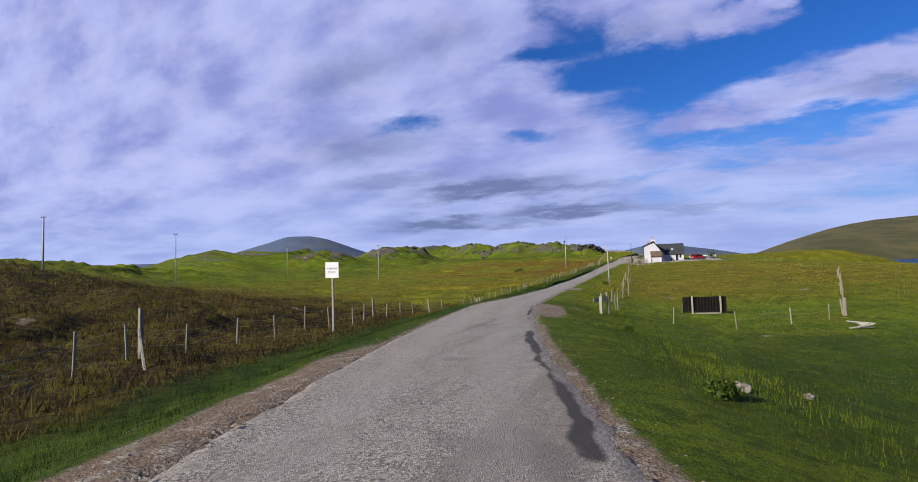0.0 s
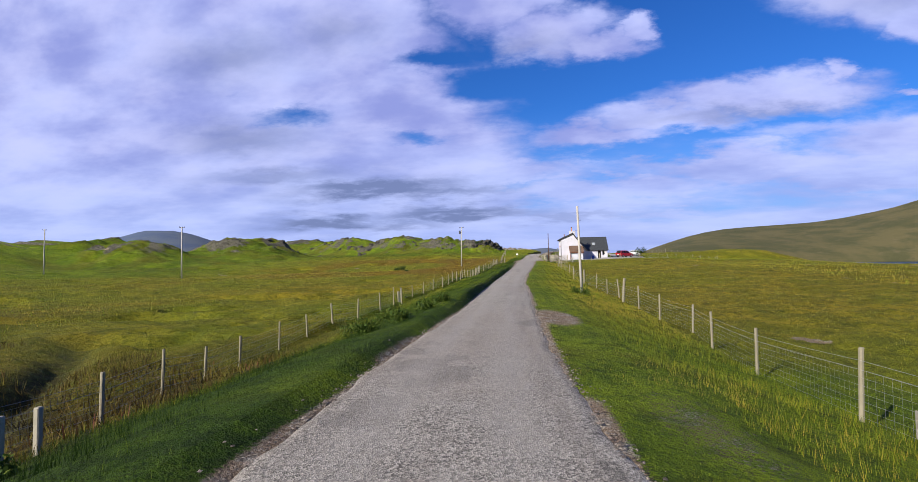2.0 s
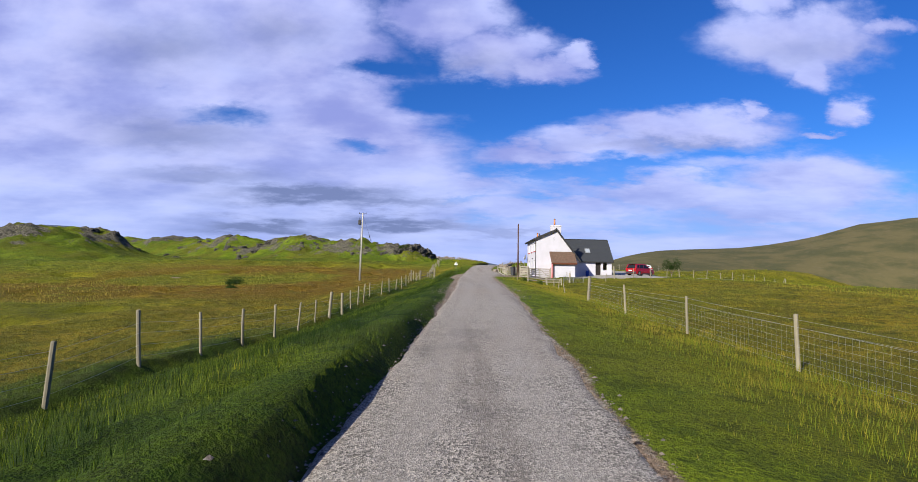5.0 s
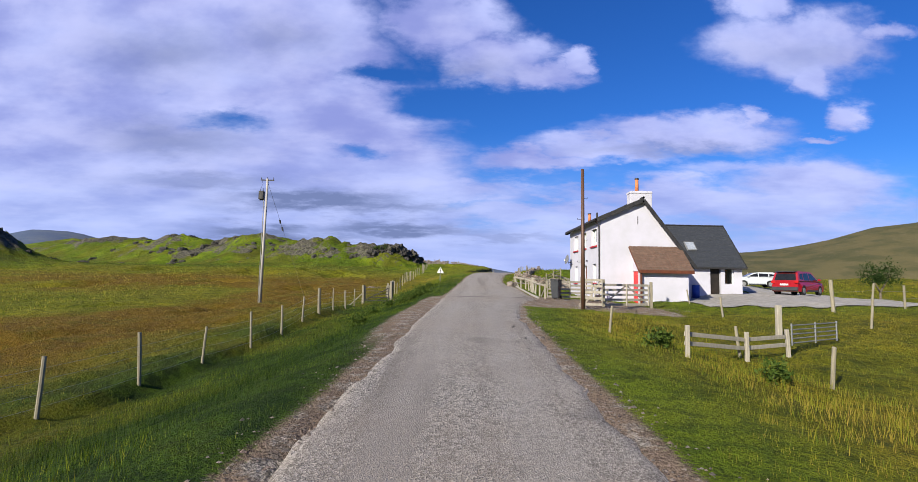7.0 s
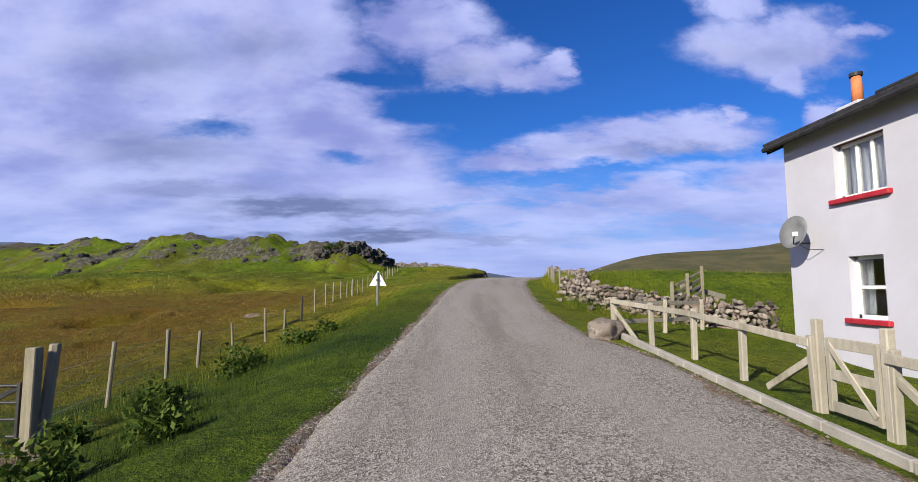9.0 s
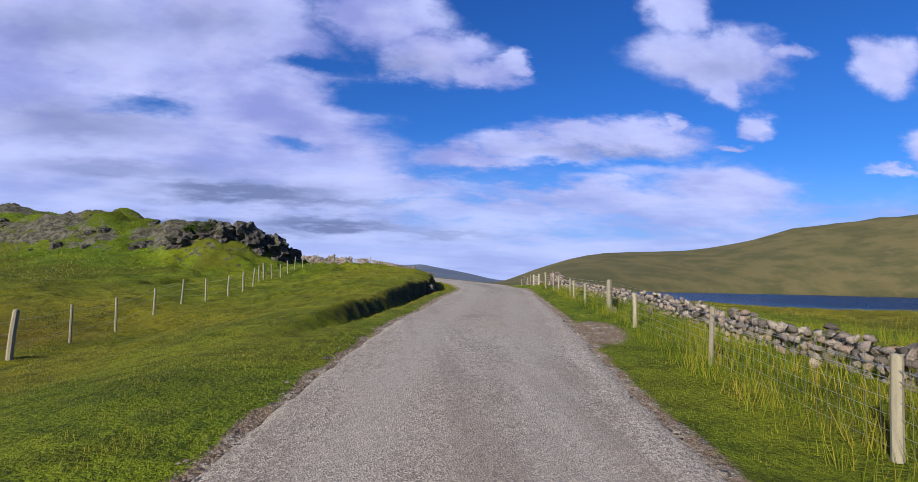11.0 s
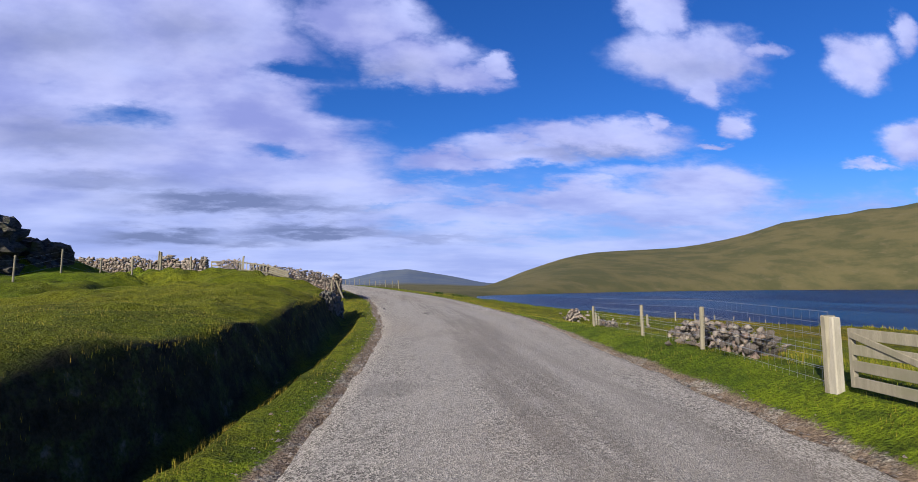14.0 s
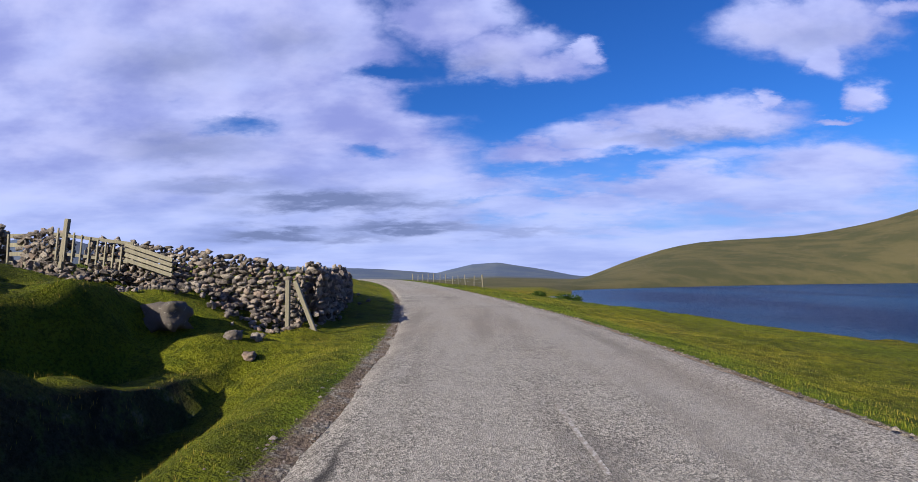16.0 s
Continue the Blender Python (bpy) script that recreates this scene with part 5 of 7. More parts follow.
for x0, x1 in ((4.55, 4.75),):
    ys = [(-1.22, 2.02), (0.0, 3.30)]
    a = [side.verts.new((x0, y, z)) for y, z in ((-1.22, -0.5), (0, -0.5), (0, 3.3), (-1.22, 2.02))]
    b = [side.verts.new((x1, y, z)) for y, z in ((-1.22, -0.5), (0, -0.5), (0, 3.3), (-1.22, 2.02))]
    side.faces.new(a)
    side.faces.new(b[::-1])
    for i in range(4):
        j = (i + 1) % 4
        side.faces.new((a[i], b[i], b[j], a[j]))
part("side_wall", side, M_HARL, porch)
side2 = pierced(-1.22, 0, -0.5, 2.05, 1.95, 2.12, [(-0.92, -0.08, -0.5, 1.98)])
part("side_wall", side2, M_HARL, porch)
tri_bm = bmesh.new()
for x in (1.95, 2.12):
    tri_bm.faces.new([tri_bm.verts.new(p) for p in ((x, -1.22, 2.05), (x, 0, 2.05), (x, 0, 3.32))])
part("side_gable", tri_bm, M_HARL, porch)
red = own("red_door", None, porch)
part("door_leaf", box(2.0, 2.05, -0.92, -0.08, -0.02, 1.97, 0.008), M_RED, red, "bright red boarded door")
for k in range(5):
    part("door_board", box(1.985, 2.0, -0.91 + k * 0.167, -0.91 + k * 0.167 + 0.155, 0.0, 1.95, 0.004), M_RED, red)
part("door_handle", rod((1.94, -0.84, 0.95), (1.94, -0.84, 1.08), 0.012), M_IRON, red)
part("post", box(1.84, 1.94, -1.66, -1.56, -0.5, 2.0), M_BROWN_DOOR, porch)
for k in range(11):
    u0, u1 = k / 11, (k + 1.18) / 11
    ya, za, yb, zb = -1.72 + 1.72 * u0, 1.98 + 1.52 * u0, -1.72 + 1.72 * min(u1, 1), 1.98 + 1.52 * min(u1, 1)
    for c in range(14):
        xa = 1.72 + (4.95 - 1.72) * c / 14
        xb = 1.72 + (4.95 - 1.72) * (c + 1) / 14 - 0.012
        dz = random.uniform(0, 0.012)
        rows = bmesh.new()
        v = [rows.verts.new(p) for p in ((xa, ya, za + 0.075 + dz), (xb, ya, za + 0.075 + dz), (xb, yb, zb + 0.045), (xa, yb, zb + 0.045),
                                         (xa, ya, za + 0.03), (xb, ya, za + 0.03))]
        rows.faces.new((v[0], v[1], v[2], v[3]))
        rows.faces.new((v[4], v[5], v[1], v[0]))
        part("roof_tile", rows, M_TILE, porch)
deck = [(-1.72, 1.98), (0, 3.50), (0, 3.42), (-1.72, 1.90)]
dk = bmesh.new()
da = [dk.verts.new((1.70, y, z)) for y, z in deck]
db = [dk.verts.new((4.97, y, z)) for y, z in deck]
dk.faces.new(da)
dk.faces.new(db[::-1])
for i in range(4):
    dk.faces.new((da[i], db[i], db[(i + 1) % 4], da[(i + 1) % 4]))
part("roof_deck", dk, M_BROWN_DOOR, porch)
part("fascia", box(1.70, 4.97, -1.75, -1.70, 1.84, 2.02), M_BROWN_DOOR, porch)
part("wall_hook", box(2.28, 2.31, -0.03, -0.005, 4.9, 5.4), M_IRON, house)

# slate-roofed rear wing
wing = own("wing", None, house, "white rear wing with a steep slate roof")
wing_walls = bmesh.new()
WH = ((7.05, 7.75, 0.35, 2.45), (8.95, 9.70, 0.35, 2.45), (9.98, 10.62, 1.35, 2.40))
xs = sorted({5.5, 11.2, *[v for h in WH for v in h[:2]]})
zs = sorted({-0.4, 2.75, *[v for h in WH for v in h[2:]]})
for a, b in zip(xs, xs[1:]):
    for c, d in zip(zs, zs[1:]):
        if not any(h[0] < (a + b) / 2 < h[1] and h[2] < (c + d) / 2 < h[3] for h in WH[1:]):
            box(a, b, 4.4, 4.75, c, d, bm=wing_walls)
box(5.5, 11.2, 9.65, 10.0, -0.4, 2.75, bm=wing_walls)
for x0, x1 in ((10.85, 11.2),):
    a = [wing_walls.verts.new((x0, y, z)) for y, z in ((4.75, -0.4), (9.65, -0.4), (9.65, 2.75), (7.2, 5.5), (4.75, 2.75))]
    b = [wing_walls.verts.new((x1, y, z)) for y, z in ((4.75, -0.4), (9.65, -0.4), (9.65, 2.75), (7.2, 5.5), (4.75, 2.75))]
    wing_walls.faces.new(a)
    wing_walls.faces.new(b[::-1])
    for i in range(5):
        wing_walls.faces.new((a[i], b[i], b[(i + 1) % 5], a[(i + 1) % 5]))
part("wing_wall", wing_walls, M_HARL, wing)
slates = bmesh.new()
courses = 17
for side_y, sign in ((4.18, 1), (10.22, -1)):
    for k in range(courses):
        u0, u1 = k / courses, min((k + 1.25) / courses, 1)
        n = 20
        for c in range(n):
            off = 0.5 * (k % 2)
            xa, xb = 3.7 + (11.4 - 3.7) * (c + off) / n, 3.7 + (11.4 - 3.7) * (c + 1 + off) / n - 0.008
            xb = min(xb, 11.42)
            if xa >= 11.4:
                continue
            ya, yb = side_y + (7.2 - side_y) * u0, side_y + (7.2 - side_y) * u1
            za, zb = 2.48 + 3.25 * u0, 2.48 + 3.25 * u1
            dz = random.uniform(0, 0.01)
            v = [slates.verts.new(p) for p in ((xa, ya, za + 0.055 + dz), (xb, ya, za + 0.055 + dz), (xb, yb, zb + 0.035), (xa, yb, zb + 0.035), (xa, ya, za + 0.02), (xb, ya, za + 0.02))]
            slates.faces.new(v[:4])
            slates.faces.new((v[4], v[5], v[1], v[0]))
part("slating", slates, M_SLATE, wing, "blue-black slates in even courses")
sk = bmesh.new()
for sy, ey in ((4.18, 7.2), (10.22, 7.2)):
    a = [sk.verts.new((3.7, y, z)) for y, z in ((sy, 2.48), (ey, 5.73), (ey, 5.63), (sy, 2.38))]
    b = [sk.verts.new((11.4, y, z)) for y, z in ((sy, 2.48), (ey, 5.73), (ey, 5.63), (sy, 2.38))]
    sk.faces.new(a)
    sk.faces.new(b[::-1])
    for i in range(4):
        sk.faces.new((a[i], b[i], b[(i + 1) % 4], a[(i + 1) % 4]))
part("roof_deck", sk, M_IRON, wing)
part("ridge", tube([(3.7, 7.2, 5.78), (11.42, 7.2, 5.78)], 0.07, 6), M_IRON, wing)
part("gutter", tube([(5.6, 4.12, 2.42), (11.4, 4.12, 2.42)], 0.05, 6), M_IRON, wing)
part("bargeboard", beam((11.42, 4.15, 2.46), (11.42, 7.2, 5.70), 0.04, 0.16), M_IRON, wing)
m_sky = Matrix.Translation((8.1, 5.55, 4.02)) @ Matrix.Rotation(math.atan2(3.25, 3.02), 4, "X")
part("skylight_frame", box(-0.36, 0.36, -0.45, 0.45, 0.0, 0.10, 0.01, m=m_sky), M_LEAD, wing)
# opaque grey-blue pane; the sky's sheen on glass is put into its colour
part("skylight_pane", box(-0.29, 0.29, -0.38, 0.38, 0.102, 0.112, m=m_sky), M_SKYPANE, wing, "skylight pane coloured grey-blue for glass sheen")
# near-black sheet across the opening, put in as the doorway's inner shade
part("doorway_shade_panel", box(9.0, 9.65, 4.58, 4.64, 0.35, 2.42), M_PANEL, wing, "dark panel standing in for an open doorway's shade")
part("wing_window", box(9.98, 10.62, 4.58, 4.60, 1.35, 2.40), M_GLASS, wing)
part("wing_curtain", box(10.02, 10.25, 4.64, 4.66, 1.4, 2.36), M_BROWN_DOOR, wing)
part("wing_window_frame", box(9.98, 10.05, 4.52, 4.58, 1.35, 2.40, bm=box(10.55, 10.62, 4.52, 4.58, 1.35, 2.40)), M_WHITE, wing)

# satellite dish at the far front corner
dish = base("satellite_dish", (8.36, 168.75, 3.25), "grey satellite dish on a wall bracket", "dish")
bm = bmesh.new()
bmesh.ops.create_uvsphere(bm, u_segments=20, v_segments=10, radius=0.62)
bmesh.ops.delete(bm, geom=[v for v in bm.verts if v.co.z > -0.40], context="VERTS")
bmesh.ops.transform(bm, matrix=Matrix.Translation((-0.12, -0.1, 0.1)) @ Euler((radians(78), 0, radians(-82))).to_matrix().to_4x4() @ Matrix.Translation((0, 0, 0.45)), verts=bm.verts)
bmesh.ops.solidify(bm, geom=bm.faces[:], thickness=0.012)
part("reflector", bm, M_LEAD, dish, "", True)
part("bracket", tube([(0.42, 0.0, -0.15), (0.1, 0.0, -0.15), (0.0, 0.0, 0.05)], 0.022), M_IRON, dish)
part("arm", tube([(-0.05, -0.05, -0.2), (-0.30, -0.45, 0.0)], 0.012), M_IRON, dish)
part("receiver", box(-0.34, -0.26, -0.52, -0.43, -0.04, 0.05, 0.01), M_WHITE, dish)
part("cable", tube([(0.0, 0.0, -0.1), (0.1, -0.25, -0.3), (0.38, -0.4, -0.32)], 0.008), M_IRON, dish)

# wheeled bin
bin_thing = base("wheelie_bin", (5.3, 157.4, gz_at(5.3, 157.4)), "dark grey wheeled bin with a white sticker", "bin", turn=-34)
bin_thing.scale = (0.82, 0.82, 1.0)
bm = bmesh.new()
lo = [bm.verts.new(p) for p in ((-0.23, -0.24, 0.06), (0.23, -0.24, 0.06), (0.23, 0.22, 0.06), (-0.23, 0.22, 0.06))]
hi = [bm.verts.new(p) for p in ((-0.28, -0.33, 0.98), (0.28, -0.33, 0.98), (0.28, 0.33, 0.98), (-0.28, 0.33, 0.98))]
bm.faces.new(lo[::-1])
bm.faces.new(hi)
for i in range(4):
    bm.faces.new((lo[i], lo[(i + 1) % 4], hi[(i + 1) % 4], hi[i]))
bmesh.ops.bevel(bm, geom=bm.edges[:], offset=0.03, segments=2, affect="EDGES")
part("body", bm, M_PLASTIC, bin_thing)
lid = part("lid", box(-0.30, 0.30, -0.37, 0.36, 0.99, 1.06, 0.025), M_PLASTIC, bin_thing)
part("lid_rib", box(-0.22, 0.22, -0.25, 0.25, 1.06, 1.085, 0.01), M_PLASTIC, lid)
part("handle", tube([(-0.22, 0.36, 1.0), (-0.22, 0.42, 1.0), (0.22, 0.42, 1.0), (0.22, 0.36, 1.0)], 0.016), M_PLASTIC, bin_thing)
for sx in (-0.27, 0.22):
    part("wheel", rod((sx, 0.26, 0.1), (sx + 0.05, 0.26, 0.1), 0.10, sides=16), M_RUBBER, bin_thing)
part("sticker", box(-0.12, 0.02, -0.318, -0.312, 0.62, 0.80, m=Matrix.Rotation(radians(-5.5), 4, "X") @ Matrix.Translation((0, 0.055, 0.03))), M_SIGN, bin_thing, "white sticker with a red mark")

blue = base("blue_barrel", (16.4, 164.7, gz_at(16.4, 164.7)), "blue plastic water butt beside the back wall", "barrel")
bm = rod((0, 0, 0), (0, 0, 0.9), 0.24, 0.24, 16)
part("drum", bm, M_BLUE, blue, "", True)
part("drum_lid", rod((0, 0, 0.9), (0, 0, 0.94), 0.26, 0.25, 16), M_BLUE, blue)

# ---- parked cars ----
def car(name, at, turn, paint, label, tall=1.62, length=4.15, width=1.78):
    """A small hatchback or SUV: nose towards +x."""
    c = base(name, at, label, "car", turn=turn)
    L, W, H = length / 2, width / 2, tall
    g = 0.24
    hull = [(-L, g + 0.1), (-L + 0.04, 0.62), (-L + 0.08, 0.98), (L - 0.95, 1.0), (L - 0.25, 0.86), (L - 0.03, 0.66), (L, g + 0.14), (L - 0.25, g)]
    arches = []
    for wx in (L - 0.82, -L + 0.78):
        arches.append([(wx + 0.37 * math.cos(a), 0.32 + 0.37 * math.sin(a)) for a in np.linspace(0, math.pi, 9)])
    outline = hull + [(arches[0][0][0], g)] + [p for p in arches[0] if p[1] > g] + [(arches[0][-1][0], g), (arches[1][0][0], g)] + [p for p in arches[1] if p[1] > g] + [(arches[1][-1][0], g), (-L + 0.2, g)]
    bm = prism(outline, -W, W)
    for v in bm.verts:
        k = 1 - 0.10 * max(0, (v.co.z - 0.62)) / 0.4 - 0.10 * max(0, abs(v.co.x) - L + 0.5) / 0.5
        v.co.y *= k
    part("body", bm, paint, c)
    roof = [(-L + 0.12, 0.97), (-L + 0.30, H - 0.10), (-L + 0.55, H), (L - 2.2, H), (L - 1.75, H - 0.06), (L - 0.98, 0.99)]
    bm = prism(roof, -W + 0.06, W - 0.06)
    for v in bm.verts:
        v.co.y *= 1 - 0.17 * max(0, v.co.z - 0.95) / (H - 0.95)
    cab = part("cabin", bm, paint, c)
    s = 1 - 0.17 * 0.45
    for sgn in (-1, 1):
        yy = sgn * (W - 0.06)
        for pts in (((-L + 0.95, 1.02), (-L + 0.95, H - 0.14), (-L + 1.75, H - 0.10), (-L + 1.75, 1.02)), ((-L + 1.83, 1.02), (-L + 1.83, H - 0.10), (L - 1.85, H - 0.14), (L - 1.12, 1.02)),
                    ((-L + 0.36, 1.10), (-L + 0.48, H - 0.2), (-L + 0.87, H - 0.14), (-L + 0.87, 1.03))):
            bm = bmesh.new()
            vs = [bm.verts.new((x, yy * (1 - 0.17 * max(0, z - 0.95) / (H - 0.95)) + sgn * 0.006, z)) for x, z in pts]
            bm.faces.new(vs)
            part("side_window", bm, M_CAR_GLASS, cab, "tinted side window")
    bm = bmesh.new()
    bm.faces.new([bm.verts.new(p) for p in ((-L + 0.105, -W + 0.22, 1.02), (-L + 0.105, W - 0.22, 1.02), (-L + 0.275, W - 0.30, H - 0.14), (-L + 0.275, -W + 0.30, H - 0.14))])
    part("rear_window", bm, M_CAR_GLASS, cab, "dark rear window")
    bm = bmesh.new()
    bm.faces.new([bm.verts.new(p) for p in ((L - 1.02, -W + 0.2, 1.04), (L - 1.02, W - 0.2, 1.04), (L - 1.68, W - 0.28, H - 0.08), (L - 1.68, -W + 0.28, H - 0.08))])
    part("windscreen", bm, M_CAR_GLASS, cab)
    part("spoiler", box(-L + 0.12, -L + 0.52, -W + 0.3, W - 0.3, H - 0.05, H + 0.005, 0.015), M_PLASTIC, cab)
    part("rear_bumper", box(-L - 0.05, -L + 0.25, -W + 0.08, W - 0.08, g + 0.06, 0.56, 0.04), M_PLASTIC, c, "dark lower bumper")
    part("front_bumper", box(L - 0.22, L + 0.03, -W + 0.15, W - 0.15, g + 0.06, 0.5, 0.04), M_PLASTIC, c)
    part("number_plate", box(-L - 0.062, -L - 0.05, -0.26, 0.26, 0.66, 0.77), M_SIGN, c)
    for sgn in (-1, 1):
        part("tail_light", box(-L - 0.01, -L + 0.22, sgn * (W - 0.17) - 0.12, sgn * (W - 0.17) + 0.12, 0.80, 0.97, 0.02), M_LAMP_RED, c, "red tail light")
        part("headlight", box(L - 0.3, L - 0.04, sgn * (W - 0.32) - 0.15, sgn * (W - 0.32) + 0.15, 0.68, 0.82, 0.02), M_CHROME, c)
        part("mirror", box(L - 1.25, L - 1.1, sgn * (W + 0.08) - 0.09, sgn * (W + 0.08) + 0.09, 1.0, 1.13, 0.03), paint, c)
        part("sill", box(-L + 1.2, L - 1.25, sgn * (W - 0.02) - 0.03, sgn * (W - 0.02) + 0.03, g, g + 0.12, 0.01), M_PLASTIC, c)
        for wx in (L - 0.82, -L + 0.78):
            w = own("wheel", None, c)
            y0, y1 = sgn * (W - 0.22), sgn * (W - 0.01)
            part("tyre", rod((wx, y0, 0.325), (wx, y1, 0.325), 0.325, sides=24), M_RUBBER, w)
            part("rim", rod((wx, y1 - sgn * 0.01, 0.325), (wx, y1 + sgn * 0.012, 0.325), 0.21, 0.19, sides=10), M_LEAD, w, "grey alloy rim")
    return c


car("red_suv", (23.9, 165.3, gz_at(23.9, 165.3) + 0.06), 34, M_CAR_RED, "glossy red compact SUV parked on the gravel drive")
car("silver_hatchback", (28.6, 178.5, gz_at(28.6, 178.5) + 0.06), 165, M_CAR_SILVER, "silver hatchback parked beside the white wing", 1.45, 3.9, 1.68)

# ---- fences, poles and signs ----
def post_mesh(seed, tall, thick, material, round_post=True):
    rnd = random.Random(seed)
    bm = bmesh.new()
    n = 8 if round_post else 4
    rings = []
    for k, z in enumerate((-0.35, 0.0, tall * 0.5, tall - 0.015, tall)):
        r = thick / 2 * (1.0 if k < 3 else 0.97 if k == 3 else 0.86)
        off = Vector((rnd.uniform(-0.006, 0.006), rnd.uniform(-0.006, 0.006), 0))
        rings.append([bm.verts.new(off + Vector((r * math.cos(2 * math.pi * (i + 0.5) / n), r * math.sin(2 * math.pi * (i + 0.5) / n), z + rnd.uniform(-0.01, 0.01) * (k == 4)))) for i in range(n)])
    for a, b in zip(rings, rings[1:]):
        for i in range(n):
            bm.faces.new((a[i], a[(i + 1) % n], b[(i + 1) % n], b[i]))
    bm.faces.new(rings[-1])
    return mesh_of("post", bm, material)


POSTS = [post_mesh(i, 1.10 + 0.05 * (i % 3), 0.075 + 0.008 * (i % 4), M_POST) for i in range(6)]
STRAINER = post_mesh(40, 1.32, 0.15, M_POST)


def spaced(points, step):
    """Places every step metres along a line of plan points."""
    if not step:
        return list(points)
    out, carry = [], 0.0
    for (x0, y0), (x1, y1) in zip(points, points[1:]):
        L = math.hypot(x1 - x0, y1 - y0)
        s = carry
        while s < L:
            out.append((x0 + (x1 - x0) * s / L, y0 + (y1 - y0) * s / L))
            s += step
        carry = s - L
    out.append(points[-1])
    return out


def wire_fence(label, points, step, strands, seed, mesh_net=False, lean=4.0, tall=1.0, netted=(0, 0)):
    """Posts along a line with strained wires, and stock netting where asked."""
    rnd = random.Random(seed)
    places = spaced(points, step)
    x0, y0 = places[0]
    f = base("fence", (x0, y0, gz_at(x0, y0)), label, "fence", "wire fences along the road")
    inv = Vector((x0, y0, gz_at(x0, y0)))
    tops = []
    for i, (x, y) in enumerate(places):
        x, y = x + rnd.uniform(-0.07, 0.07), y + rnd.uniform(-0.15, 0.15)
        z = gz_at(x, y)
        me = STRAINER if i in (0, len(places) - 1) or rnd.random() < 0.05 else rnd.choice(POSTS)
        p = own("post", me, f)
        p.matrix_basis = pose(x - inv.x, y - inv.y, z - inv.z, rnd.uniform(-lean, lean), rnd.uniform(-lean, lean), rnd.uniform(0, 360)) @ Matrix.Diagonal((1, 1, tall * rnd.uniform(0.93, 1.07), 1))
        tops.append(Vector((x, y, z)) - inv)
    for h in strands:
        bm = bmesh.new()
        pts = []
        for a, b in zip(tops, tops[1:]):
            pts.append(a + Vector((0, 0, h * tall)))
            pts.append((a + b) / 2 + Vector((0, 0, h * tall - 0.02)))
        pts.append(tops[-1] + Vector((0, 0, h * tall)))
        part("wire", tube(pts, 0.0035, 4, bm), M_WIRE, f, "thin galvanised fence wire")
    if mesh_net:
        co, fa = [], []
        for a, b in zip(tops, tops[1:]):
            if not (netted[0] <= a.y + inv.y <= netted[1]):
                continue
            n = max(int((b - a).length / 0.15), 1)
            for k in range(n):
                p = a.lerp(b, k / n)
                t = (b - a).normalized() * 0.0022
                i = len(co)
                co += [p - t + Vector((0, 0, 0.02)), p + t + Vector((0, 0, 0.02)), p + t + Vector((0, 0, 0.85)), p - t + Vector((0, 0, 0.85))]
                fa.append((i, i + 1, i + 2, i + 3))
            for hh in np.linspace(0.08, 0.85, 7):
                i = len(co)
                w = Vector((0, 0, 0.0022))
                q = Vector((0, 0, float(hh)))
                co += [a + q - w, b + q - w, b + q + w, a + q + w]
                fa.append((i, i + 1, i + 2, i + 3))
        me = quick_mesh("netting", np.array([tuple(v) for v in co]), np.array(fa), smooth=False)
        me.materials.append(M_WIRE)
        own("netting", me, f, "square stock netting")
    return f


LEFT_B = ((-4.8, 165.1), (-5.6, 168.5), (-6.2, 173), (-6.2, 180), (-6.3, 187), (-6.6, 194), (-6.7, 200), (-6.6, 207), (-6.1, 215), (-6.9, 224), (-6.6, 232), (-5.6, 240), (-4.8, 247.5))
RIGHT_A = ((5.3, 32.3), (5.6, 35.2), (5.8, 38.5), (5.8, 42.5), (5.6, 45.8), (4.8, 50.8), (5.2, 55), (5.5, 59), (6.1, 62.8), (5.4, 64.8), (5.2, 68.2), (5.3, 72.2), (5.8, 76.5), (5.6, 80.0), (5.8, 86.8), (5.1, 89.1),
           (5.1, 92.2), (4.8, 95.4), (5.4, 101), (5.3, 105.5), (5.2, 110), (5.1, 115), (5.0, 120))
RIGHT_B = ((5.6, 178), (5.95, 181), (6.4, 184), (6.9, 187), (7.4, 190.2), (8.1, 193.8), (9.0, 197.5), (9.6, 200.4), (10.2, 203.3), (10.9, 205.8), (11.4, 208.6), (11.9, 211.4), (12.5, 214.6), (13.05, 216.6))
RIGHT_C = ((13.25, 220.1), (13.8, 222.5), (14.3, 225), (14.64, 227.4), (14.9, 230), (16.6, 234), (18.5, 237.4), (19.8, 241))
wire_fence("grey weathered posts and thin wires beside rough verge", LEFT_A, 2.55, (0.95, 0.72, 0.45, 0.2), 1, True, netted=(40, 100))
wire_fence("grey weathered posts and wires up the grassy slope", LEFT_B, 2.5, (0.95, 0.65, 0.35), 2)
wire_fence("grey weathered posts and netting beside golden pasture", RIGHT_A, 0, (1.0, 0.85), 3, True, netted=(30, 130))
wire_fence("pale posts with square netting before a stone wall", RIGHT_B, 0, (1.02, 0.9), 4, True, lean=2.0, tall=0.70, netted=(170, 230))
wire_fence("pale posts and wire along the loch field", RIGHT_C, 3.3, (1.0, 0.7, 0.4), 5, True, lean=2.5, tall=0.58, netted=(215, 250))
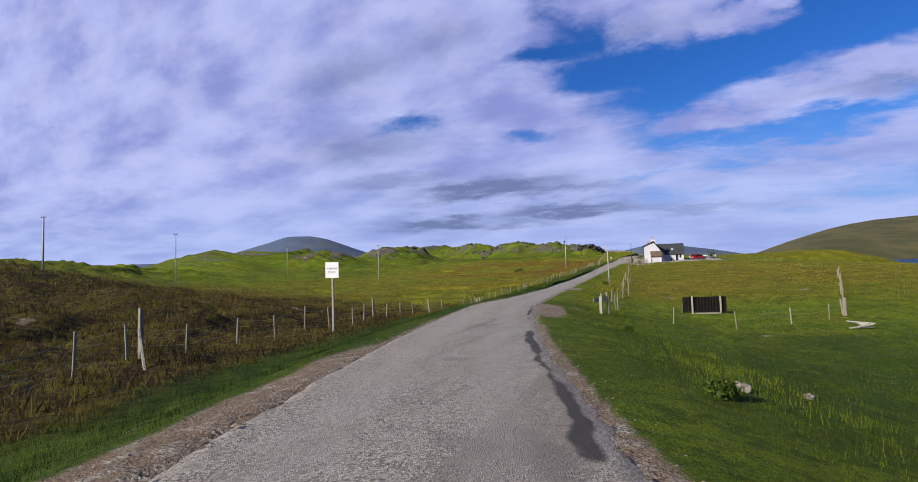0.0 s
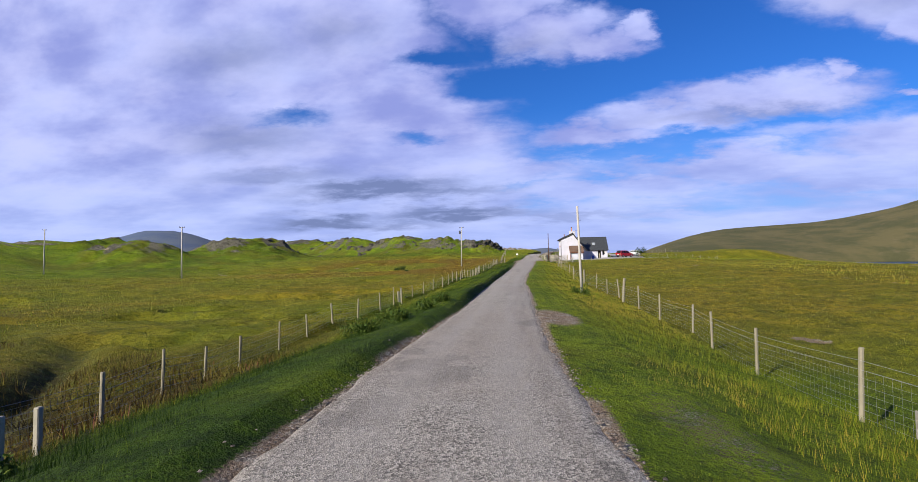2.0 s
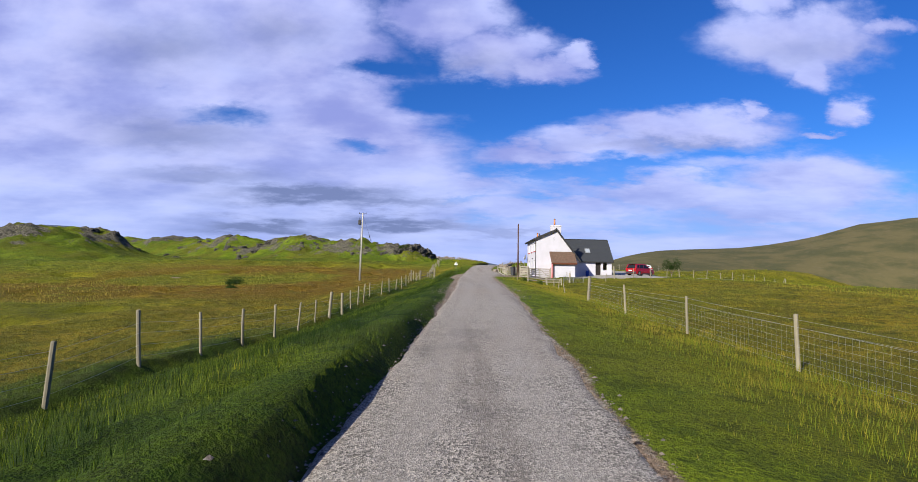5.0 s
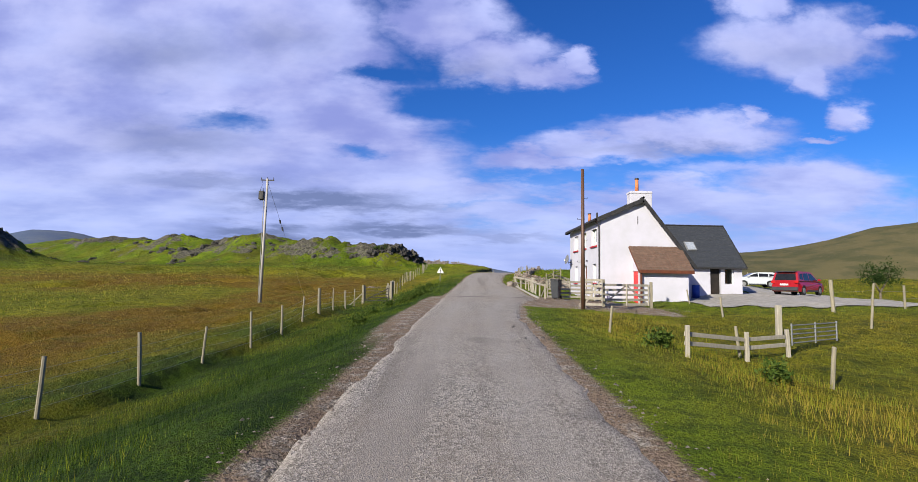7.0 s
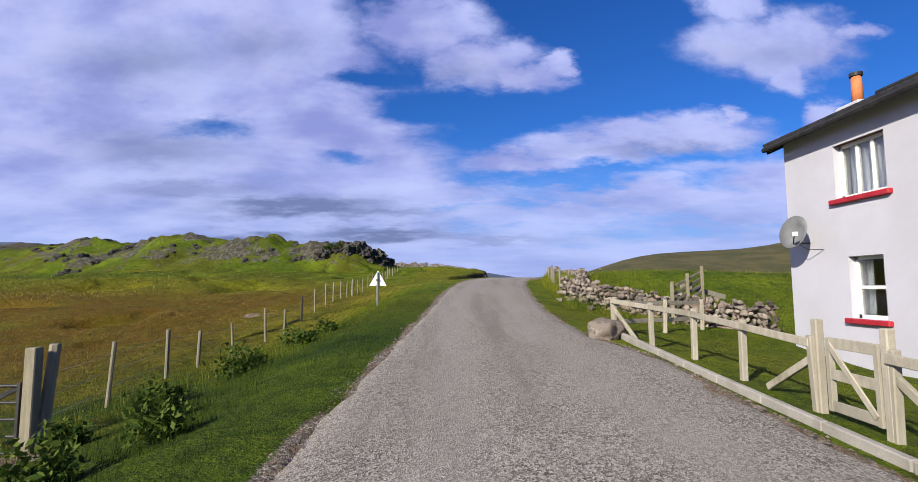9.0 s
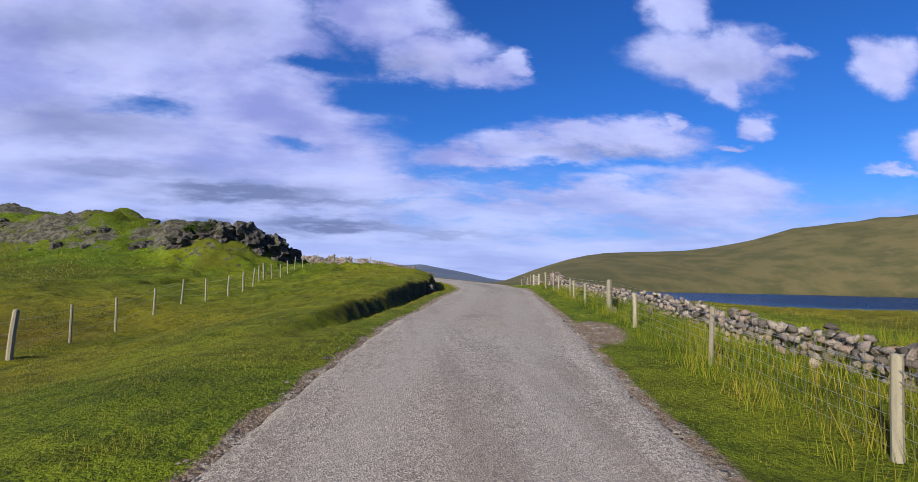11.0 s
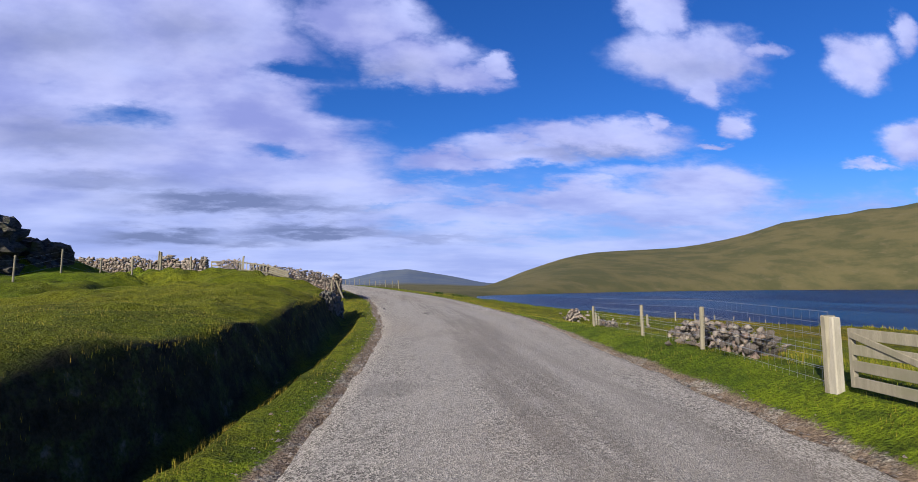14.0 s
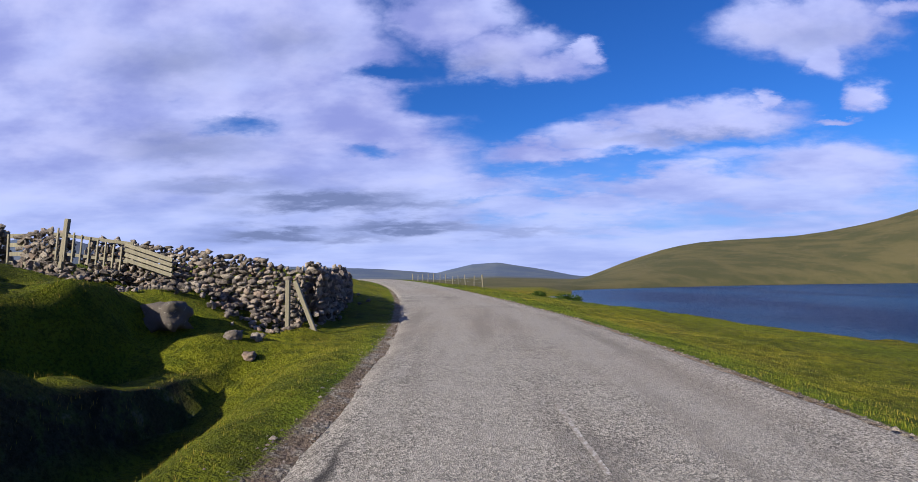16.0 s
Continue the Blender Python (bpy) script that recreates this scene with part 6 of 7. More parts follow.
wire_fence("short posts and sagging wire across green pasture", ((5.6, 32.6), (11.0, 36), (16.5, 39.2), (21.8, 44.8)), 4.6, (0.9, 0.6), 6, lean=6.0)
wire_fence("leaning posts and netting climbing away across pasture", ((21.8, 45.2), (24, 52), (27, 62), (31, 75), (36, 92)), 2.4, (0.9, 0.6, 0.3), 7, True, lean=8.0, netted=(44, 80))
wire_fence("small far posts and wire at the crest of the road", ((10.5, 285), (6.5, 297), (0.5, 312)), 2.6, (0.8, 0.5), 15)
wire_fence("low posts and wire along the shore field", ((24, 243), (30, 247), (38, 252), (48, 258)), 3.2, (0.9, 0.5), 8, tall=0.5)
wire_fence("far low posts and wire on the field edge", ((18, 176), (26, 186), (38, 200), (52, 216), (62, 236)), 4.2, (0.9, 0.5), 9)
wire_fence("short posts and wire behind the parking area", ((16.0, 151.5), (22, 154), (28, 157.5), (36, 162), (46, 168)), 2.6, (0.85, 0.5), 10)

strut = base("prop", (-6.0, 10.6, gz_at(-6.0, 10.6)), "pale diagonal timber strut propping a fence post", "prop")
part("timber", beam((0, 0, -0.05), (-1.7, 1.1, 1.0), 0.07, 0.07), M_PALE, strut)
tall_post = base("gatepost", (-7.75, 11.8, gz_at(-7.75, 11.8)), "tall grey straining post on the heather edge", "post")
part("timber", box(-0.06, 0.06, -0.06, 0.06, -0.3, 1.65, 0.01), M_POST, tall_post)
for x, y, h, w in ((5.25, 31.9, 1.08, 0.17), (-7.6, 47.6, 0.75, 0.10), (-8.3, 48.8, 0.75, 0.10)):
    p = base("gatepost", (x, y, gz_at(x, y)), "thick squared pale timber post in rough grass", "post")
    part("timber", box(-w / 2, w / 2, -w / 2, w / 2, -0.3, h, 0.015), M_PALE, p)


def pole(at, top, material, label, r=0.13, lean=(0, 0), steps=0, transformer=False, arms=True):
    """A round timber line pole, tapered, with its fittings."""
    x, y = at
    z = gz_at(x, y)
    p = base("telegraph_pole", (x, y, z), label, "pole", "line poles")
    h = top - z
    tip = Vector((lean[0], lean[1], h))
    part("shaft", rod((0, 0, -0.4), tip, r, r * 0.72, 14), material, p, "", True)
    for k in range(steps):
        q = tip * ((k + 2.2) / (steps + 2.6))
        s = 1 if k % 2 else -1
        part("step_iron", tube([q + Vector((0, 0, 0)), q + Vector((0.22 * s, 0.04, 0.0)), q + Vector((0.22 * s, 0.04, 0.05))], 0.010), M_IRON, p)
    if arms:
        part("crossarm", beam(tip + Vector((-0.55, 0, -0.12)), tip + Vector((0.55, 0, -0.12)), 0.07, 0.09), M_IRON, p)
        for s in (-0.5, 0.0, 0.5):
            part("insulator", rod(tip + Vector((s, 0, -0.1)), tip + Vector((s, 0, 0.12)), 0.035, 0.02, 8), M_IRON, p)
    if transformer:
        can = part("transformer", box(-0.52, -0.12, -0.2, 0.2, h - 1.75, h - 1.05, 0.04), M_IRON, p, "grey pole-mounted transformer")
        for s in (-0.42, -0.22):
            part("bushing", rod((s, 0, h - 1.05), (s, 0, h - 0.8), 0.035, 0.02, 8), M_IRON, can)
        part("cable", tube([(-0.4, 0, h - 0.8), (-0.3, 0.1, h - 0.4), (-0.4, 0, h - 0.05)], 0.012), M_IRON, p)
        part("conduit", tube([(-0.14, -0.06, 0.0), (-0.11, -0.06, h - 1.8)], 0.03), M_LEAD, p)
        part("bracket", beam((-0.55, 0, h - 1.8), (0.1, 0, h - 1.8), 0.05, 0.06), M_IRON, p)
    return p


pole((3.28, 75.3), 3.55, M_POLE_PALE, "bleached bare timber pole standing in verge grass", 0.095, (-0.16, 0.0), 6, arms=False)
pole((5.18, 150.95), 6.3, M_POLE_DARK, "dark brown creosoted pole beside the gravel yard", 0.092, (-0.02, 0.0), 4, arms=False)
pole((-16.2, 170.75), 9.65, M_POLE_PALE, "pale timber pole carrying a transformer in the bog", 0.12, (0.1, 0), 0, True)
for x, y, top in ((-64, 128, 7.8), (-106, 140, 9.2), (-76, 71, 8.8), (-70, 45, 9.6)):
    pole((x, y), top, M_POLE_PALE, "distant pale timber line pole on the moor", 0.13)

stay = base("stay_wire", (-12.9, 172.0, gz_at(-12.9, 172.0)), "thin pole stay wire with two black insulators", "wire")
g0 = gz_at(-12.9, 172.0)
part("wire", tube([(0, 0, 0), (-3.2, -1.2, 9.4 - g0)], 0.012), M_IRON, stay)
for u in (0.60, 0.66):
    part("insulator", rod((-3.2 * u, -1.2 * u, (9.4 - g0) * u - 0.1), (-3.2 * (u + 0.02), -1.2 * (u + 0.02), (9.4 - g0) * (u + 0.02)), 0.07, 0.07, 8), M_IRON, stay)

# passing-place sign
sx, sy = -7.7, 22.5
sz = gz_at(sx, sy)
sign = base("passing_place_sign", (sx, sy, sz), "white square PASSING PLACE sign on a wooden post", "sign", turn=14)
ph = 1.38 - sz
part("post", box(-0.05, 0.05, 0.02, 0.12, -0.4, ph, 0.006), M_PALE, sign)
part("plate", box(-0.36, 0.36, -0.012, 0.012, ph - 0.78, ph + 0.05), M_SIGN, sign, "white square plate")
for k, text in enumerate(("PASSING", "PLACE")):
    cu = bpy.data.curves.new("lettering", "FONT")
    cu.body, cu.size, cu.align_x, cu.extrude = text, 0.15, "CENTER", 0.001
    cu.materials.append(M_INK)
    t = new("lettering", cu)
    t.parent = sign
    t.matrix_basis = pose(0, -0.0145, ph - 0.34 - 0.19 * k, 90, 0, 0)

# back of a warning triangle
wx, wy = -1.84, 177.1
wz = gz_at(wx, wy)
warn = base("warning_sign", (wx, wy, wz), "grey back of a triangular warning sign on a post", "sign", turn=-6)
wt = 2.74 - wz
part("post", rod((0, 0, -0.4), (0, 0, wt), 0.04, sides=10), M_LEAD, warn)
bm = prism([(-0.33, wt - 0.5), (0.33, wt - 0.5), (0, wt + 0.07)], 0.045, 0.06)
bmesh.ops.bevel(bm, geom=bm.verts[:], offset=0.02, segments=2, affect="VERTICES")
part("plate", bm, M_SIGN, warn, "pale grey triangular plate")
part("clip", box(-0.06, 0.06, -0.045, 0.045, wt - 0.32, wt - 0.26), M_IRON, warn)


def bar_gate(a, b, label, material, tall=1.1, bars=5, brace=True, thick=0.045, flat=False):
    """A field gate from a to b with rails, stiles and braces."""
    (x0, y0), (x1, y1) = a, b
    z0, z1 = gz_at(x0, y0), gz_at(x1, y1)
    z0 = z1 = max(z0, z1) if abs(z0 - z1) < 0.25 else (z0 + z1) / 2
    L = math.hypot(x1 - x0, y1 - y0)
    g = base("field_gate", (x0, y0, z0), label, "gate", turn=math.degrees(math.atan2(y1 - y0, x1 - x0)))
    for k in range(bars):
        z = 0.12 + (tall - 0.17) * k / (bars - 1)
        if flat:
            part("rail", box(0.02, L - 0.02, -0.012, 0.012, z - 0.055, z + 0.055, 0.004), material, g)
        else:
            part("rail", rod((0.02, 0, z), (L - 0.02, 0, z), thick / 2, sides=8), material, g)
    for x in (0.03, L - 0.03) + ((L / 2,) if L > 2 else ()):
        part("stile", box(x - thick / 2, x + thick / 2, -thick / 2 - 0.012, thick / 2 - 0.012, 0.06, tall, 0.004), material, g)
    if brace:
        part("brace", beam((0.05, 0.02, 0.14), (L / 2 if L > 2 else L - 0.05, 0.02, tall - 0.06), 0.022, 0.07), material, g)
        if L > 2:
            part("brace", beam((L - 0.05, 0.02, 0.14), (L / 2, 0.02, tall - 0.06), 0.022, 0.07), material, g)
    return g


def square_post(x, y, tall, material, w=0.13, label="squared weathered timber gate post"):
    p = base("gatepost", (x, y, gz_at(x, y)), label, "post", "gate posts")
    part("timber", box(-w / 2, w / 2, -w / 2, w / 2, -0.4, tall, 0.012), material, p)


# field gate on the bog side
bar_gate((-6.62, 165.1), (-4.92, 165.1), "grey galvanised field gate with lower netting", M_IRON, 1.05, 5)
square_post(-6.75, 165.1, 1.35, M_POST, 0.15)
square_post(-4.8, 165.1, 1.35, M_POST, 0.15)
pr = base("prop", (-7.7, 164.6, gz_at(-7.7, 164.6)), "grey diagonal strut against the gate post", "prop")
part("timber", beam((0, 0, 0), (0.9, 0.45, 0.95), 0.07, 0.07), M_POST, pr)

# low slatted hurdle in the pasture fence
bar_gate((3.5, 46.3), (4.5, 49.0), "low pale slatted hurdle under the pasture fence", M_PALE, 0.42, 3, False, 0.05, True)

# gate in the loch-side wall
bar_gate((13.05, 218.1), (13.22, 219.9), "grey slatted wooden gate between pale posts", M_POST, 0.66, 4, True, 0.05, True)
square_post(13.0, 217.95, 0.80, M_PALE, 0.105)
square_post(13.25, 220.1, 0.80, M_PALE, 0.105)

# yard gates and slatted panels
bar_gate((5.66, 152.8), (6.5, 152.66), "pale slatted wooden gate standing open", M_PALE, 1.28, 5, True, 0.06, True)
square_post(5.58, 152.85, 1.35, M_POST, 0.09)
bar_gate((6.75, 153.5), (9.35, 154.7), "pale five-bar wooden gate across the yard", M_PALE, 1.1, 5, True, 0.06, True)
square_post(6.62, 153.0, 1.3, M_POST, 0.11)
square_post(9.5, 154.8, 1.3, M_POST, 0.12)
bar_gate((4.85, 157.75), (7.6, 158.6), "pale slatted timber panel beside the bin", M_PALE, 1.0, 5, False, 0.06, True)
bar_gate((7.75, 158.7), (8.6, 160.2), "pale slatted timber gate by the house corner", M_PALE, 1.05, 5, True, 0.06, True)
bar_gate((8.5, 142.9), (10.8, 144.4), "grey tubular metal gate in the paddock", M_LEAD, 0.62, 5, False, 0.035)


def rail_fence(points, label, tall=1.0, rails=(0.9,), braces=()):
    """Square posts with a flat top rail."""
    x0, y0 = points[0]
    o = Vector((x0, y0, gz_at(x0, y0)))
    f = base("rail_fence", tuple(o), label, "fence")
    tops = []
    for x, y in points:
        z = gz_at(x, y)
        p = part("post", box(-0.042, 0.042, -0.042, 0.042, -0.3, tall, 0.01), M_PALE, f)
        p.matrix_basis = pose(x - o.x, y - o.y, z - o.z, random.uniform(-2, 2), random.uniform(-2, 2), random.uniform(-8, 8))
        tops.append(Vector((x, y, z)) - o)
    for h in rails:
        for a, b in zip(tops, tops[1:]):
            part("rail", beam(a + Vector((-0.06, 0, h)), b + Vector((-0.06, 0, h)), 0.028, 0.095), M_PALE, f)
    for i, s in braces:
        a = tops[i]
        b = tops[i + s]
        part("brace", beam(a.lerp(b, 0.62) + Vector((0.0, 0, 0.05)), a + Vector((0.0, 0, 0.72 * tall)), 0.05, 0.08), M_PALE, f)
    return f


rail_fence([(4.75, 157.75), (4.75, 159.6), (4.75, 161.2), (4.78, 162.55)], "pale timber post-and-rail fence along the garden", 0.82, (0.74,), ((0, 1), (3, -1)))
rail_fence([(4.82, 163.55), (4.82, 164.9), (4.8, 166.2), (4.6, 167.4), (4.3, 168.6)], "pale timber post-and-rail fence along the garden", 0.82, (0.74,), ((0, 1), (4, -1)))
rail_fence([(4.3, 168.6), (5.9, 169.8), (7.4, 171.0)], "pale timber rail fence closing the garden end", 0.78, (0.7, 0.3))
bar_gate((4.80, 162.7), (4.84, 163.4), "narrow pale wicket gate with crossed braces", M_PALE, 0.82, 3, True, 0.06, True)
square_post(4.78, 162.58, 1.0, M_PALE, 0.09, "pale squared wicket gate post")
square_post(4.84, 163.52, 1.0, M_PALE, 0.09, "pale squared wicket gate post")
rail_fence([(4.9, 140.8), (6.8, 141.9), (8.3, 142.7)], "low grey rails in the paddock grass", 0.68, (0.5, 0.3))
square_post(9.6, 145.1, 0.95, M_PALE, 0.14, "thick pale post standing in the paddock")
for x, y in ((6.2, 131.2), (6.8, 136.5), (7.0, 139.5), (6.8, 142.2), (10.4, 149.8), (12.4, 157.0), (13.6, 146.6), (4.4, 144.7)):
    q = base("stake", (x, y, gz_at(x, y)), "leaning grey fence stake in long grass", "stake", "loose stakes")
    p = own("timber", random.choice(POSTS), q)
    p.matrix_basis = pose(0, 0, 0, random.uniform(-9, 9), random.uniform(-9, 9), 0) @ Matrix.Diagonal((0.85, 0.85, 0.66, 1))

# stile of slats over the wall behind the house
stile = base("slatted_hurdle", (8.3, 173.2, gz_at(8.3, 173.2)), "grey slatted hurdle leaning over the stone wall", "hurdle")
for k in range(5):
    part("slat", beam((-0.9, -0.55 + 0.02 * k, 0.25 + 0.2 * k), (0.55, 0.5 + 0.02 * k, 0.75 + 0.2 * k), 0.025, 0.09), M_POST, stile)
for u in (0.0, 0.5, 1.0):
    part("upright", beam((-0.9 + 1.45 * u, -0.55 + 1.05 * u, -0.2), (-0.9 + 1.45 * u, -0.55 + 1.05 * u, 1.25 + 0.5 * u), 0.08, 0.08), M_POST, stile)
part("plank", beam((-0.2, 0.4, 1.15), (1.6, 1.1, 0.75), 0.03, 0.16), M_PALE, stile)
kerb_bm = bmesh.new()
for y in np.arange(157.4, 168.2, 0.9):
    beam((4.32, y, float(road_z(y)) + 0.02), (4.32, y + 0.885, float(road_z(y + 0.9)) + 0.02), 0.085, 0.13, 0.012, kerb_bm)
kerb = tagged(new("kerb", mesh_of("kerb", kerb_bm, M_CONCRETE)), "pale concrete edging along the garden fence", "kerb", kind="structure")


def laid_sheet(name, xs, ys, lift, material, label, category):
    """A thin slab that follows the ground."""
    gx, gy = np.meshgrid(xs, ys)
    z = np.array([[gz_at(float(x), float(y)) + lift for x in xs] for y in ys])
    me = grid_mesh(name, np.asarray(xs), np.asarray(ys), z)
    me.materials.append(material)
    return tagged(new(name, me), label, category, kind="structure")


laid_sheet("yard_paving", np.arange(12.8, 31.6, 0.5), np.arange(155.0, 168.2, 0.5), 0.05, M_CONCRETE, "pale concrete parking area beside the house", "paving")
laid_sheet("yard_paving", np.arange(22.3, 31.6, 0.5), np.arange(168.004, 181.2, 0.5), 0.05, M_CONCRETE, "pale concrete parking area behind the wing", "paving")


def worn_paint():
    k = Mat("worn_road_paint")
    c = k.mix(k.step(k.noise(26.0, 5, 0.75), 0.38, 0.54), (0.40, 0.385, 0.365), (0.22, 0.19, 0.165))
    k.bump(k.noise(120.0, 3), 0.5, 0.004)
    return k.done(c, 0.85)


M_LINE = worn_paint()
for ya, yb in ((235.3, 237.1), (238.7, 239.5), (240.4, 242.6)):
    co, fa = [], []
    for i, yy in enumerate(np.arange(ya, yb, 0.2)):
        L, R = float(edge_l(yy)), float(edge_r(yy))
        for dd in (1.05, 1.10):
            u = (dd + L) / (L + R)
            w = 0.012 * noise.noise((yy * 3, dd * 9, 0))
            co.append((float(road_x(yy)) + dd + w, yy, float(road_z(yy)) + 0.036 + 0.03 * (1 - (2 * u - 1) ** 2)))
        if i:
            fa.append((2 * i - 2, 2 * i - 1, 2 * i + 1, 2 * i))
    me = quick_mesh("road_line", np.array(co), np.array(fa))
    me.materials.append(M_LINE)
    tagged(new("road_line", me), "faint worn white line on the asphalt", "marking", kind="structure")

# ---- dry-stone walls, boulders, outcrops ----
def chunk(seed):
    """An angular field stone: the hull of scattered points."""
    rnd = random.Random(seed)
    bm = bmesh.new()
    for k in range(12):
        p = Vector((rnd.gauss(0, 1), rnd.gauss(0, 1), rnd.gauss(0, 1))).normalized()
        q = p / max(abs(p.x), abs(p.y), abs(p.z))
        p = p.lerp(q, 0.55) * rnd.uniform(0.80, 1.0)
        bm.verts.new((p.x * 0.54, p.y * rnd.uniform(0.34, 0.46), p.z * rnd.uniform(0.22, 0.42)))
    r = bmesh.ops.convex_hull(bm, input=bm.verts)
    loose = [v for v in bm.verts if not v.link_faces]
    for v in loose:
        bm.verts.remove(v)
    bmesh.ops.triangulate(bm, faces=bm.faces)
    return mesh_of("stone", bm, M_STONE)


STONES = [chunk(i + 1) for i in range(18)]


def stone_wall(label, points, tall, thick, seed, most=300, tumble=0.0, size=0.27):
    """A dry-stone wall laid in rough courses along a plan line. tall: height at each point."""
    rnd = random.Random(seed)
    x0, y0 = points[0]
    o = Vector((x0, y0, gz_at(x0, y0)))
    w = tagged(base("stone_wall", tuple(o), label, "wall"), group="dry-stone walls")
    made, spare = [], []
    for (xa, ya), (xb, yb), ha, hb in zip(points, points[1:], tall, tall[1:]):
        L = math.hypot(xb - xa, yb - ya)
        dx, dy = (xb - xa) / L, (yb - ya) / L
        for face in (-1, 1):
            level = 0.0
            while level < max(ha, hb):
                s = rnd.uniform(0, 0.15)
                course = size * rnd.uniform(0.45, 0.8)
                while s < L:
                    k = size * math.exp(rnd.gauss(0.0, 0.38))
                    h = ha + (hb - ha) * s / L + rnd.uniform(-0.16, 0.10)
                    if level < h:
                        cap = level + course >= h
                        off = face * (thick / 2 - 0.09 - 0.06 * level / max(ha, 0.3)) * (0.3 if cap else 1) + rnd.uniform(-0.06, 0.06)
                        x, y = xa + dx * (s + k / 2) - dy * off, ya + dy * (s + k / 2) + dx * off
                        made.append((x, y, gz_at(x, y) + level + course * 0.45 - 0.06, k * 1.06, size * rnd.uniform(0.8, 1.15), course * rnd.uniform(1.2, 1.75), math.degrees(math.atan2(dy, dx)) + rnd.uniform(-18, 18), face, cap and rnd.random() < 0.4))
                    s += k * 0.93
                level += course * 0.93
    n_tumble = int(tumble)
    for k in range(n_tumble):
        u = rnd.random()
        i = rnd.randrange(len(points) - 1)
        x = points[i][0] + (points[i + 1][0] - points[i][0]) * u + rnd.gauss(0, 0.5)
        y = points[i][1] + (points[i + 1][1] - points[i][1]) * u - abs(rnd.gauss(0, 0.75))
        made.append((x, y, gz_at(x, y) + 0.06 + max(0, 0.45 - 0.4 * abs(y - points[i][1])) * rnd.random(), size * rnd.uniform(0.7, 1.5), size * rnd.uniform(0.7, 1.3), size * rnd.uniform(0.6, 1.0), rnd.uniform(0, 360), -1, rnd.random() < 0.5))
    rnd.shuffle(made)
    made.sort(key=lambda m: m[7])
    for n, (x, y, z, a, b, c, turn, face, tip) in enumerate(made):
        tilt = (rnd.uniform(-14, 14) + (60 if tip else 0), rnd.uniform(-12, 12))
        m = pose(x - o.x, y - o.y, z - o.z, tilt[0], tilt[1], turn) @ Matrix.Diagonal((a, b, c / 0.7, 1))
        if n < most:
            q = own("stone", rnd.choice(STONES), w)
            q.matrix_basis = m
        else:
            spare.append((rnd.choice(STONES), m))
    if spare:
        co, fa, at = [], [], 0
        for me, m in spare:
            v = np.empty(len(me.vertices) * 3, np.float32)
            me.vertices.foreach_get("co", v)
            v = np.c_[v.reshape(-1, 3), np.ones(len(me.vertices))] @ np.array(m).T
            f = np.empty(len(me.polygons) * 3, np.int32)
            me.polygons.foreach_get("vertices", f)
            co.append(v[:, :3])
            fa.append(f.reshape(-1, 3) + at)
            at += len(v)
        me = quick_mesh("wall_stones", np.concatenate(co), np.concatenate(fa), smooth=False)
        me.materials.append(M_STONE)
        tagged(own("wall_stones", me, w), "packed grey and rust-lichened field stones", kind="stuff")
    return w


stone_wall("tumbledown dry-stone wall of grey field stones", [(5.4, 249.2), (3.6, 248.9), (1.6, 248.7), (0.2, 248.8)], (1.45, 1.3, 1.2, 1.0), 0.62, 1, 300, 420, 0.175)
stone_wall("high dry-stone wall end beside a gap", [(-0.55, 248.9), (-1.75, 249.1)], (1.35, 1.25), 0.6, 2, 300, 20, 0.175)
stone_wall("dry-stone wall running over the green mound", [(-2.6, 249.3), (-6, 250.2), (-11, 252.5), (-18, 256)], (1.25, 1.3, 1.15, 1.1), 0.55, 3, 300, 0, 0.25)
stone_wall("dry-stone wall turning along the road", [(5.45, 249.4), (5.2, 252), (4.6, 256), (3.4, 261)], (1.55, 1.35, 1.1, 0.9), 0.6, 4, 260, 30, 0.24)
stone_wall("low dry-stone wall behind the garden", [(9.1, 170.6), (7.9, 173.6), (6.2, 175.4), (5.4, 177.5)], (0.85, 0.8, 0.8, 0.75), 0.55, 5, 300, 10, 0.22)
stone_wall("low broken dry-stone wall behind wire netting", [(6.2, 177.6), (8.3, 186), (9.9, 194), (11.1, 201), (12.6, 208.3), (13.5, 213.4), (13.55, 215.2), (13.5, 216.4)], (0.65, 0.45, 0.4, 0.5, 0.4, 0.5, 0.85, 0.95), 0.55, 6, 300, 90, 0.19)
stone_wall("short broken dry-stone wall past the gate", [(14.1, 222), (14.7, 224.4), (15.1, 226)], (0.45, 0.4, 0.3), 0.5, 7, 120, 20, 0.17)
stone_wall("ruined dry-stone wall in the shore field", [(19.2, 243.4), (19.9, 244.6), (20.9, 246.2)], (0.45, 0.6, 0.35), 0.5, 8, 150, 30, 0.2)


stone_wall("broken low dry-stone wall along the field fence", [(15.4, 230.4), (17.3, 234.4), (19.4, 238.6), (21.8, 243)], (0.22, 0.2, 0.32, 0.2), 0.4, 9, 200, 14, 0.15)


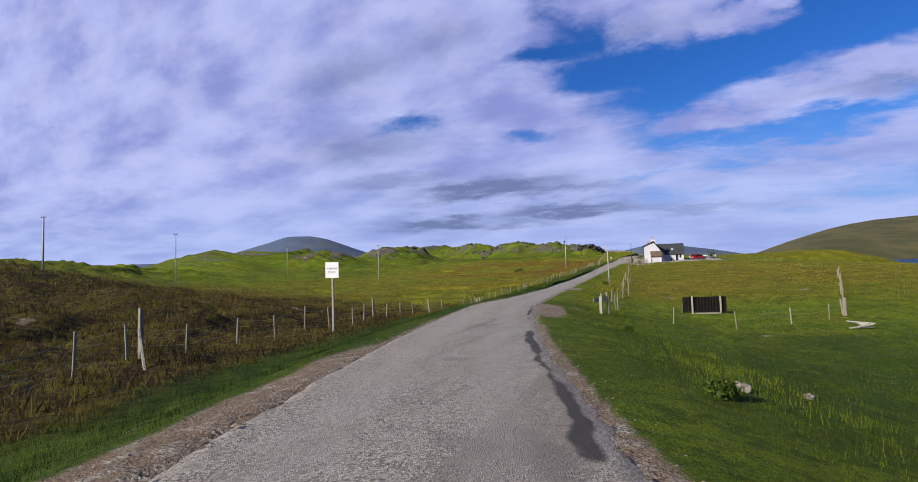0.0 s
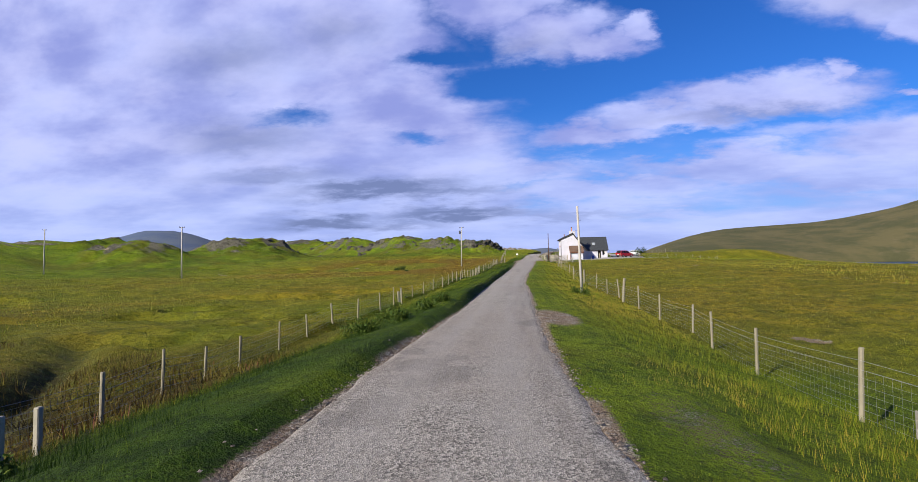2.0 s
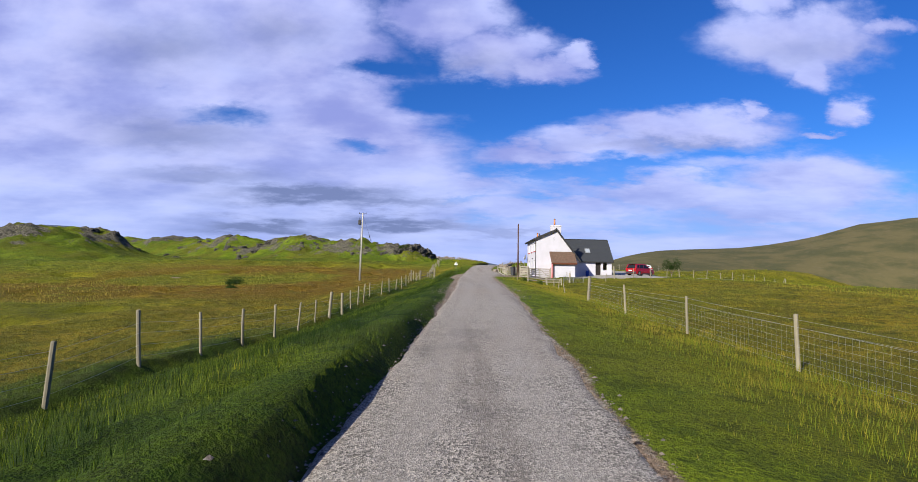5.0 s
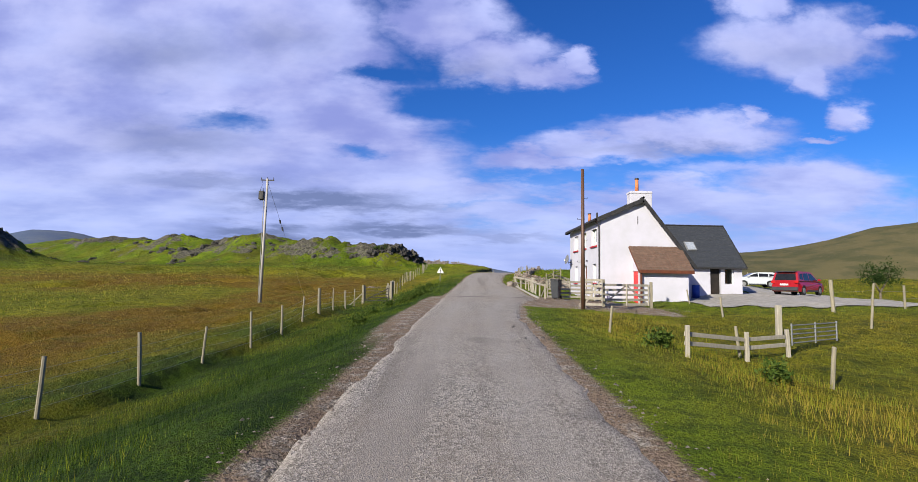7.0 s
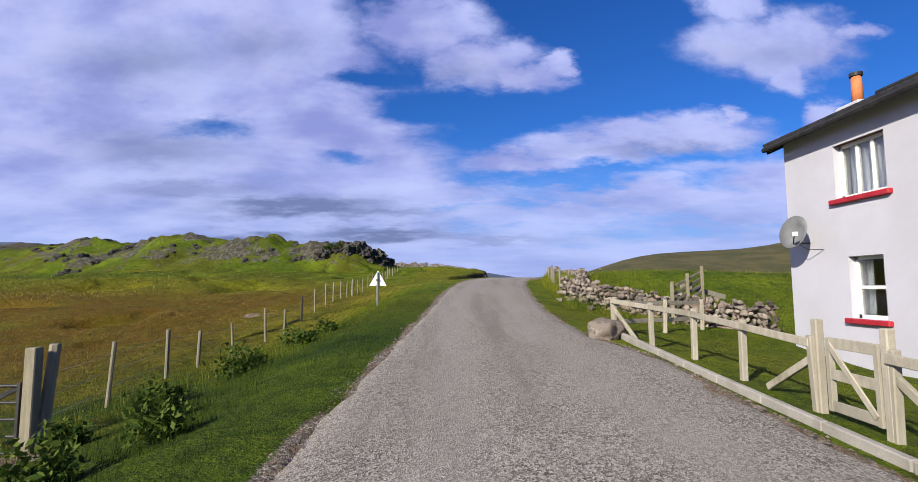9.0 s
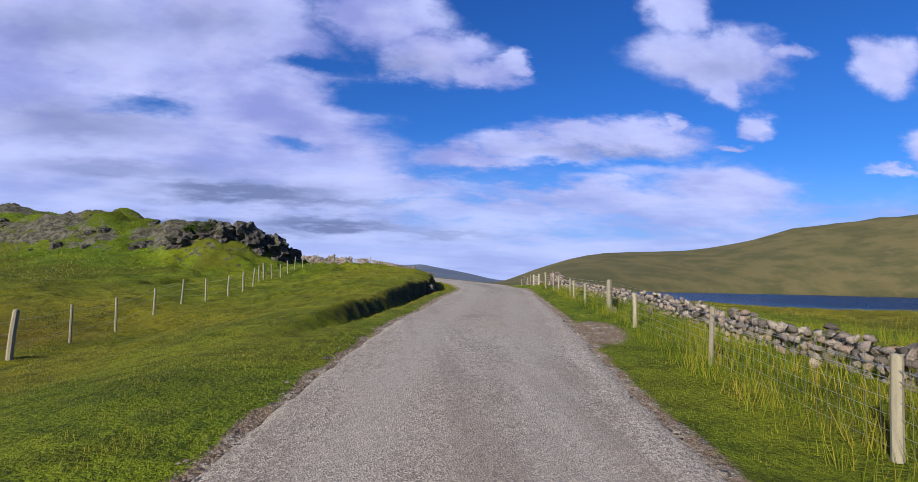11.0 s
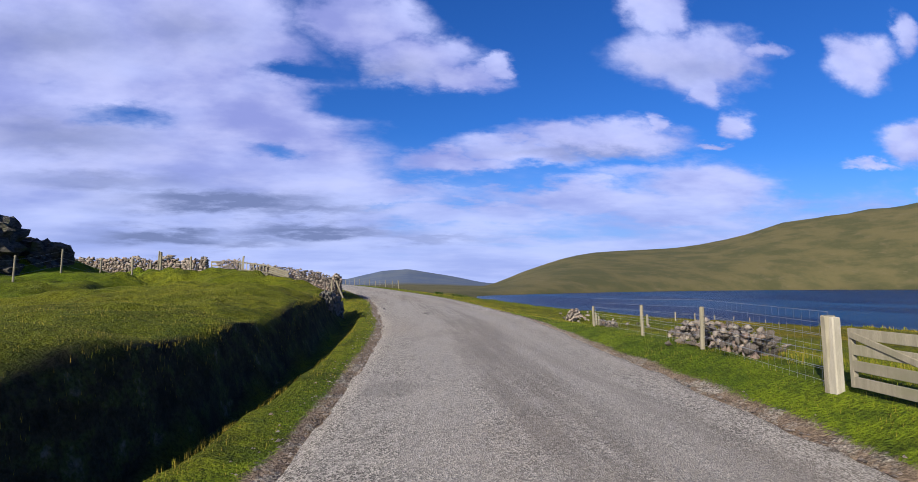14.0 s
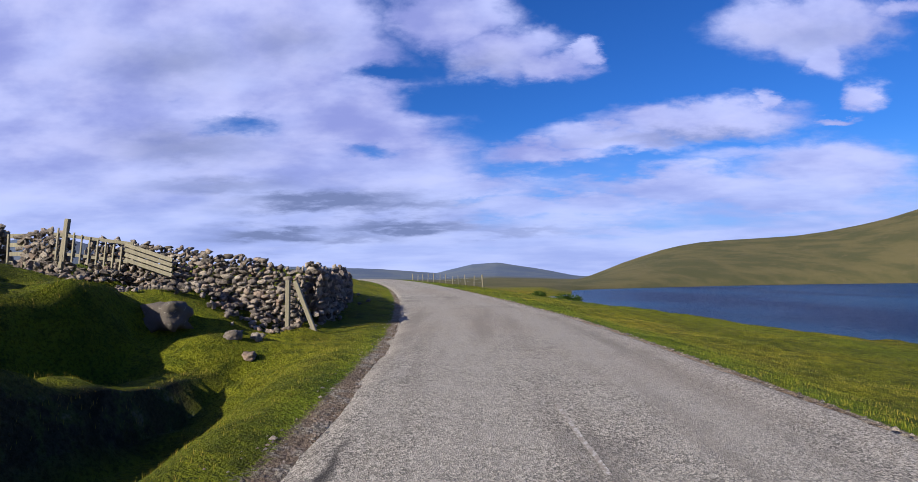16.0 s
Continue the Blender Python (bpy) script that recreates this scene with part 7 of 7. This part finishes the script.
def boulder(at, size, seed, label="rounded grey lichened boulder in grass", sink=0.25, flat=0.7):
    x, y = at
    bm = lumpy(seed, size, size * 0.8, size * flat, 0.3, 3)
    for v in bm.verts:
        v.co += v.co.normalized() * 0.05 * size * noise.noise(v.co * 6 / size)
    ob = new("boulder", mesh_of("boulder", bm, M_STONE, True))
    ob.matrix_basis = pose(x, y, gz_at(x, y) + size * flat * (0.5 - sink), random.uniform(-10, 10), random.uniform(-10, 10), random.uniform(0, 360))
    return tagged(ob, label, "boulder", "boulders")


boulder((3.7, 246.2), 0.78, 3, "large rounded boulder below the tumbled wall")
boulder((4.0, 168.2), 0.62, 5, "pale rounded boulder at the garden corner")
boulder((5.5, 152.35), 0.4, 6, "pale round stone beside the dark pole")
for k, (x, y, s) in enumerate(((9.4, 11.0, 0.3), (11.5, 9.2, 0.22), (12.5, 11.4, 0.22), (10.9, 12.6, 0.2), (4.9, 246.4, 0.3), (5.4, 246.0, 0.22), (5.2, 246.8, 0.25), (10.6, 198.6, 0.3), (11.9, 205.4, 0.3), (9.0, 197, 0.25))):
    boulder((x, y), s, 20 + k, "small pale stone lying in the grass")


def outcrop(at, size, seed, turn, label, crag_rock=False):
    """A slabby bare rock face with slanting layers."""
    x, y = at
    bm = bmesh.new()
    bmesh.ops.create_icosphere(bm, subdivisions=3 if x < 3 and size[0] < 1.5 else 4, radius=1.0)
    for v in bm.verts:
        p = v.co.normalized()
        k = max(abs(p.x), abs(p.y), abs(p.z))
        cliff = size[0] > 1.5
        p = p.lerp(p / k, 0.15 if cliff else 0.45)
        layer = math.floor((p.z * 1.1 + p.x * 1.2 + 0.5 * noise.noise(p * 1.7)) * 5.5) / 5.5
        s = 0.80 + 0.22 * noise.noise(Vector((layer * 3.3, seed, p.y * 2.0))) + 0.16 * noise.noise(p * 3.1 + Vector((seed, 0, 0))) + 0.12 * noise.noise(p * 8) + 0.06 * noise.noise(p * 17)
        if cliff:
            s = 0.78 + 0.08 * noise.noise(Vector((layer * 3.3, seed, p.y * 2.0))) + 0.34 * noise.noise(p * 2.2 + Vector((seed, 0, 0))) + 0.22 * noise.noise(p * 5.1) + 0.12 * noise.noise(p * 11)
        v.co = Vector((p.x * size[0], p.y * size[1], p.z * size[2])) * s
    ob = new("rock_outcrop", mesh_of("rock_outcrop", bm, M_CRAG if crag_rock else M_ROCK))
    ob.matrix_basis = pose(x, y, gz_at(x, y) - size[2] * (0.35 if x > 3 else 0.30 if size[0] > 1.5 else 0.15), 0, 0, turn)
    return tagged(ob, label, "rock", "rock outcrops")


def rock_material(name, lift):
    k = Mat(name)
    c = k.ramp(k.noise(4.0, 9, 0.75, stretch=(1, 1, 2.2)), (0.36, (0.016 * lift, 0.015 * lift, 0.014 * lift)), (0.5, (0.060 * lift, 0.056 * lift, 0.050 * lift)), (0.64, (0.125 * lift, 0.115 * lift, 0.10 * lift)))
    c = k.mix(k.step(k.noise(1.4, 5, 0.6), 0.55, 0.7, 0, 0.8), c, (0.045, 0.055, 0.014))
    k.bump(k.noise(14.0, 8, 0.7), 0.9, 0.06)
    return k.done(c, 0.9, spec=0.2)


# crag rock is darker than bank rock, the shade of its faces included
M_ROCK, M_CRAG = rock_material("pale_gneiss", 1.5), rock_material("mossy_crag_with_shade", 0.9)
for at, size, turn in (((6.45, 237.6), (0.36, 1.1, 0.6), 4), ((6.5, 235.6), (0.3, 1.0, 0.55), -4), ((6.45, 233.6), (0.28, 0.9, 0.5), 4)):
    outcrop(at, size, int(at[1]), turn, "dark layered rock showing in the cut bank")
outcrop((5.1, 216.2), (0.45, 0.9, 0.42), 4, -10, "brown broken rock heap in the cut bank")
# cliff pieces whose dark colour stands in for the shaded face
for at, size, turn in (((-11.2, 242.8), (2.3, 2.5, 2.1), 20), ((-13.4, 240.4), (2.7, 2.1, 2.4), 40), ((-15.9, 238.6), (2.5, 1.9, 1.9), 15), ((-9.9, 245.2), (1.6, 2.0, 1.5), 60), ((-18.6, 237.6), (2.2, 1.7, 1.6), 30), ((-22.5, 238.6), (2.0, 1.6, 1.3), 10)):
    outcrop(at, size, int(-at[0] * 3), turn, "broken cliff of the roadside crag, darkened for shade", True)
crag = random.Random(77)
RIDGES = ((-12.6, 243.2, 1.8, 1.6, 30, 0.55), (-15.5, 239.8, 2.6, 1.4, 28, 0.55), (-33, 247.5, 6, 3.0, 18, 0.6), (-46, 254.5, 8, 3, 16, 0.7), (-62, 263, 10, 4, 16, 0.9), (-80, 262, 8, 5, 12, 1.3), (-90, 281, 12, 5, 12, 1.3), (-104, 238, 9, 5, 12, 1.4), (-26, 242, 5, 2, 8, 0.5))
for rx_, ry_, sx_, sy_, many, big in RIDGES:
    for k in range(many):
        s_ = big * crag.uniform(0.5, 1.25)
        outcrop((rx_ + crag.gauss(0, sx_), ry_ + crag.gauss(0, sy_)), (s_ * crag.uniform(0.8, 1.5), s_, s_ * crag.uniform(0.55, 0.9)), crag.randrange(90), crag.uniform(0, 180), "grey jagged crag on the green hillside", True)

# loose gravel along the shoulders and in the yard
rng = np.random.default_rng(12)
n = 26000
gy_ = rng.uniform(-3, 262, n)
side = rng.random(n) < 0.5
outward = np.abs(rng.normal(0, 0.12, n)) * np.where((gy_ > 116) & (gy_ < 150), 3.0, np.where(gy_ < 20, 2.5, 1.0)) * np.where(side & (gy_ > 200), 1.8, 1.0)
gx_ = np.where(side, road_x(gy_) - edge_l(gy_) - outward + 0.1, road_x(gy_) + edge_r(gy_) + outward - 0.1)
yn = 3000
gx_ = np.r_[gx_, rng.uniform(3.2, 10.4, yn)]
gy_ = np.r_[gy_, rng.uniform(151.5, 159.0, yn)]
zz, _, dd, el_, er_ = height(gx_, gy_)
zz = np.where((dd > -el_) & (dd < er_), road_z(gy_) + 0.03, zz)
s = np.exp(rng.normal(-4.25, 0.42, len(gx_)))
octa = np.array([(1, 0, 0), (0, 1, 0), (-1, 0, 0), (0, -1, 0), (0, 0, 0.7), (0, 0, -0.7)])
tri_ = np.array([(0, 1, 4), (1, 2, 4), (2, 3, 4), (3, 0, 4)])
a_ = rng.uniform(0, 6.28, len(gx_))
v = octa[None] * (s[:, None, None] * rng.uniform(0.7, 1.3, (len(gx_), 6, 1)))
vx = v[..., 0] * np.cos(a_)[:, None] - v[..., 1] * np.sin(a_)[:, None]
vy = v[..., 0] * np.sin(a_)[:, None] + v[..., 1] * np.cos(a_)[:, None]
co = np.stack([vx + gx_[:, None], vy + gy_[:, None], v[..., 2] + zz[:, None] + 0.2 * s[:, None]], -1).reshape(-1, 3)
fa = (tri_[None] + 6 * np.arange(len(gx_))[:, None, None]).reshape(-1, 3)
gravel_me = quick_mesh("gravel", co, fa, smooth=False)
gravel_me.materials.append(M_STONE)
tagged(new("gravel", gravel_me), "loose grey and tan gravel along the road edge", "gravel", kind="stuff")

# ---- shrubs, small tree, odds and ends ----
def leafy(name, at, crowns, leaves, leaf, seed, label, category="shrub", trunks=(), tone=(0.0, 0.9), base_z=None):
    """Stems and crowns of many small leaves. crowns: x, y, z, half-sizes."""
    x, y = at
    z = gz_at(x, y) if base_z is None else base_z
    rng = np.random.default_rng(seed)
    p = base(name, (x, y, z), label, category)
    for a, b, r in trunks:
        part("trunk", rod(a, b, r, r * 0.45, 7), M_BARK, p, "", True)
    co, fa, tn, at_ = [], [], [], 0
    for cx, cy, cz, rx, ry, rz in crowns:
        n = leaves
        d = rng.normal(size=(n, 3))
        d /= np.linalg.norm(d, axis=1)[:, None]
        r = rng.uniform(0.35, 1.0, n) ** 0.5
        lump = 0.75 + 0.4 * np.sin(d[:, 0] * 5 + seed) * np.sin(d[:, 1] * 6 + 1) + 0.2 * np.sin(d[:, 2] * 9)
        c = np.array((cx, cy, cz)) + d * (r * lump)[:, None] * np.array((rx, ry, rz))
        u = rng.normal(size=(n, 3))
        u /= np.linalg.norm(u, axis=1)[:, None]
        w = np.cross(u, rng.normal(size=(n, 3)))
        w /= np.linalg.norm(w, axis=1)[:, None]
        s = leaf * rng.uniform(0.6, 1.4, n)[:, None]
        co.append(np.stack([c - u * s, c + w * s * 0.5, c + u * s, c - w * s * 0.5], 1).reshape(-1, 3))
        i = at_ + 4 * np.arange(n)[:, None]
        fa.append(i + np.array([[0, 1, 2, 3]]))
        tn.append(np.repeat(rng.uniform(*tone, n), 4))
        at_ += 4 * n
    me = quick_mesh("crown", np.concatenate(co), np.concatenate(fa), smooth=False)
    attribute(me, "tone", np.concatenate(tn))
    me.materials.append(M_LEAF)
    own("crown", me, p)
    return p


leafy("small_tree", (26.9, 162.0), [(-0.6, 0, 1.70, 0.78, 0.75, 0.95), (0.65, 0, 1.75, 0.80, 0.75, 1.0), (0.1, 0.2, 1.4, 0.4, 0.4, 0.35)], 1300, 0.05, 1,
      "small dark windswept tree with a forked trunk", "tree",
      [((0, 0, -0.2), (0.0, 0, 0.7), 0.10), ((0, 0, 0.6), (-0.5, 0, 1.5), 0.06), ((0, 0, 0.6), (0.55, 0, 1.5), 0.06), ((-0.3, 0, 1.1), (-0.8, 0.2, 1.7), 0.03)], (0.0, 0.25))
leafy("hill_bush", (-17.2, 237.6), [(0, 0, 0.7, 1.2, 1.0, 0.7), (0.9, 0.2, 0.9, 0.9, 0.8, 0.7), (-0.9, 0, 0.5, 0.8, 0.8, 0.5)], 800, 0.10, 2, "dark green wind-clipped bush on the crag", "bush", [((0, 0, -0.2), (0.2, 0, 0.6), 0.08)], (0.0, 0.6))
for k, (x, y, s) in enumerate(((19.7, 294, 1.0), (21.2, 297, 1.2), (16.5, 290, 0.7))):
    leafy("roadside_bush", (x, y), [(0, 0, 0.35 * s, 1.1 * s, 0.8 * s, 0.5 * s), (0.8 * s, 0.3, 0.3 * s, 0.7 * s, 0.6 * s, 0.4 * s)], 500, 0.09, 10 + k, "low dark green gorse bush beside the road", "bush", [((0, 0, -0.2), (0.1, 0, 0.3), 0.05)], (0.0, 0.6))
for k, (x, y, s) in enumerate(((-3.7, 166.0, 0.45), (-3.1, 167.4, 0.5), (-2.9, 164.6, 0.4), (-3.9, 164.4, 0.35), (-3.6, 161.3, 0.35), (7.0, 22.0, 0.35), (8.8, 9.0, 0.3), (4.6, 141.8, 0.45), (5.3, 143.2, 0.4), (5.6, 139.0, 0.4),
                                (-3.6, 147.5, 0.4), (-3.9, 152.0, 0.4), (9.4, 198.0, 0.3), (10.4, 203.0, 0.3), (-3.0, 155.5, 0.35), (-2.6, 170.0, 0.4), (-7.2, 47.0, 0.4), (-5.5, 60.0, 0.35), (-2.9, 158.5, 0.5), (-3.4, 159.5, 0.45), (-2.6, 160.5, 0.4), (-2.9, 162.6, 0.5), (-2.3, 163.5, 0.42), (-3.4, 168.5, 0.5),
                                (-2.6, 172.0, 0.4), (-3.1, 170.8, 0.45), (-3.9, 157.0, 0.45), (2.6, 73.5, 0.42), (2.9, 71.5, 0.5), (-4.6, 57.0, 0.5), (-5.4, 58.5, 0.55), (-4.2, 59.5, 0.45), (-6.2, 57.5, 0.5), (-3.8, 61.0, 0.4), (-5.0, 55.2, 0.45))):
    leafy("nettle_clump", (x, y), [(0, 0, 0.45 * s, 0.8 * s, 0.7 * s, 0.7 * s), (0.5 * s, 0.3 * s, 0.4 * s, 0.5 * s, 0.5 * s, 0.5 * s)], 260, 0.045, 40 + k, "clump of nettles and docks in the verge", "weeds", [((0, 0, -0.1), (0.02, 0, 0.4 * s), 0.012)], (0.2, 1.0))
for k, (x, y, s) in enumerate(((-29, 158, 1.0), (-31, 161, 0.8), (-26, 150, 0.5))):
    leafy("bog_shrub", (x, y), [(0, 0, 0.5 * s, 1.3 * s, 1.0 * s, 0.6 * s)], 500, 0.09, 80 + k, "rust-brown bog shrub in the rough field", "shrub", [((0, 0, -0.1), (0.1, 0, 0.4 * s), 0.04)], (0.0, 0.3))

# dark sheet on posts in the paddock
pz = gz_at(12.6, 47.2)
panel = base("dark_panel", (12.6, 47.2, pz), "dark tarred sheet panel on two pale posts", "panel", turn=10)
bm = bmesh.new()
na = 28
va = [bm.verts.new((-1.75 + 3.5 * i / na, 0.03 * (i % 2), 0.15)) for i in range(na + 1)]
vb = [bm.verts.new((-1.75 + 3.5 * i / na, 0.03 * (i % 2), 1.45 + 0.06 * i / na)) for i in range(na + 1)]
for i in range(na):
    bm.faces.new((va[i], va[i + 1], vb[i + 1], vb[i]))
bmesh.ops.solidify(bm, geom=bm.faces[:], thickness=0.02)
part("sheet", bm, M_PANEL, panel, "black corrugated sheet")
for x in (-1.0, 1.25):
    part("post", box(x - 0.06, x + 0.06, -0.16, -0.04, -0.3, 1.55, 0.01), M_PALE, panel)
for x in (-1.65, 1.65):
    part("back_brace", beam((x, 0.9, 0), (x, 0.05, 1.2), 0.06, 0.06), M_POST, panel)
part("ground_board", beam((-0.9, -0.35, 0.1), (1.2, -0.25, 0.12), 0.03, 0.12), M_PALE, panel)

heap = base("driftwood_heap", (20.3, 37.6, gz_at(20.3, 37.6)), "heap of bleached broken pallet wood on grass", "wood")
for k in range(7):
    a = radians(20 + 23 * k)
    part("plank", beam((-0.7 * math.cos(a), -0.45 * math.sin(a), 0.06 + 0.05 * k), (0.75 * math.cos(a), 0.5 * math.sin(a), 0.10 + 0.06 * k), 0.14, 0.04), M_DRIFT, heap)

# broken hurdles and props at the tumbled wall
hurdle = base("slatted_hurdle", (0.6, 248.4, gz_at(0.6, 248.4)), "grey broken slatted hurdle leaning on the wall gap", "hurdle")
for k in range(9):
    x = -1.1 + 0.2 * k
    part("slat", beam((x, 0.02, 0.55 - 0.03 * k), (x + 0.02, 0.05, 1.35 - 0.06 * k), 0.07, 0.025), M_POST, hurdle)
for z in (0.7, 1.15):
    part("rail", beam((-1.2, 0.06, z + 0.05), (0.8, 0.06, z - 0.22), 0.03, 0.08), M_POST, hurdle)
for k in range(4):
    part("loose_slat", beam((0.7, -0.1, 0.55 + 0.12 * k), (1.9, -0.15, 0.15 + 0.12 * k), 0.025, 0.09), M_POST, hurdle)
bar_gate((-2.45, 249.2), (-1.85, 249.15), "grey slatted gate closing the wall gap", M_POST, 1.1, 5, False, 0.05, True)
for x, y, tx, h, lab in ((5.15, 248.6, 0.0, 1.25, "pale upright post against the dry-stone wall"), (5.9, 248.3, -22, 1.25, "leaning grey post against the wall end"), (-0.45, 248.5, 6, 1.45, "grey post beside the wall gap"), (-3.6, 249.0, 0, 1.45, "grey post before the dry-stone wall"), (-6.2, 249.6, 0, 1.3, "grey post before the dry-stone wall")):
    q = base("stake", (x, y, gz_at(x, y)), lab, "stake", "stakes along the wall")
    p = part("timber", box(-0.05, 0.05, -0.05, 0.05, -0.3, h, 0.01), M_POST, q)
    p.matrix_basis = pose(0, 0, 0, 0, tx, 0)
